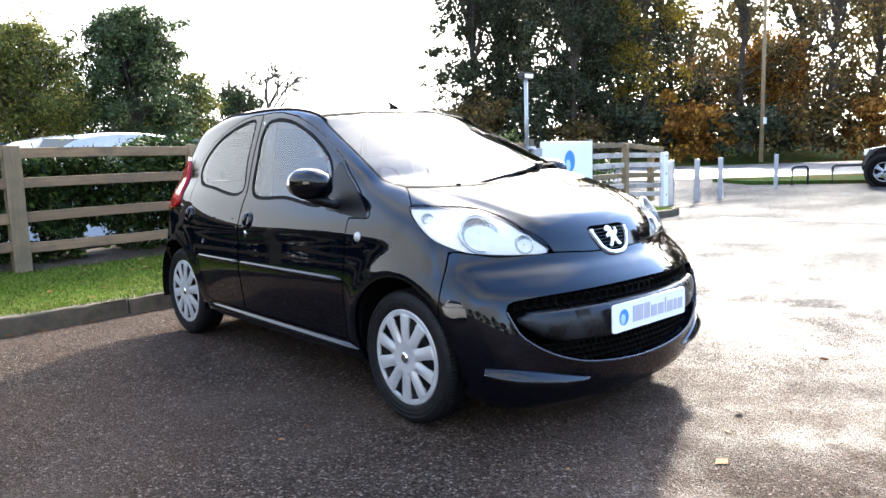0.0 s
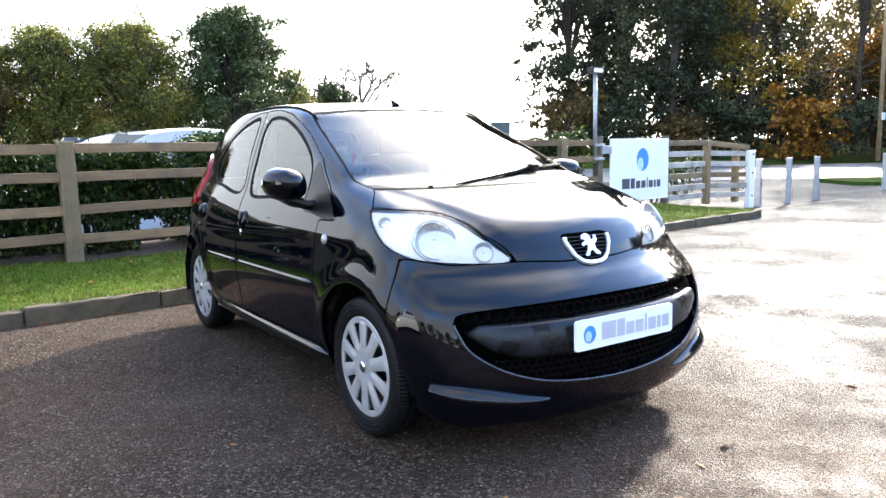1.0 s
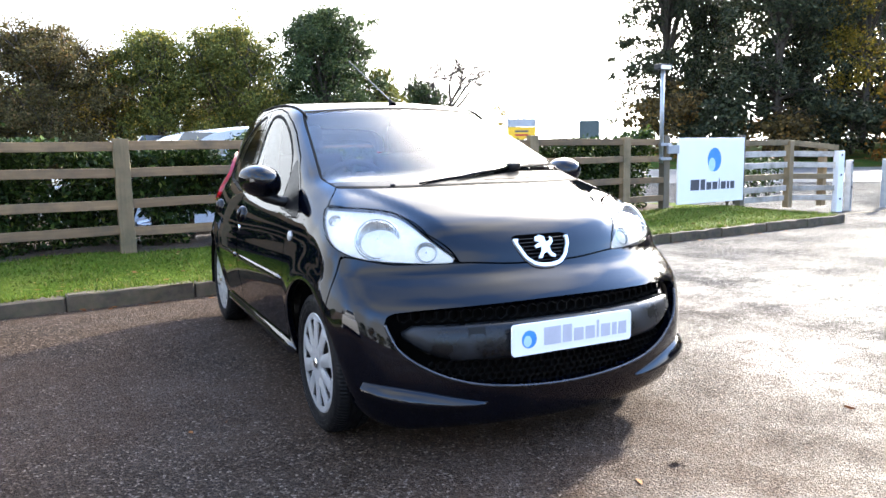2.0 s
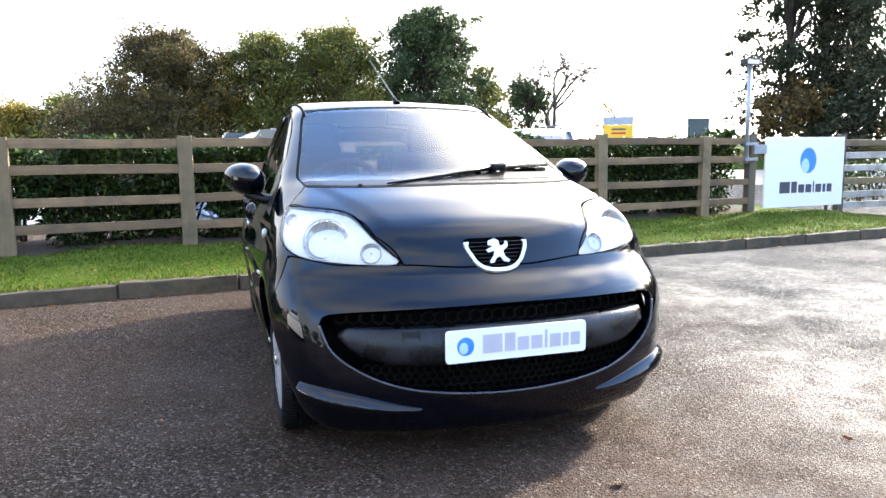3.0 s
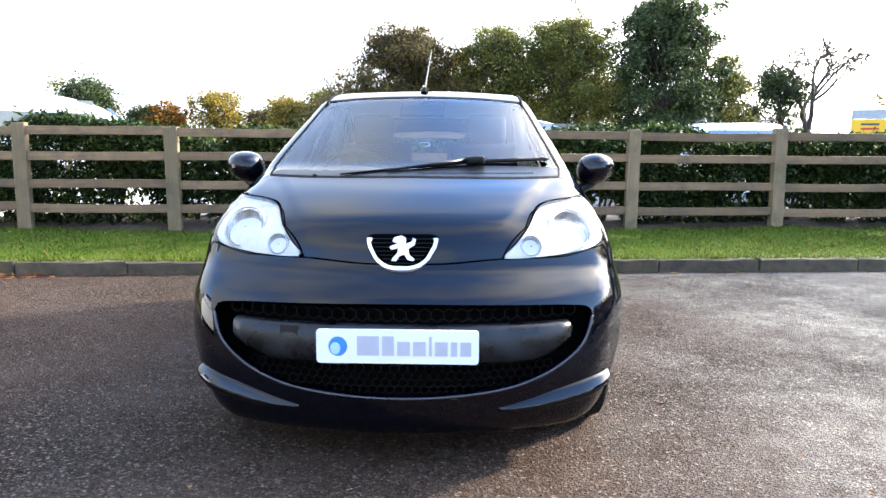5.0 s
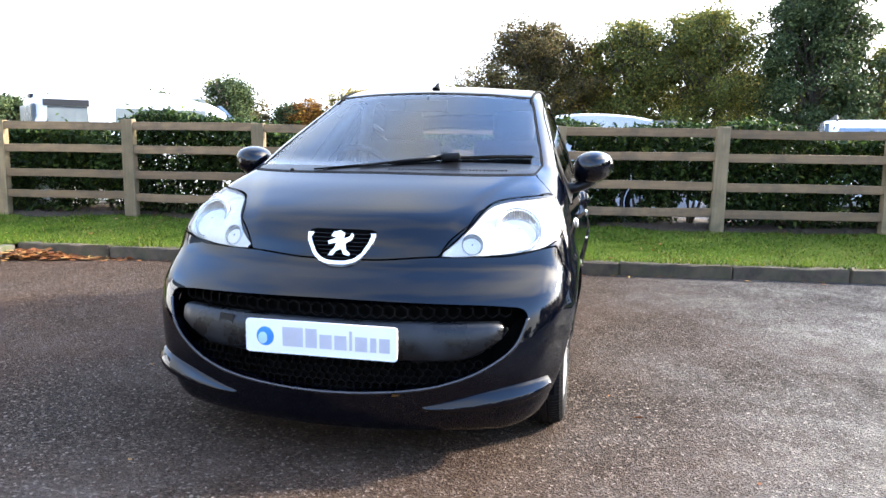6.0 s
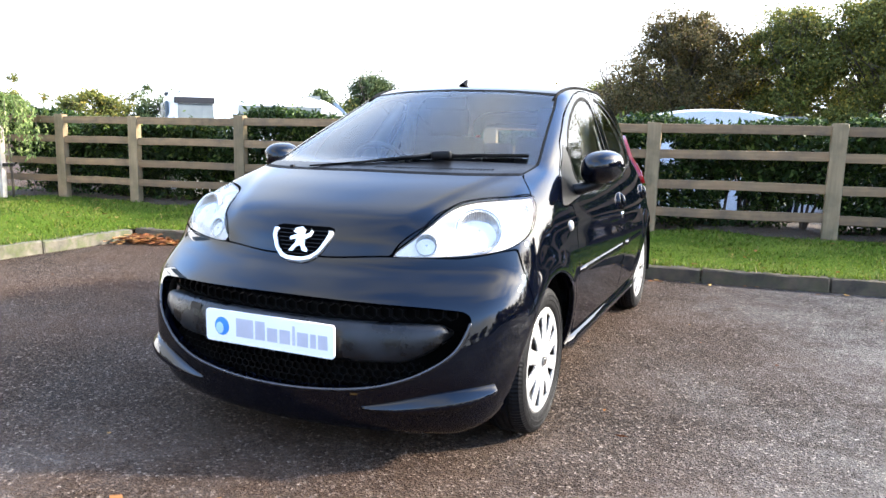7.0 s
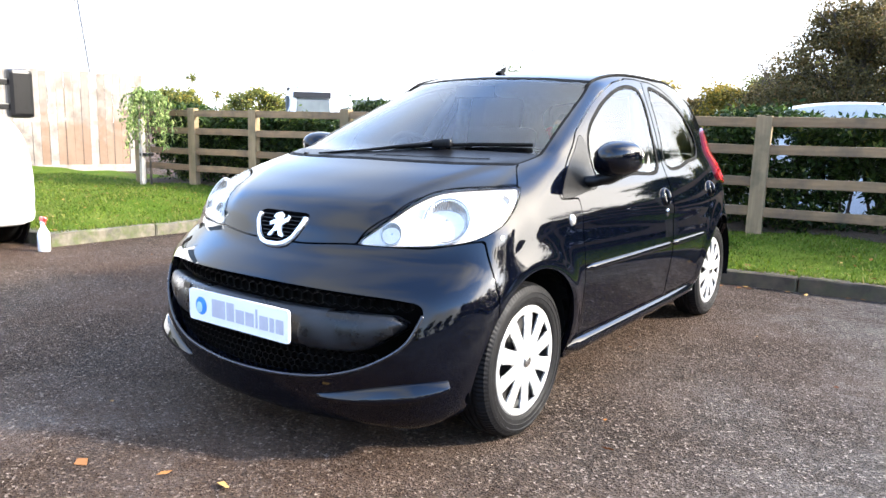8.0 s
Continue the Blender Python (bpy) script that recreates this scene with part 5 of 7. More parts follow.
build_hedge(-7.9, 5.9, 21, 135000, lambda x: 1.22 + 0.07 * math.sin(1.3 * x) + 0.05 * math.sin(3.1 * x + 1))
build_hedge(7.9, 9.2, 22, 1500, lambda x: 0.85)
kerb_row("kerb", (LEFT_X, kerb_y(LEFT_X), 0), (RIGHT_X, kerb_y(RIGHT_X), 0), CONCRETE, "grey concrete kerb along the lawn")
kerb_row("kerb", (RIGHT_X, kerb_y(RIGHT_X), 0), (RIGHT_X + 0.25, fence_y(RIGHT_X) + 0.3, 0), CONCRETE, "grey concrete kerb end by the gate", seed=5)
kerb_row("kerb", (LEFT_X, NEAR_Y, 0), (LEFT_X, kerb_y(LEFT_X) - 0.02, 0), MOSSY, "old mossy pale concrete kerb", seed=7)
kerb_row("kerb", (-12.6, NEAR_Y, 0), (LEFT_X, NEAR_Y, 0), MOSSY, "old mossy concrete kerb beside the van", seed=8)

# ---- fallen leaves ----
DEAD_LEAF = leaf_material("fallen_leaf", [(0.0, (0.08, 0.028, 0.012)), (0.4, (0.17, 0.058, 0.018)), (0.75, (0.25, 0.105, 0.035)), (1.0, (0.33, 0.22, 0.08))], 0.7, 0.1)


def fallen():
    rng = np.random.default_rng(31)
    pts = []
    n = 420
    r = np.abs(rng.normal(0, 1, n))
    a = rng.uniform(0, 1, n)
    heap = np.stack([LEFT_X + 0.06 + np.abs(rng.normal(0, 0.42, n)), np.zeros(n), np.zeros(n)], 1)
    heap[:, 1] = kerb_y(heap[:, 0]) - 0.03 - np.abs(rng.normal(0, 0.13, n)) * np.clip(1.3 - (heap[:, 0] - LEFT_X), 0.2, 1.3)
    heap[:, 2] = 0.006 + 0.07 * np.exp(-((heap[:, 0] - LEFT_X - 0.1) / 0.5) ** 2) * rng.uniform(0, 1, n)
    pts.append((heap, 0.085))
    x = rng.uniform(-4.3, 8, 130)
    line = np.stack([x, kerb_y(x) - np.abs(rng.normal(0, 0.07, 130)) - 0.01, np.full(130, 0.006)], 1)
    pts.append((line, 0.05))
    x, y = rng.uniform(-9.5, 8, 900), rng.uniform(0.7, 5.2, 900)
    k = on_lawn(x, y, 0.12)
    pts.append((np.stack([x, y, lawn_height(x, y) + 0.02], 1)[k], 0.055))
    x, y = rng.uniform(-4.2, 4, 46), rng.uniform(-2.5, 3.2, 46)
    pts.append((np.stack([x, y, np.full(46, 0.004)], 1), 0.026))
    for x, y, s in ((-1.22, 0.25, 0.05), (-1.09, 0.30, 0.04), (0.04, -0.90, 0.055), (0.27, -0.86, 0.07), (1.08, 0.13, 0.05), (1.27, -0.79, 0.05), (-2.3, 2.6, 0.05), (-0.2, -1.05, 0.06)):
        pts.append((np.array([[x, y, 0.004]]), s))
    quads = []
    for p, s in pts:
        q = leaves_at(p, s, rng, 0.0, 0.75)
        flat = q.copy()
        base = q[:, :1, 2]
        flat[:, :, 2] = base + (q[:, :, 2] - base) * 0.25
        flat[:, :, 2] = np.maximum(flat[:, :, 2], base)
        quads.append(flat)
    tagged(new("fallen_leaves", sheet_mesh("fallen_leaves", np.concatenate(quads), None, DEAD_LEAF)), "brown and orange fallen autumn leaves", "leaves", kind="stuff")


fallen()

# ---- sign, lamp, gate, bollards ----
GALV = plain("galvanised_steel", (0.33, 0.35, 0.37), 0.45, 0.6, 0.15, 9)
DARK_METAL = plain("black_metal", (0.02, 0.02, 0.022), 0.45, 0.3)
SIGN_WHITE = plain("sign_white", (0.81, 0.80, 0.78), 0.35, vary=0.02, scale=2)
DARK_TIMBER = timber("dark_post_wood", (0.06, 0.05, 0.035), (0.14, 0.115, 0.08), 0.5)
rnd = random.Random(4)
TURN = math.atan(0.1)

sign = thing("sign_board", "white sign board with blue disc and dark lettering", "sign", at=Matrix.Translation((6.12, 5.20, 0)) @ Matrix.Rotation(TURN, 4, "Z"))
bm = bmesh.new()
box(bm, 0.0, 1.50, -0.02, 0.0, 0.30, 1.25, bevel=0.004)
part("panel", bm, SIGN_WHITE, sign)
disc(sign, "print_disc", 0.80, 0.93, 0.175, -0.0205, PRINT_BLUE, 0.88, 1.0)
disc(sign, "print_disc", 0.745, 0.86, 0.10, -0.0215, PRINT_PALE, 0.75, 1.0)
print_bars(sign, 0.28, 0.49, 0.155, 1.02, -0.0205, PRINT_DARK)
for x, w in ((5.98, 0.12), (7.70, 0.10)):
    ob = solo("sign_post", bmesh.new(), DARK_TIMBER, "dark timber post holding the sign board", "post", group="sign posts")
    ob.data = post_mesh(w, 0.10, 1.12, DARK_TIMBER, rnd)
    ob.matrix_basis = stand(x, fence_y(x) + 0.02, 0.17, 0.0, TURN)
bm = bmesh.new()
box(bm, -0.10, 0.10, -0.035, 0.01, -0.06, 0.06, bevel=0.006)
bracket = solo("junction_box", bm, GALV, "small grey box fixed on the sign post", "box")
bracket.matrix_basis = Matrix.Translation((6.02, 5.19, 1.09))

lamp = thing("lamp_post", "slim grey pole with a black floodlight", "lamp", at=Matrix.Translation((5.86, 5.24, 0)))
bm = bmesh.new()
tube(bm, [(0, 0, 0.90), (0, 0, 2.20)], 0.030, 12)
part("pole", bm, GALV, lamp, smooth=True)
bm = bmesh.new()
box(bm, -0.12, 0.12, -0.06, 0.05, 2.19, 2.27, bevel=0.012)
head = part("floodlight", bm, DARK_METAL, lamp)
bm = bmesh.new()
box(bm, -0.09, 0.09, -0.066, -0.058, 2.195, 2.25, bevel=0.003)
part("lens", bm, FROST, head, "pale lens")
for z in (0.96, 1.16):
    bm = bmesh.new()
    box(bm, -0.045, 0.16, -0.04, 0.02, z - 0.02, z + 0.02, bevel=0.004)
    part("clamp", bm, GALV, lamp)

gate_fence = thing("gate_fence", "pale weathered fence bays beside the gate opening", "fence")
bays = ((7.72, 5.45), (8.90, 5.57), (9.82, 5.36))
for (xa, ya), (xb, yb), dz in ((bays[0], bays[1], 0.0), (bays[1], bays[2], -0.10)):
    way = Vector((xb - xa, yb - ya, 0))
    for k, z in enumerate((1.17, 0.99, 0.81, 0.62, 0.43, 0.27)):
        bm = bmesh.new()
        box(bm, 0, way.length, -0.018, 0.018, -0.045, 0.045, bevel=0.005)
        ob = part("rail", bm, POST_WOOD if k % 3 == 0 else PALE_WOOD, gate_fence)
        slope = dz * (1 if k == 0 else 0.25) / way.length
        ob.matrix_basis = Matrix.Translation((xa, ya - 0.02 + 0.03 * (k % 2), z)) @ Matrix.Rotation(math.atan2(way.y, way.x), 4, "Z") @ Matrix.Rotation(-math.atan(slope), 4, "Y")
for x, y, h in ((8.90, 5.55, 1.04), (9.66, 5.50, 0.95)):
    ob = new("post", post_mesh(0.13, 0.10, h, POST_WOOD, rnd))
    ob.parent = gate_fence
    ob.matrix_basis = stand(x, y, 0.16, 0.0, 0.2)
bm = bmesh.new()
box(bm, -0.075, 0.075, -0.05, 0.05, 0.0, 1.02, bevel=0.008)
gate_post = thing("gate_post", "white painted steel gate post with bolts", "post", at=Matrix.Translation((9.84, 5.33, 0)))
part("column", bm, WHITE_PAINT, gate_post)
for z in (0.22, 0.62, 0.95):
    bm = bmesh.new()
    spin(bm, [(0, -0.012), (0.016, -0.010), (0.018, 0.0)], 10, Matrix.Translation((0.0, -0.052, z)) @ Matrix.Rotation(radians(-90), 4, "X"))
    part("bolt", bm, DARK_METAL, gate_post)


def bollard():
    b = thing("bollard", "square galvanised steel bollard with dark eyelets", "bollard", group="bollards across the entrance")
    bm = bmesh.new()
    box(bm, -0.05, 0.05, -0.05, 0.05, 0.0, 0.86, bevel=0.008)
    part("column", bm, GALV, b)
    for z in (0.81, 0.40):
        bm = bmesh.new()
        spin(bm, [(0.016, -0.012), (0.024, -0.010), (0.024, 0.0), (0.010, 0.0)], 10, Matrix.Translation((0, -0.052, z)) @ Matrix.Rotation(radians(-90), 4, "X"))
        part("eyelet", bm, DARK_METAL, b)
    bm = bmesh.new()
    box(bm, -0.056, 0.056, -0.056, 0.056, 0.0, 0.01)
    part("base_plate", bm, GALV, b)
    return b


first = bollard()
first.matrix_basis = pose(10.22, 5.40, 0, 0, 0, 20)
for x, y in ((11.3, 5.46), (12.35, 5.50), (16.45, 6.12)):
    copy_thing(first, pose(x, y, 0, 0, 0, 22))


def hoop(x, y, turn, w):
    h = thing("hoop_barrier", "low black tubular steel hoop", "barrier", group="hoops on the verge", at=pose(x, y, 0, 0, 0, turn))
    bm = bmesh.new()
    tube(bm, [(0, 0, 0), (0, 0, 0.40)] + [(0.1 - 0.1 * math.cos(a), 0, 0.40 + 0.1 * math.sin(a)) for a in np.linspace(0.3, 1.57, 5)] + [(w - 0.1 + 0.1 * math.sin(a), 0, 0.40 + 0.1 * math.cos(a)) for a in np.linspace(0, 1.3, 5)] + [(w, 0, 0.40), (w, 0, 0)], 0.033, 10)
    part("tube", bm, DARK_METAL, h, smooth=True)
    for u in (0, w):
        bm = bmesh.new()
        spin(bm, [(0.0, 0.012), (0.06, 0.012), (0.065, 0.0)], 14, Matrix.Translation((u, 0, 0)))
        part("foot", bm, DARK_METAL, h)


hoop(17.5, 6.15, -35, 0.45)
hoop(18.35, 5.45, -40, 1.2)
LINE_WHITE = plain("worn_white_line", (0.55, 0.55, 0.53), 0.7, vary=0.3, scale=25)
for a, b, w in (((8.12, 3.30), (8.75, 0.2), 0.10), ((9.0, 5.0), (12.9, 5.05), 0.12), ((9.2, 4.3), (9.25, 3.6), 0.07)):
    d = Vector((b[0] - a[0], b[1] - a[1], 0))
    bm = bmesh.new()
    box(bm, 0, d.length, -w / 2, w / 2, 0.002, 0.005, Matrix.Translation((a[0], a[1], 0)) @ Matrix.Rotation(math.atan2(d.y, d.x), 4, "Z"))
    solo("painted_line", bm, CONCRETE if a[0] == 9.0 else LINE_WHITE, "worn pale line across the asphalt", "road marking", kind="structure")
for x, y, s in ((3.8, 0.5, 0.16), (9.6, 1.9, 0.22)):
    bm = bmesh.new()
    spin(bm, [(0, 0.006), (s * 0.8, 0.006), (s * 0.82, 0.003), (s * 0.9, 0.003), (s * 0.92, 0.007), (s, 0.002)], 24, Matrix.Translation((x, y, 0)))
    solo("drain_cover", bm, DARK_METAL, "dark iron drain cover in the asphalt", "drain", kind="structure")

# ---- across the entrance: road, verge, bank ----
ROAD = plain("road_surface", (0.11, 0.115, 0.12), 0.42, vary=0.25, scale=0.6, bump=0.0)


def band(name, near, far, z0, z1, material, label, category, x0=-60, x1=160, steps=44):
    """A long strip of ground; its axis runs roughly along the road."""
    bm = bmesh.new()
    way, across = Vector((math.cos(radians(-38)), math.sin(radians(-38)), 0)), Vector((math.sin(radians(38)), math.cos(radians(38)), 0))
    rows = []
    for k in range(steps + 1):
        q = way * (x0 + (x1 - x0) * k / steps)
        rows.append([bm.verts.new(q + across * d + Vector((0, 0, z))) for d, z in ((near, z0), (near * 0.6 + far * 0.4, z0 + (z1 - z0) * 0.5), (far, z1))])
    for r, s in zip(rows, rows[1:]):
        for i in range(2):
            bm.faces.new((r[i], s[i], s[i + 1], r[i + 1]))
    solo(name, bm, material, label, category, kind="structure", smooth=True)


VERGE = Nodes("rough_verge")
co = VERGE.world_place()
VERGE.set(Base_Color=VERGE.mix(VERGE.ramp(VERGE.noise(0.7, 5.0, 0.6, co), [(0.45, 0.0), (0.7, 0.8)]), VERGE.ramp(VERGE.noise(6.0, 5.0, 0.7, co), [(0.3, (0.016, 0.040, 0.008)), (0.7, (0.055, 0.105, 0.02))]), (0.12, 0.055, 0.022)), Roughness=0.95, Specular_IOR_Level=0.03)
VERGE.bump(VERGE.noise(9.0, 5.0, 0.7, co), 0.9, 0.1)
VERGE = VERGE.mat
band("road", 21.5, 38.5, 0.004, 0.006, ROAD, "grey wet road beyond the entrance", "road")
band("verge", 38.5, 41.0, 0.01, 0.35, VERGE, "leaf-strewn grass verge beyond the road", "verge")
band("bank", 41.0, 62.0, 0.35, 1.7, VERGE, "wooded bank beyond the road", "bank")
bm = bmesh.new()
prism(bm, [(17.6, 7.4), (19.0, 4.7), (24, 1.5), (30, -2), (31, 0), (22, 7.5), (19.0, 9.2)], 0.0, 0.10)
solo("verge_island", bm, VERGE, "small grass island by the entrance", "verge", kind="structure")

# ---- vehicles ----
CAR_GLASS = plain("dark_car_glass", (0.05, 0.065, 0.075), 0.05, vary=0.1, scale=3, coat=1.0)


def vehicle(name, label, length, width, profile, cabin, paint, at, wheels=(0.17, 0.80), wheel_r=0.31, pillars=(), bars=False, category="car", glass_top=0.9, windows=(), glass=CAR_GLASS):
    """A parked vehicle: side profiles (along, up) of body and cabin, as shares of the length and in metres."""
    v = thing(name, label, category, at=at)
    half = width / 2

    def loft(curve, shrink, name, mat, parent, smooth=True):
        bm = bmesh.new()
        mid = np.array(curve).mean(0)
        rows = []
        for u, s, t in shrink:
            rows.append([bm.verts.new(((p[0] * (1 - s) + mid[0] * s) * length - length / 2, u * half, p[1] * (1 - t) + mid[1] * t)) for p in curve])
        n = len(curve)
        for r, s in zip(rows, rows[1:]):
            for i in range(n):
                bm.faces.new((r[i], r[(i + 1) % n], s[(i + 1) % n], s[i]))
        bm.faces.new(rows[0][::-1])
        bm.faces.new(rows[-1])
        bmesh.ops.recalc_face_normals(bm, faces=bm.faces[:])
        ob = part(name, bm, mat, parent)
        if smooth:
            ob.data.shade_smooth()
            ob.data.set_sharp_from_angle(angle=radians(40))
        return ob

    body_curve = [tuple(p) for p in spline(profile, 4, closed=True)]
    loft(body_curve, [(-1.0, 0.03, 0.10), (-0.97, 0.008, 0.04), (-0.88, 0.0, 0.0), (0.88, 0.0, 0.0), (0.97, 0.008, 0.04), (1.0, 0.03, 0.10)], "body", paint, v)
    cab_curve = [tuple(p) for p in spline(cabin, 4, closed=True)]
    loft(cab_curve, [(-0.86, 0.08, 0.10), (-0.80, 0.02, 0.03), (-0.6, 0.0, 0.0), (0.6, 0.0, 0.0), (0.80, 0.02, 0.03), (0.86, 0.08, 0.10)], "roof", paint, v)
    top, low = max(z for _, z in cabin), min(z for _, z in cabin)
    ca = np.array(cab_curve)
    lo_z, hi_z = top - glass_top * (top - low) * 0.62, top - 0.085
    left, right = ca[np.abs(ca[:, 1] - (lo_z + hi_z) / 2) < 0.35][:, 0].min(), ca[np.abs(ca[:, 1] - (lo_z + hi_z) / 2) < 0.35][:, 0].max()
    cuts = [left + 0.06] + list(pillars) + [right - 0.05]
    for s in (-1, 1):
        for a, b in windows or zip(cuts, cuts[1:]):
            bm = bmesh.new()
            q = [((a + 0.008 - 0.5) * length, lo_z), ((b - 0.008 - 0.5) * length, lo_z), ((b - 0.012 - 0.02 * (b == cuts[-1]) - 0.5) * length, hi_z), ((a + 0.012 + 0.05 * (a == cuts[0]) - 0.5) * length, hi_z)]
            lo_v = [bm.verts.new((u, s * half * 0.80, z)) for u, z in q]
            hi_v = [bm.verts.new((u, s * half * (0.872 - 0.02 * (z > lo_z)), z)) for u, z in q]
            bm.faces.new(hi_v)
            for i in range(4):
                bm.faces.new((lo_v[i], lo_v[(i + 1) % 4], hi_v[(i + 1) % 4], hi_v[i]))
            bmesh.ops.recalc_face_normals(bm, faces=bm.faces[:])
            part("side_window", bm, glass, v)
    z_lo, z_hi = lo_z + 0.02, top - 0.16
    fx = [min(p[0] for p in ca if abs(p[1] - z) < 0.09) for z in (z_lo, z_hi)]
    bm = bmesh.new()
    q = [((fx[0] - 0.5) * length - 0.012, -half * 0.70, z_lo), ((fx[0] - 0.5) * length - 0.012, half * 0.70, z_lo), ((fx[1] - 0.5) * length - 0.012, half * 0.62, z_hi), ((fx[1] - 0.5) * length - 0.012, -half * 0.62, z_hi)]
    o = [bm.verts.new(p) for p in q]
    i_ = [bm.verts.new((p[0] + 0.06, p[1], p[2])) for p in q]
    bm.faces.new(o)
    for a in range(4):
        bm.faces.new((o[a], i_[a], i_[(a + 1) % 4], o[(a + 1) % 4]))
    bmesh.ops.recalc_face_normals(bm, faces=bm.faces[:])
    part("windscreen", bm, CAR_GLASS, v)
    for share in wheels:
        for s in (-1, 1):
            m = Matrix.Translation(((share - 0.5) * length, s * (half - 0.09), wheel_r)) @ Matrix.Rotation(radians(-90 * s), 4, "X")
            bm = bmesh.new()
            spin(bm, [(wheel_r * 0.62, 0.08), (wheel_r * 0.85, 0.105), (wheel_r * 0.97, 0.09), (wheel_r, 0.05), (wheel_r, -0.09), (wheel_r * 0.6, -0.09)], 30, m)
            w = part("wheel", bm, RUBBER, v, smooth=True)
            bm = bmesh.new()
            for k in range(5):
                a = k * 2 * math.pi / 5
                for d in (-0.13, 0.13):
                    tube(bm, [m @ Vector((0.03 * math.cos(a), 0.03 * math.sin(a), 0.10)), m @ Vector((wheel_r * 0.62 * math.cos(a + d), wheel_r * 0.62 * math.sin(a + d), 0.085))], [0.035, 0.02], 6)
            spin(bm, [(wheel_r * 0.57, 0.06), (wheel_r * 0.60, 0.09), (wheel_r * 0.65, 0.09)], 30, m)
            part("rim", bm, GALV, w)
            bm = bmesh.new()
            arch_m = Matrix.Translation(((share - 0.5) * length, s * (half - 0.012), wheel_r)) @ Matrix.Rotation(radians(-90 * s), 4, "X")
            spin(bm, [(wheel_r * 1.0, 0.0), (wheel_r * 1.18, 0.0), (wheel_r * 1.20, 0.014), (wheel_r * 1.02, 0.016)], 30, arch_m)
            part("wheel_arch", bm, BLACK_PLASTIC, v)
    if bars:
        for s in (-1, 1):
            bm = bmesh.new()
            tube(bm, [((0.42 - 0.5) * length, s * half * 0.66, top - 0.03), ((0.46 - 0.5) * length, s * half * 0.66, top + 0.05), ((0.82 - 0.5) * length, s * half * 0.66, top + 0.05), ((0.86 - 0.5) * length, s * half * 0.66, top - 0.04)], 0.018, 8)
            part("roof_bar", bm, DARK_METAL, v)
    return v


HATCH = [(0.0, 0.35), (0.01, 0.62), (0.06, 0.74), (0.2, 0.86), (0.3, 0.93), (0.6, 0.95), (0.95, 0.98), (0.99, 0.8), (1.0, 0.4), (0.97, 0.22), (0.5, 0.2), (0.03, 0.22)]
HATCH_CABIN = [(0.24, 0.90), (0.34, 1.18), (0.44, 1.42), (0.58, 1.50), (0.75, 1.48), (0.88, 1.36), (0.955, 1.1), (0.975, 0.92), (0.6, 0.85)]
SILVER_BLUE = car_paint("silver_blue_paint", (0.50, 0.52, 0.54))
WHITE_CAR = car_paint("white_car_paint", (0.78, 0.79, 0.80))
DARK_BLUE = plain("dark_blue_paint", (0.006, 0.010, 0.022), 0.35, vary=0.2, scale=3, spec=0.4)
vehicle("parked_car", "pale silver-blue hatchback parked behind the hedge", 4.0, 1.70, HATCH, HATCH_CABIN, SILVER_BLUE, pose(0.05, 8.0, 0.0, 0, 0, 16), pillars=(0.50, 0.68))
vehicle("parked_car", "white estate car with roof bars behind the hedge", 4.4, 1.78, HATCH, [(u, z + 0.06 if z > 1.2 else z) for u, z in HATCH_CABIN], WHITE_CAR, pose(5.25, 10.9, 0.0, 0, 0, 78), pillars=(0.50, 0.68), bars=True)
SUV = [(0.0, 0.42), (0.005, 0.72), (0.03, 0.93), (0.1, 1.0), (0.27, 1.05), (0.6, 1.08), (0.97, 1.08), (1.0, 0.8), (1.0, 0.45), (0.96, 0.32), (0.5, 0.30), (0.04, 0.32)]
SUV_CABIN = [(0.28, 1.0), (0.36, 1.35), (0.43, 1.66), (0.6, 1.76), (0.85, 1.75), (0.95, 1.65), (0.98, 1.2), (0.97, 1.0), (0.6, 0.95)]
suv = vehicle("parked_suv", "dark blue off-road car parked by the verge", 4.7, 1.9, SUV, SUV_CABIN, PAINT, pose(18.75, 2.37, 0.0, 0, 0, -72), wheel_r=0.37, wheels=(0.10, 0.76), pillars=(0.52, 0.72))
bm = bmesh.new()
box(bm, -2.33, -2.22, -0.93, -0.62, 0.78, 0.92, bevel=0.02)
part("headlamp", bm, FROST, suv)
PALE_GLASS = plain("pale_van_glass", (0.13, 0.15, 0.155), 0.3, vary=0.3, scale=2, spec=0.2)
MPV_CABIN = [(0.27, 0.9), (0.36, 1.18), (0.46, 1.54), (0.58, 1.67), (0.80, 1.71), (0.958, 1.68), (0.99, 1.35), (0.985, 0.92), (0.6, 0.85)]
mpv = vehicle("parked_van", "small white van with tinted rear window behind the hedge", 4.1, 1.75, HATCH, MPV_CABIN, WHITE_CAR, pose(-5.0, 6.83, 0.0, 0, 0, 227.8), windows=((0.486, 0.784), (0.843, 0.972)), category="van", glass=PALE_GLASS)
bm = bmesh.new()
box(bm, 1.43, 1.94, 0.764, 0.776, 1.47, 1.55)
part("sun_strip", bm, DARK_METAL, mpv, "dark tinted strip")
bm = bmesh.new()
box(bm, 1.995, 2.047, -0.62, 0.62, 1.12, 1.50, bevel=0.02)
part("rear_window", bm, PALE_GLASS, mpv)
bm = bmesh.new()
box(bm, 1.95, 2.028, 0.12, 0.36, 1.58, 1.625, bevel=0.01)
part("brake_lamp", bm, DARK_METAL, mpv)

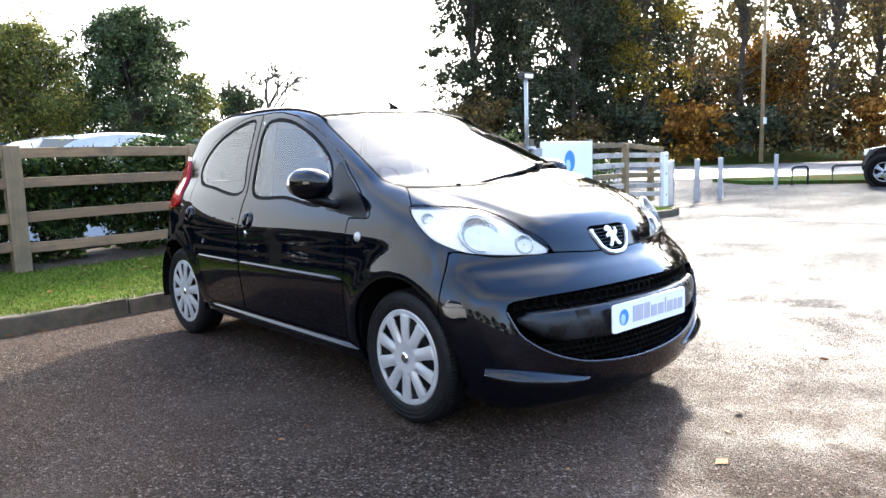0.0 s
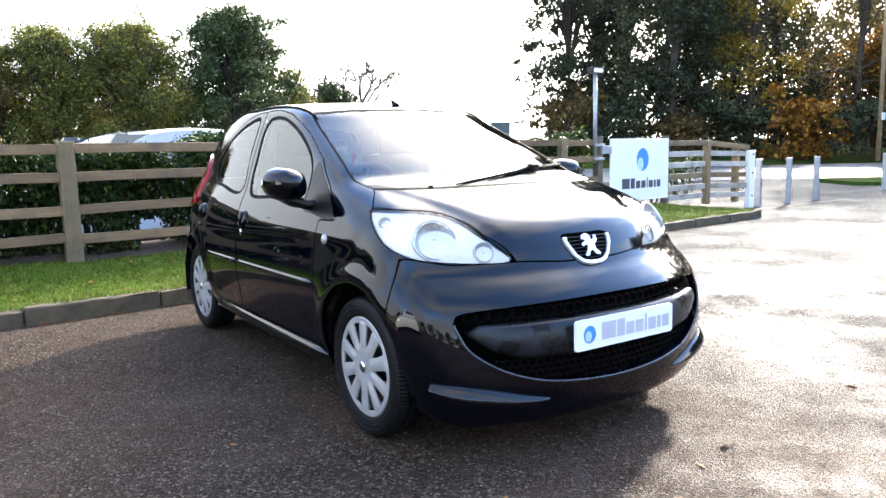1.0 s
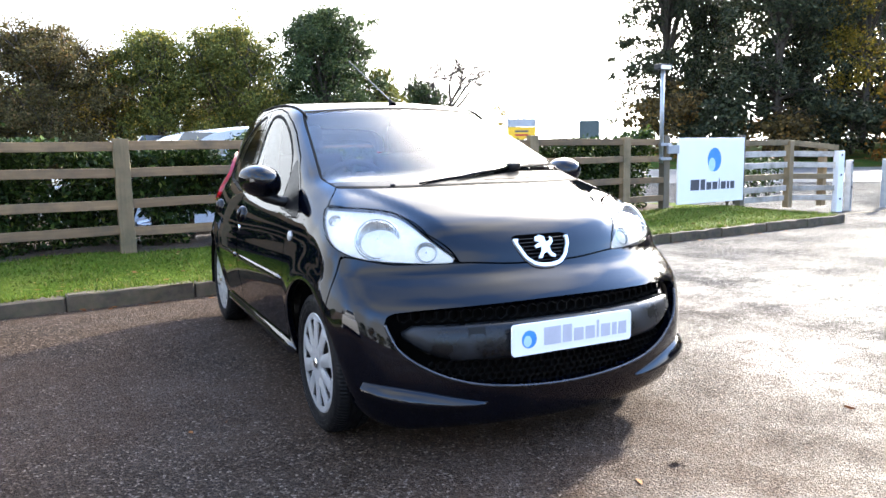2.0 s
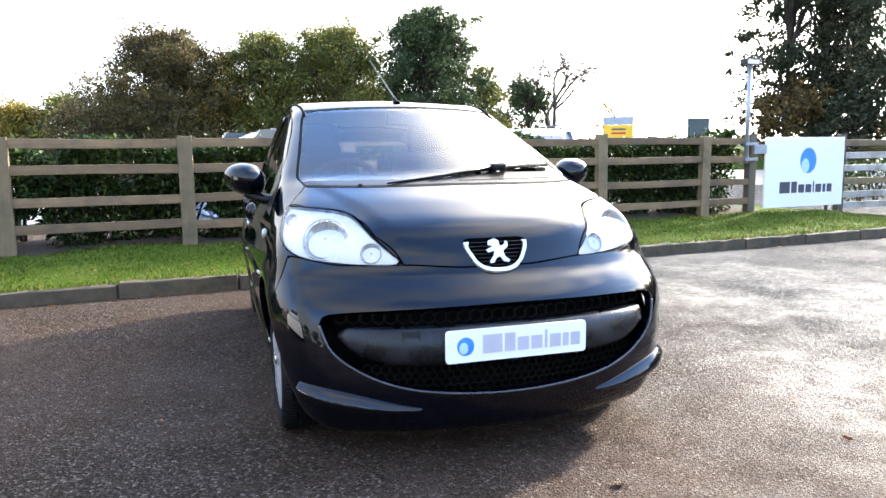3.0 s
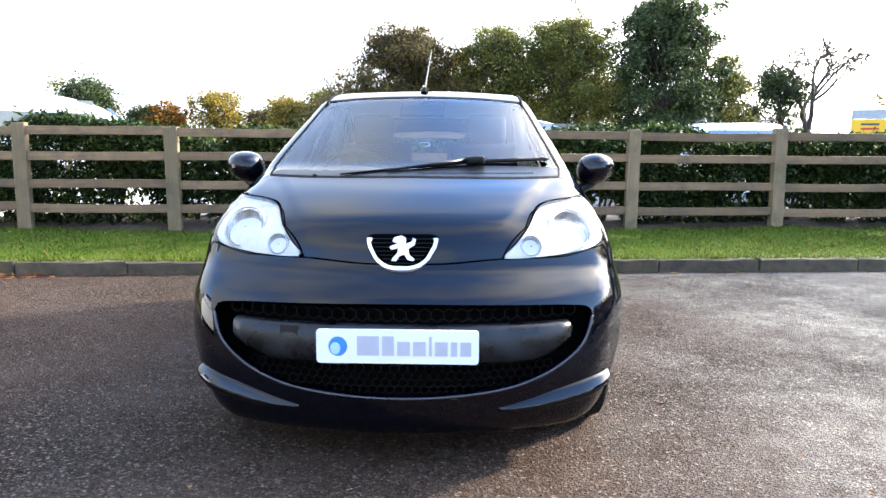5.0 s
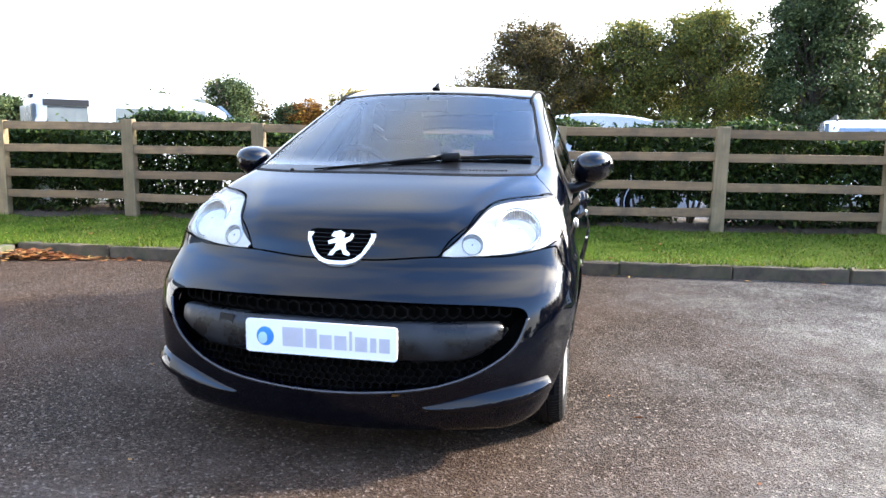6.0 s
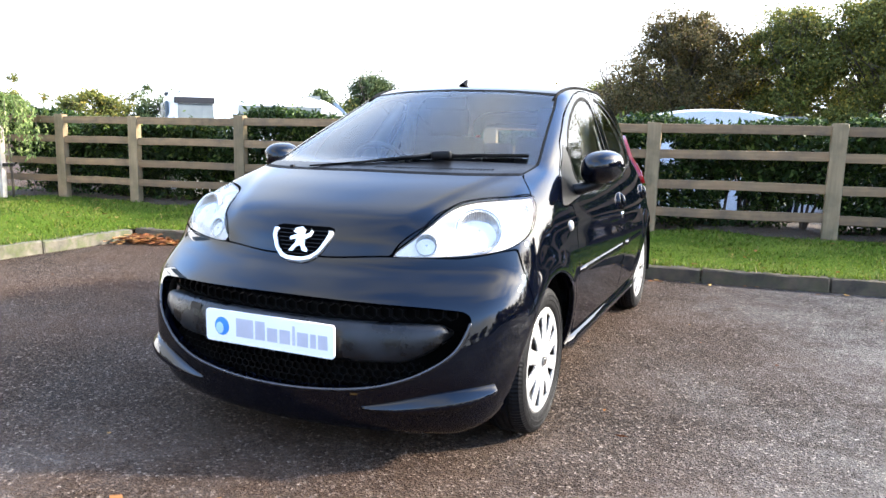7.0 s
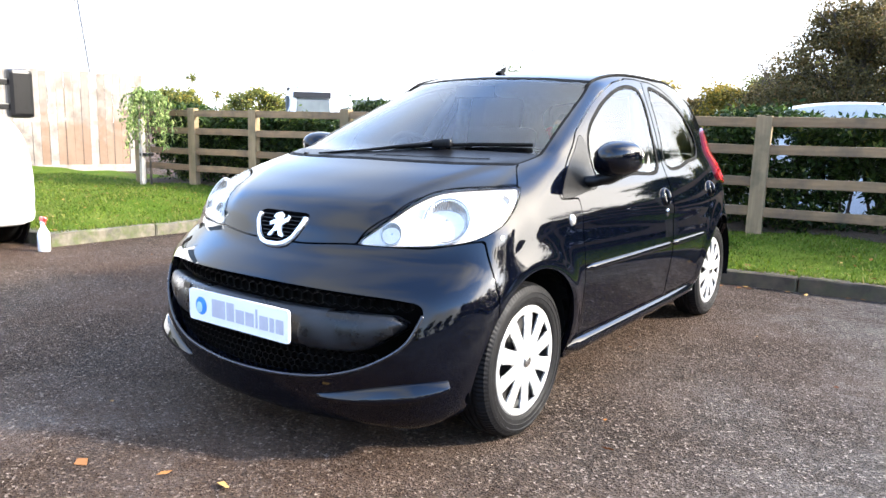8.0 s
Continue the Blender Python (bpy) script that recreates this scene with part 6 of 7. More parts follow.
# ---- beside the far lawn: van, board fence, sapling, spray bottle ----
BIG_VAN = [(0.0, 0.32), (-0.003, 0.50), (0.004, 0.74), (0.03, 0.98), (0.08, 1.12), (0.15, 1.22), (0.2, 1.3), (0.5, 1.35), (0.99, 1.35), (1.0, 0.8), (1.0, 0.5), (0.97, 0.22), (0.5, 0.20), (0.02, 0.19)]
BIG_VAN_CABIN = [(0.12, 1.15), (0.18, 1.55), (0.25, 2.0), (0.32, 2.3), (0.45, 2.4), (0.96, 2.4), (0.995, 2.2), (0.99, 1.2), (0.5, 1.1)]
van = vehicle("white_van", "large white van with black door mirrors beside the kerb", 5.2, 1.98, BIG_VAN, BIG_VAN_CABIN, WHITE_CAR, pose(-7.08, -0.16, 0.0, 0, 0, 180), wheels=(0.105, 0.78), wheel_r=0.34, pillars=(0.34,), category="van")
for s in (1,):
    bm = bmesh.new()
    box(bm, -1.92, -1.80, -1.34, -1.12, 1.10, 1.54, bevel=0.04)
    mirror = part("door_mirror", bm, BLACK_PLASTIC, van, "black van door mirror on two arms")
    for z in (1.20, 1.42):
        bm = bmesh.new()
        box(bm, -1.89, -1.83, -1.16, -0.80, z - 0.028, z + 0.028, bevel=0.008)
        part("mirror_arm", bm, BLACK_PLASTIC, mirror)

BOARD = timber("bleached_board", (0.145, 0.125, 0.105), (0.28, 0.25, 0.22))
STAINED = timber("rust_stained_board", (0.14, 0.11, 0.088), (0.26, 0.22, 0.185), stain=0.7)


def board_fence():
    fence = thing("board_fence", "tall pale close-boarded fence with brown stains", "fence")
    a, b = Vector((-12.3, 6.6, 0)), Vector((-14.6, -1.2, 0))
    way = (b - a)
    turn = math.atan2(way.y, way.x)
    rnd = random.Random(9)
    n = int(way.length / 0.148)
    for k in range(n):
        h = 1.83 + rnd.uniform(-0.02, 0.02)
        bm = bmesh.new()
        box(bm, 0.0, h, -0.071, 0.071, -0.009, 0.009, bevel=0.003)
        ob = part("board", bm, STAINED if k < 13 and k % 5 != 1 else BOARD, fence)
        p = a + way.normalized() * (0.148 * k)
        ob.matrix_basis = Matrix.Translation((p.x, p.y, 0.22)) @ Matrix.Rotation(turn + radians(90) + rnd.uniform(-0.02, 0.02), 4, "Z") @ Matrix.Rotation(radians(-90), 4, "Y")
        ob.matrix_basis = ob.matrix_basis @ Matrix.Translation((0, 0, -0.012 * (k % 2)))
    bm = bmesh.new()
    box(bm, 0, way.length, -0.05, 0.05, -0.07, 0.07, Matrix.Translation((a.x, a.y, 0.15)) @ Matrix.Rotation(turn, 4, "Z"))
    part("gravel_board", bm, BOARD, fence)


board_fence()

def sapling():
    rng = np.random.default_rng(77)
    z0 = float(lawn_height(np.array(-7.5), np.array(3.4)))
    t = thing("sapling", "young weeping tree with pale green leaves tied to a stake", "tree", at=Matrix.Translation((-7.24, 3.62, z0 - 0.02)))
    bm = bmesh.new()
    tube(bm, [(0.03, 0, 0), (0.0, 0.01, 0.5), (-0.02, 0, 1.0), (0.0, 0, 1.22)], [0.018, 0.015, 0.013, 0.01], 7)
    part("trunk", bm, BARK, t, smooth=True)
    bm = bmesh.new()
    pts = []
    for k in range(46):
        a = rng.uniform(0, 2 * math.pi)
        r, drop = rng.uniform(0.12, 0.46), rng.uniform(0.2, 0.95)
        top = Vector((0, 0, 1.2 + rng.uniform(-0.1, 0.06)))
        path = [top + Vector((math.cos(a) * r * s, math.sin(a) * r * s, 0.10 * math.sin(s * 2.2) - drop * max(0, s - 0.55) ** 1.3 * 1.6)) for s in np.linspace(0, 1.0, 7)]
        path += [path[-1] + Vector((0.02 * math.cos(a), 0.02 * math.sin(a), -0.12 * j)) for j in (1, 2)]
        path = [Vector((q.x, q.y, max(q.z, 0.3))) for q in path]
        tube(bm, path, [0.005, 0.004, 0.004, 0.003, 0.003, 0.002, 0.002, 0.002, 0.0015], 4, cap=False)
        for q0, q1 in zip(path[1:], path[2:]):
            for _ in range(9):
                w = rng.uniform(0, 1)
                pts.append(np.array(q0 * (1 - w) + q1 * w) + rng.normal(0, 0.012, 3))
    part("twigwork", bm, BARK, t)["kind"] = "stuff"
    ob = new("crown", sheet_mesh("crown", leaves_at(np.array(pts), 0.055, rng, 0.9, 0.38), None, leaf_material("willow_leaf", [(0.0, (0.07, 0.12, 0.03)), (0.6, (0.17, 0.24, 0.07)), (1.0, (0.32, 0.36, 0.15))], 0.5, 0.4)))
    ob.parent = t
    bm = bmesh.new()
    box(bm, 0, 0.95, -0.03, 0.03, -0.03, 0.03, bevel=0.005)
    st = solo("stake", bm, PALE_WOOD, "pale round timber stake beside the sapling", "stake")
    st.matrix_basis = stand(-7.32, 3.56, z0 - 0.05, 0.02)
    bm = bmesh.new()
    box(bm, -0.06, 0.10, -0.045, 0.045, -0.02, 0.02, bevel=0.006)
    tie = solo("tree_tie", bm, BLACK_PLASTIC, "black rubber tie round stake and sapling", "tie")
    tie.matrix_basis = Matrix.Translation((-7.29, 3.59, z0 + 0.42)) @ Matrix.Rotation(0.6, 4, "Z")


sapling()
bottle = thing("spray_bottle", "white spray bottle with a red trigger head", "bottle", at=Matrix.Translation((-4.27, 0.76, 0)))
bm = bmesh.new()
spin(bm, [(0.0, 0.0), (0.044, 0.0), (0.048, 0.006), (0.048, 0.13), (0.044, 0.16), (0.028, 0.19), (0.018, 0.215), (0.016, 0.235), (0.0, 0.235)], 22)
part("body", bm, WHITE_PAINT, bottle, smooth=True)
RED_PLASTIC = plain("red_plastic", (0.55, 0.03, 0.02), 0.35)
bm = bmesh.new()
spin(bm, [(0.0, 0.255), (0.02, 0.255), (0.021, 0.232), (0.0, 0.230)], 16)
part("collar", bm, WHITE_PAINT, bottle)
bm = bmesh.new()
box(bm, -0.035, 0.05, -0.014, 0.014, 0.255, 0.292, bevel=0.008)
box(bm, 0.035, 0.062, -0.010, 0.010, 0.268, 0.286, bevel=0.004)
head = part("trigger_head", bm, RED_PLASTIC, bottle, "red trigger head")
bm = bmesh.new()
tube(bm, [(0.03, 0, 0.262), (0.042, 0, 0.24), (0.040, 0, 0.215)], [0.008, 0.006, 0.004], 6)
part("trigger", bm, RED_PLASTIC, head)
mast = thing("mast", "thin leaning steel mast far behind the fence", "mast", at=Matrix.Translation((-42.8, 21.4, 0)))
MAST_GREY = plain("mast_grey", (0.10, 0.10, 0.105), 0.5)
bm = bmesh.new()
tube(bm, [(1.6, 0, 3.0), (0.35, 0, 8.4)], 0.10, 6)
part("leaning_pole", bm, MAST_GREY, mast)
bm = bmesh.new()
tube(bm, [(0.2, 0, 3.0), (0.0, 0, 8.4)], 0.04, 5)
part("stay_wire", bm, MAST_GREY, mast)
bm = bmesh.new()
box(bm, -0.5, 0.5, -0.15, 0.15, 8.35, 8.55)
part("head_bar", bm, MAST_GREY, mast)
bm = bmesh.new()
box(bm, -0.6, 2.2, -0.3, 0.3, 0, 3.02)
part("plinth", bm, BOARD, mast)
notice = thing("yellow_notice", "yellow and grey notice board on two posts", "sign", at=Matrix.Translation((10.3, 15.8, -0.17)) @ Matrix.Rotation(radians(-20), 4, "Z"))
YELLOW = plain("yellow_board", (0.80, 0.46, 0.02), 0.5, vary=0.06)
bm = bmesh.new()
box(bm, -0.42, 0.42, -0.02, 0.02, 1.62, 1.98, bevel=0.004)
part("yellow_panel", bm, YELLOW, notice)
bm = bmesh.new()
box(bm, -0.42, 0.42, -0.02, 0.02, 1.99, 2.22, bevel=0.004)
part("grey_panel", bm, GALV, notice)
for z in (1.75, 1.86):
    bm = bmesh.new()
    box(bm, -0.2, 0.2, -0.025, -0.0205, z - 0.025, z + 0.025)
    part("print_bar", bm, PRINT_DARK if z > 1.8 else RED_PLASTIC, notice)
for u in (-0.38, 0.38):
    bm = bmesh.new()
    tube(bm, [(u, 0.03, 0), (u, 0.03, 2.2)], 0.03, 8)
    part("post", bm, GALV, notice)
cabinet = solo("green_board", box(bmesh.new(), -0.45, 0.45, -0.08, 0.08, 0.0, 2.45, bevel=0.01), plain("dull_green", (0.055, 0.075, 0.07), 0.6), "dull green board standing beyond the hedge", "board")
cabinet.matrix_basis = pose(19.6, 24.6, 0, 0, 0, -30)

# ---- trees ----
def crown_mesh(centres, sizes, per, leaf, rng, material, squash=0.75):
    """Leaves in clumps round many small centres."""
    pts = []
    for c, s in zip(centres, sizes):
        d = rng.normal(0, 1, (per, 3))
        d /= np.maximum(np.linalg.norm(d, axis=1), 1e-6)[:, None]
        r = s * np.minimum(np.abs(rng.normal(0.62, 0.36, per)), 1.7)[:, None]
        q = np.array(c) + d * r * np.array((1, 1, squash))
        pts.append(q)
    return sheet_mesh("crown", leaves_at(np.concatenate(pts), leaf, rng, 0.3, 0.62), None, material)


def tree(x, y, height, spread, material, seed, label, base=0.0, trunk=0.16, low=0.25, clumps=90, per=55, leaf=0.22, clump=0.65, bare=False, lean=0.0, shape="round", group=""):
    rng = np.random.default_rng(seed)
    t = thing("tree", label, "tree", group=group, at=Matrix.Translation((x, y, base - 0.1)))
    bm = bmesh.new()
    top = height * (0.92 if shape == "cone" else 0.72)
    spine = [Vector((lean * h + rng.normal(0, 0.05) * h / 3, rng.normal(0, 0.05) * h / 3, h)) for h in np.linspace(0, top, 7)]
    tube(bm, spine, list(np.linspace(trunk, trunk * 0.25, 7)), 8, cap=False)
    part("trunk", bm, BARK, t, smooth=True)
    bm = bmesh.new()
    tips = []
    limbs = int(clumps * 0.34)
    for k in range(limbs):
        f = rng.uniform(low, 1.0)
        start = spine[min(6, int(f * 6))].lerp(spine[min(6, int(f * 6) + 1)], f * 6 % 1)
        a = rng.uniform(0, 2 * math.pi)
        v = (f - low) / (1 - low)
        if shape == "cone":
            reach = spread * (1.05 - v) * rng.uniform(0.5, 1.0)
            rise = 0.1 * reach
        else:
            reach = spread * (math.sqrt(max(0.05, 1 - (2 * v - 0.85) ** 2 / 1.9)) if shape == "round" else 0.8) * rng.uniform(0.35, 1.0)
            rise = (height - start.z) * rng.uniform(0.25, 0.95) if v > 0.35 else reach * rng.uniform(-0.05, 0.5)
        end = start + Vector((math.cos(a) * reach, math.sin(a) * reach, rise))
        mid = start.lerp(end, 0.5) + Vector((rng.normal(0, 0.08), rng.normal(0, 0.08), 0.12)) * reach
        tube(bm, [start, mid, end], [trunk * 0.32, trunk * 0.18, trunk * 0.05], 5, cap=False)
        tips += [end, mid.lerp(end, rng.uniform(0.2, 0.8)), mid]
        for _ in range(5 if bare else 2):
            b = mid.lerp(end, rng.uniform(0, 1))
            e = b + Vector(rng.normal(0, 1, 3)) * reach * 0.28 + Vector((0, 0, 0.12 * reach))
            tube(bm, [b, b.lerp(e, 0.5) + Vector(rng.normal(0, 0.04, 3)) * reach, e], [trunk * 0.12, trunk * 0.07, trunk * 0.02], 4, cap=False)
            tips.append(e)
            if bare:
                for _ in range(4):
                    g = b.lerp(e, rng.uniform(0.3, 1))
                    tube(bm, [g, g + Vector(rng.normal(0, 1, 3)) * reach * 0.13 + Vector((0, 0, 0.05 * reach))], [trunk * 0.04, trunk * 0.012], 3, cap=False)
    part("branchwork", bm, BARK, t, smooth=True)["kind"] = "stuff"
    if per:
        ids = rng.permutation(len(tips))[:clumps // 3]
        centres = [tuple(tips[i]) for i in ids]
        gap_a, gap_b = rng.uniform(0, 6, 2)
        while len(centres) < clumps:
            v = rng.uniform(0, 1) ** 0.85
            wide = (1.02 - v) if shape == "cone" else math.sqrt(max(0.03, 1 - (1.61 * v - 0.62) ** 2))
            a, r = rng.uniform(0, 2 * math.pi), spread * wide * math.sqrt(rng.uniform(0.08, 1.0))
            r *= 1 + 0.22 * math.sin(3 * a + gap_a) * math.sin(7 * v + gap_b)
            c = (lean * height * v + r * math.cos(a), r * math.sin(a), height * (low + (0.97 - low) * v) + rng.normal(0, 0.1))
            if math.sin(4.3 * c[0] / spread + gap_a) * math.sin(3.1 * c[2] / spread + gap_b) < 0.8:
                centres.append(c)
        ob = new("crown", crown_mesh(centres, rng.uniform(0.5, 1.25, len(centres)) * clump, per, leaf, rng, material))
        ob.parent = t
        ob["kind"] = "stuff"
    return t


def bare_tree(x, y, height, seed, label, trunk=0.20):
    """A leafless tree: limbs that fork again and again, down to fine twigs."""
    rng = np.random.default_rng(seed)
    t = thing("tree", label, "tree", at=Matrix.Translation((x, y, -0.1)))
    wood, twigs = bmesh.new(), bmesh.new()
    ends = []

    def grow(start, way, length, radius, level):
        mid = start + way * length * 0.5 + Vector(rng.normal(0, 0.07, 3)) * length
        end = start + way * length + Vector(rng.normal(0, 0.10, 3)) * length
        tube(wood if level < 3 else twigs, [start, mid, end], [radius, radius * 0.82, radius * 0.62], 7 if level < 2 else 5 if level < 4 else 3, cap=False)
        if level == 6:
            ends.append(end)
            return
        for k in range(3):
            side = Vector(rng.normal(0, 1, 3)) if level else Vector((math.cos(2.1 * k + 0.4), math.sin(2.1 * k + 0.4), 0.1))
            side = (side - way * side.dot(way)).normalized()
            turn = (way * 0.8 + side * rng.uniform(0.4, 0.85) + Vector((0, 0, 0.28 if level < 3 else 0.0))).normalized()
            grow(mid.lerp(end, 1.0 if k == 0 else rng.uniform(0.3, 1.0)), turn, length * rng.uniform(0.55, 0.78), max(0.019, radius * rng.uniform(0.5, 0.66)), level + 1)

    grow(Vector((0, 0, 0)), Vector((0.05, 0, 1)).normalized(), height * 0.34, trunk, 0)
    part("trunk", wood, BARK, t, smooth=True)
    part("twigwork", twigs, BARK, t)["kind"] = "stuff"
    ob = new("crown", sheet_mesh("crown", leaves_at(np.array([tuple(e) for e in ends[::3]]), 0.10, rng, 0.3, 0.6), None, BROWN))
    ob.parent = t
    ob["kind"] = "stuff"


def foliage(name, dark, mid, light, odd, glow=0.36):
    return leaf_material(name, [(0.0, dark), (0.5, mid), (0.88, light), (1.0, odd)], 0.5, glow)


DEEP = foliage("deep_green_leaf", (0.023, 0.037, 0.015), (0.048, 0.071, 0.028), (0.088, 0.120, 0.044), (0.15, 0.17, 0.065), 0.26)
WOOD_DARK = foliage("ivy_dark_leaf", (0.017, 0.022, 0.013), (0.034, 0.043, 0.023), (0.064, 0.074, 0.036), (0.11, 0.10, 0.05), 0.18)
WOOD_BROWN = foliage("thin_autumn_leaf", (0.040, 0.030, 0.014), (0.095, 0.068, 0.026), (0.17, 0.115, 0.034), (0.30, 0.16, 0.045), 0.30)
OLIVE = foliage("olive_leaf", (0.052, 0.062, 0.018), (0.110, 0.122, 0.030), (0.185, 0.190, 0.044), (0.36, 0.26, 0.05))
GOLD = foliage("gold_leaf", (0.078, 0.072, 0.016), (0.182, 0.150, 0.026), (0.312, 0.221, 0.036), (0.442, 0.260, 0.039))
RUSTY = foliage("rusty_leaf", (0.085, 0.036, 0.010), (0.20, 0.085, 0.015), (0.34, 0.165, 0.024), (0.46, 0.28, 0.04))
BROWN = foliage("brown_green_leaf", (0.036, 0.032, 0.013), (0.088, 0.072, 0.027), (0.136, 0.112, 0.042), (0.21, 0.125, 0.055))

# the row beyond the parking lot
tree(8.9, 30.0, 7.7, 2.3, DEEP, 101, "tall dark evergreen broadleaf tree with dense crown", clumps=300, per=168, leaf=0.136, clump=0.62, low=0.08)
tree(4.9, 31.2, 6.8, 2.7, OLIVE, 102, "olive green tree with thinning leaves", clumps=330, per=150, leaf=0.12, clump=0.66, low=0.04)
tree(1.9, 31.8, 6.6, 2.0, OLIVE, 103, "slender olive tree turning yellow", clumps=240, per=130, leaf=0.12, clump=0.6, low=0.05)
tree(0.2, 33.0, 6.0, 2.0, GOLD, 104, "yellowing tree among the greens", clumps=90, per=105, leaf=0.136, clump=0.6, low=0.05)
tree(-2.6, 31.6, 6.5, 3.0, BROWN, 105, "brown-green tree thickly clad in ivy", clumps=330, per=170, leaf=0.115, clump=0.62, low=0.08)
tree(-5.2, 33.6, 5.0, 2.0, BROWN, 106, "thin brown tree with open twigs", clumps=60, per=46, leaf=0.122, clump=0.6, low=0.15, bare=True)
tree(11.6, 31.0, 5.2, 1.8, OLIVE, 107, "small green tree below a taller one", clumps=80, per=115, leaf=0.136, clump=0.55, low=0.05)
tree(12.2, 35.0, 3.6, 1.6, GOLD, 108, "low golden shrub tree", clumps=60, per=105, leaf=0.136, clump=0.5, low=0.02)
bare_tree(16.9, 33.0, 7.2, 14, "bare forked tree with crooked limbs and fine twigs")
tree(15.7, 34.0, 5.0, 1.6, DEEP, 110, "small dark tree beside a bare one", clumps=110, per=94, leaf=0.136, clump=0.5, low=0.1)
tree(21.6, 34.5, 4.3, 2.0, GOLD, 111, "sparse low autumn tree", clumps=50, per=29, leaf=0.122, clump=0.5, low=0.1, bare=True)
for k, (x, h, m) in enumerate(((-6.5, 3.6, BROWN), (-3.6, 4.4, OLIVE), (-0.6, 4.6, GOLD), (2.6, 4.8, OLIVE), (5.6, 5.0, BROWN), (8.4, 5.2, DEEP), (11.4, 4.2, OLIVE), (14.2, 3.4, BROWN))):
    tree(x, 36.0 + 0.5 * (k % 2), h, 2.3, m, 150 + k, "dense lower tree filling the row behind", clumps=110, per=130, leaf=0.15, clump=0.7, low=0.02, group="lower trees in the row")
# low distant trees to the north and west
k = 0
for x, y, h, s, m, lab in ((-12.0, 21.0, 3.25, 1.05, DEEP, "dark round evergreen"), (-20.6, 45, 3.1, 1.0, DEEP, "distant dark small tree"), (-19.0, 45, 3.4, 1.5, RUSTY, "distant orange tree"), (-16.0, 46, 4.2, 2.1, GOLD, "distant golden tree"), (-13.2, 47, 3.1, 1.8, BROWN, "distant brown tree"),
                           (-10.2, 42, 3.5, 1.7, GOLD, "distant yellow thicket"), (-8.0, 42, 4.0, 1.8, OLIVE, "distant olive tree"), (-5.6, 43, 3.4, 1.7, OLIVE, "distant green thicket"), (-23.5, 44, 2.7, 2.0, BROWN, "distant brown thicket"), (-28, 48, 3.3, 2.6, OLIVE, "distant olive thicket"), (-32, 45, 2.9, 2.4, OLIVE, "distant olive tree line"),
                           (-36, 44, 3.3, 2.6, OLIVE, "distant green thicket"), (-40.5, 41, 3.2, 2.8, DEEP, "distant dark thicket"), (-45, 37, 3.2, 2.8, OLIVE, "distant olive thicket"), (-49, 32, 3.0, 2.8, OLIVE, "distant olive thicket"), (-53, 27, 3.0, 2.8, GOLD, "distant yellow thicket"), (-31.5, 47, 3.7, 1.0, DEEP, "distant small dark tree")):
    k += 1
    tree(x, y, h * (1.2 if x < -22 else 1.13 if y > 30 else 1.0), s * (1.25 if x < -22 else 1.1 if y > 30 else 1.0), m, 200 + k, lab + " beyond the parking lot", clumps=120 if y > 30 else 110, per=100 if y > 30 else 190, leaf=(0.22 if x < -22 else 0.17) if y > 30 else 0.09, clump=0.7 if y > 30 else 0.50, low=0.02, group="distant trees")
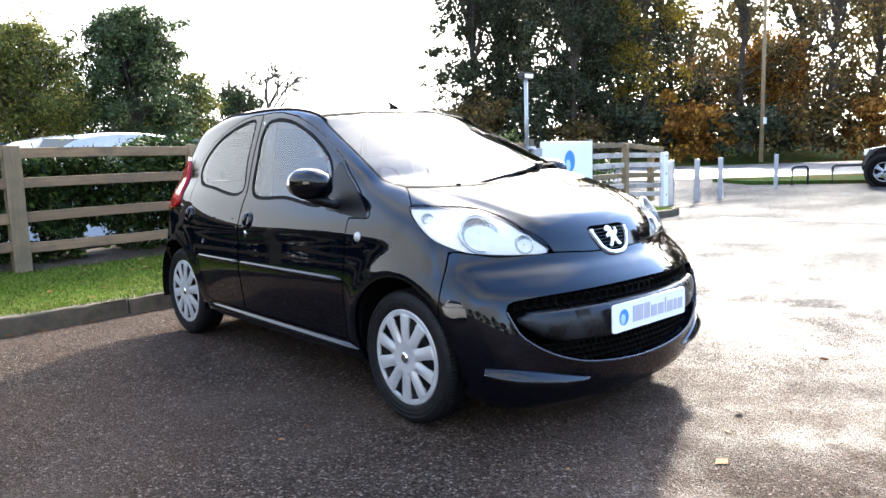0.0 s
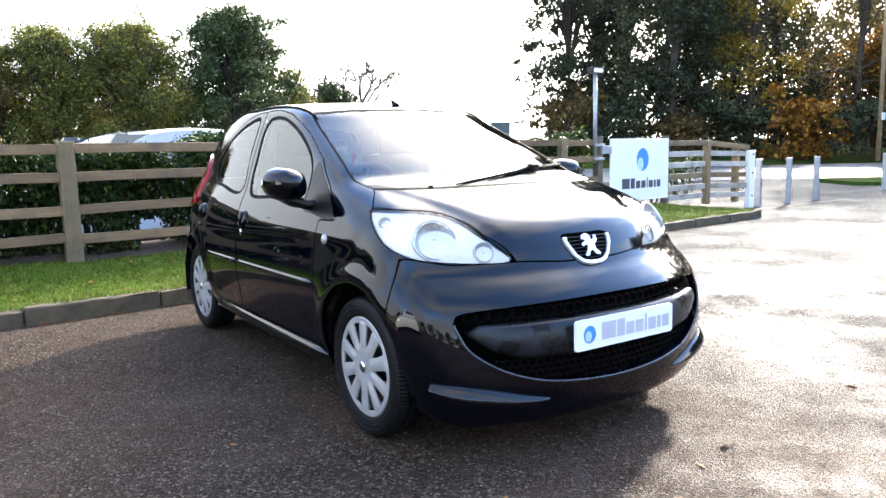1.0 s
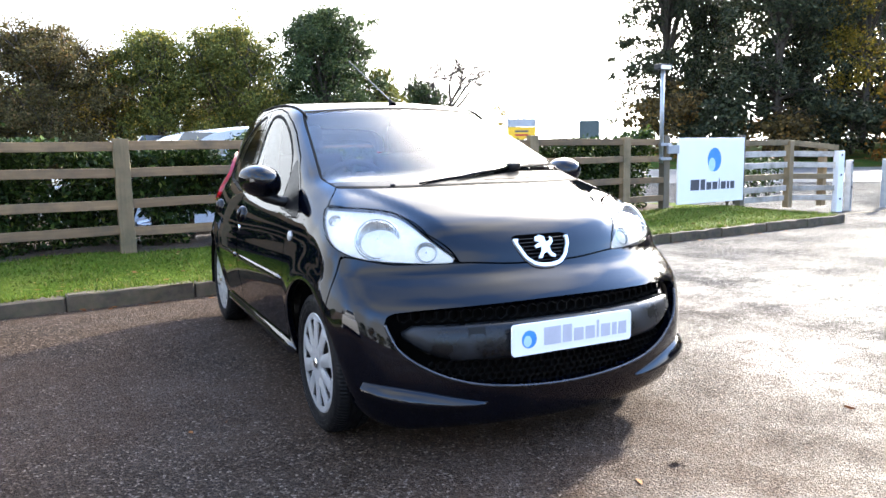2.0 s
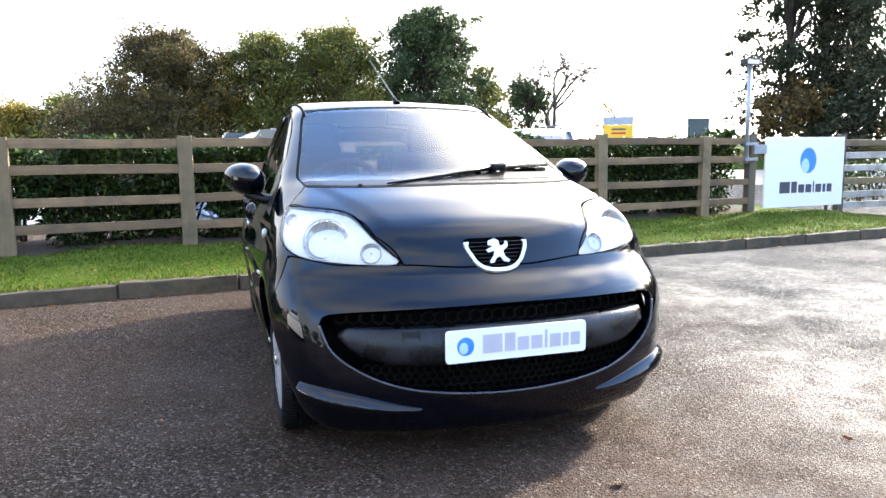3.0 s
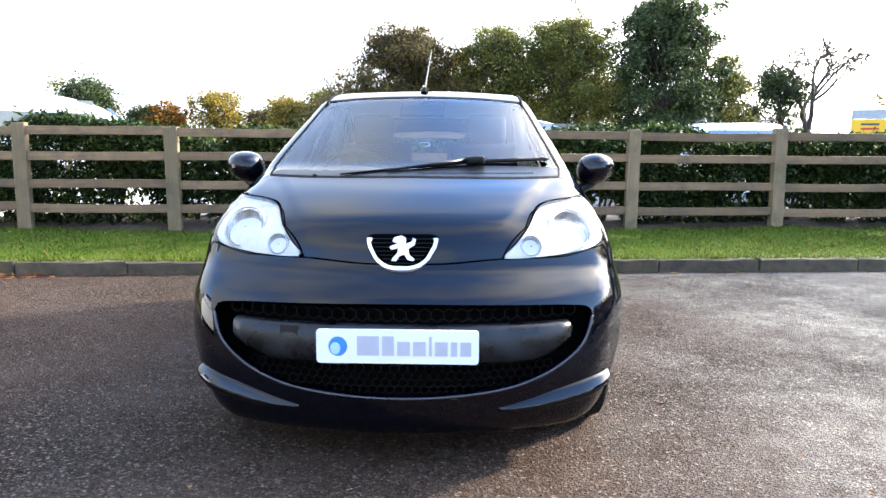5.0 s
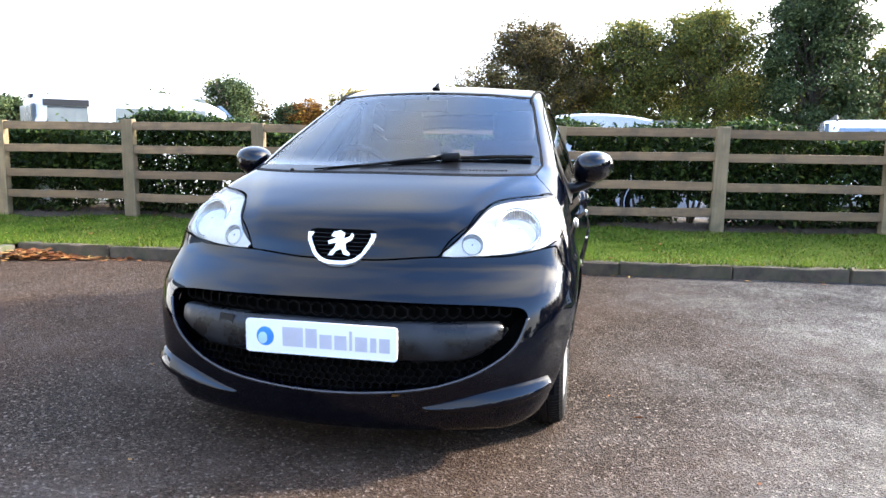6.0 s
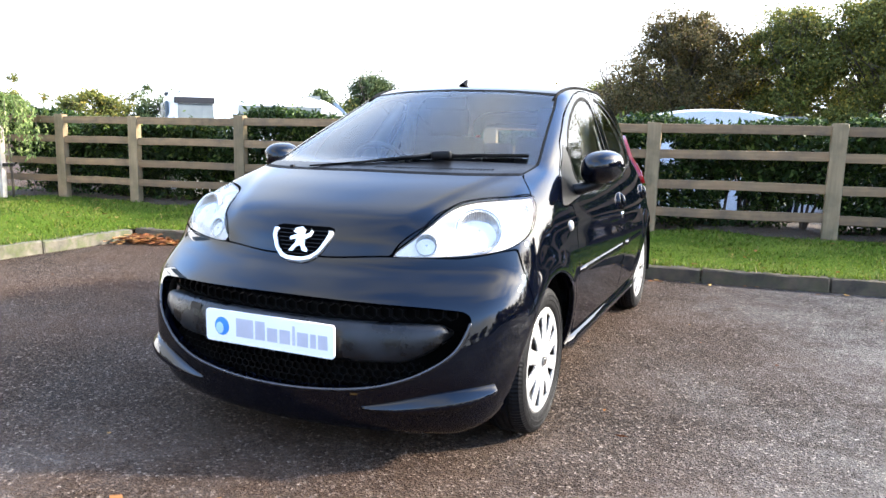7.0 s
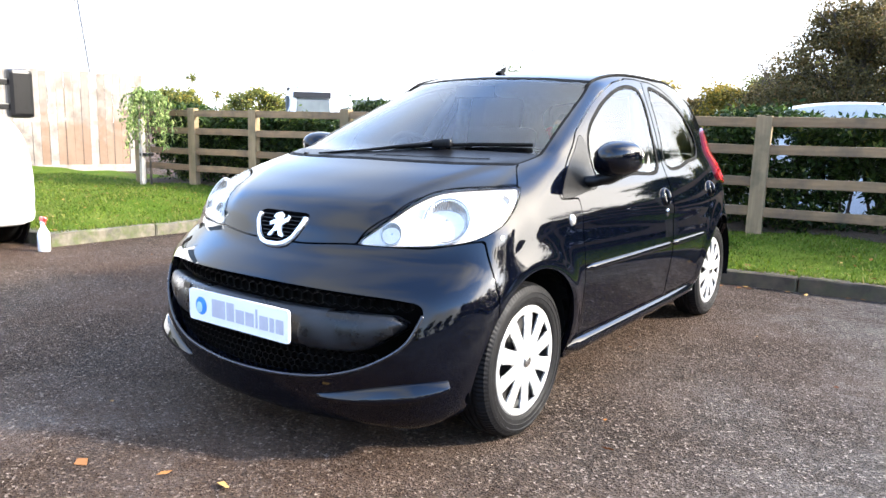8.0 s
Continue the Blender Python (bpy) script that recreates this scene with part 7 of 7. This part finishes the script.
# the wood across the road
rng_w = random.Random(8)
woods = []
for k in range(30):
    az = radians(44.2 + 62 * k / 29 + rng_w.uniform(-0.8, 0.8))
    d = (49, 55, 62)[k % 3] + rng_w.uniform(-2, 2)
    woods.append((math.sin(az) * d - 2, math.cos(az) * d - 2.5, az))
for k, (x, y, az) in enumerate(woods):
    deg = math.degrees(az)
    if deg < 55:
        m, lab, h, s, low, per, clumps = WOOD_DARK, "tall dark ivy-clad woodland tree", 17, 3.4, 0.06, 120, 265
    elif 57 < deg < 68 and k % 2 == 0:
        m, lab, h, s, low, per, clumps = RUSTY, "orange-brown beech at the edge of the wood", 7.2, 3.2, 0.02, 120, 130
    else:
        m, lab, h, s, low, per, clumps = (WOOD_BROWN, BROWN, GOLD, WOOD_DARK)[k % 4], "tall thin woodland tree with sparse leaves", 17.0, 3.3, 0.14, 85, 125
    far_side = deg > 78
    tree(x, y, h, s, m, 300 + k, lab, base=1.0, clumps=clumps, per=26 if far_side else per + 20, leaf=0.40 if far_side else 0.19, clump=1.0, low=low, trunk=0.30, group="woodland trees")
for k in range(14):
    az = radians(53 + 50 * k / 13 + rng_w.uniform(-1, 1))
    tree(math.sin(az) * 74 - 2, math.cos(az) * 74 - 2.5, 15.5, 4.2, (WOOD_BROWN, WOOD_DARK, BROWN)[k % 3], 600 + k, "dark tree deep in the wood", base=1.2, clumps=120, per=46, leaf=0.36, clump=1.3, low=0.02, trunk=0.3, group="woodland trees")
for k in range(16):
    az = radians(44 + 60 * k / 15)
    d = 47 + rng_w.uniform(-1, 1)
    m = RUSTY if k % 3 == 1 and 50 < math.degrees(az) < 75 else (WOOD_DARK if k % 2 else WOOD_BROWN)
    tree(math.sin(az) * d - 2, math.cos(az) * d - 2.5, 2.6 + rng_w.uniform(-0.5, 1.2), 2.4, m, 400 + k, "low woodland undergrowth shrub", base=0.8, clumps=46, per=60, leaf=0.28, clump=0.8, low=0.0, trunk=0.08, group="woodland shrubs")
pole = thing("telegraph_pole", "tall weathered timber telegraph pole", "pole", at=Matrix.Translation((36.2, 15.6, 0.2)))
bm = bmesh.new()
tube(bm, [(0, 0, 0), (0.05, 0, 9.0)], [0.115, 0.09], 10)
part("shaft", bm, POST_WOOD, pole, smooth=True)
bm = bmesh.new()
box(bm, -0.16, 0.16, -0.17, -0.13, 2.0, 2.35)
part("plate", bm, SIGN_WHITE, pole)
# trees behind the viewer close the place off
for k in range(16):
    az = radians(112 + 172 * k / 15)
    d = 30 + 4 * rng_w.random()
    tree(math.sin(az) * d, math.cos(az) * d, 5.0 + 2.0 * rng_w.random(), 3.2, (DEEP, OLIVE, BROWN)[k % 3], 500 + k, "tree closing off the far side of the lot", clumps=60, per=45, leaf=0.4, clump=1.0, low=0.05, group="trees round the lot")
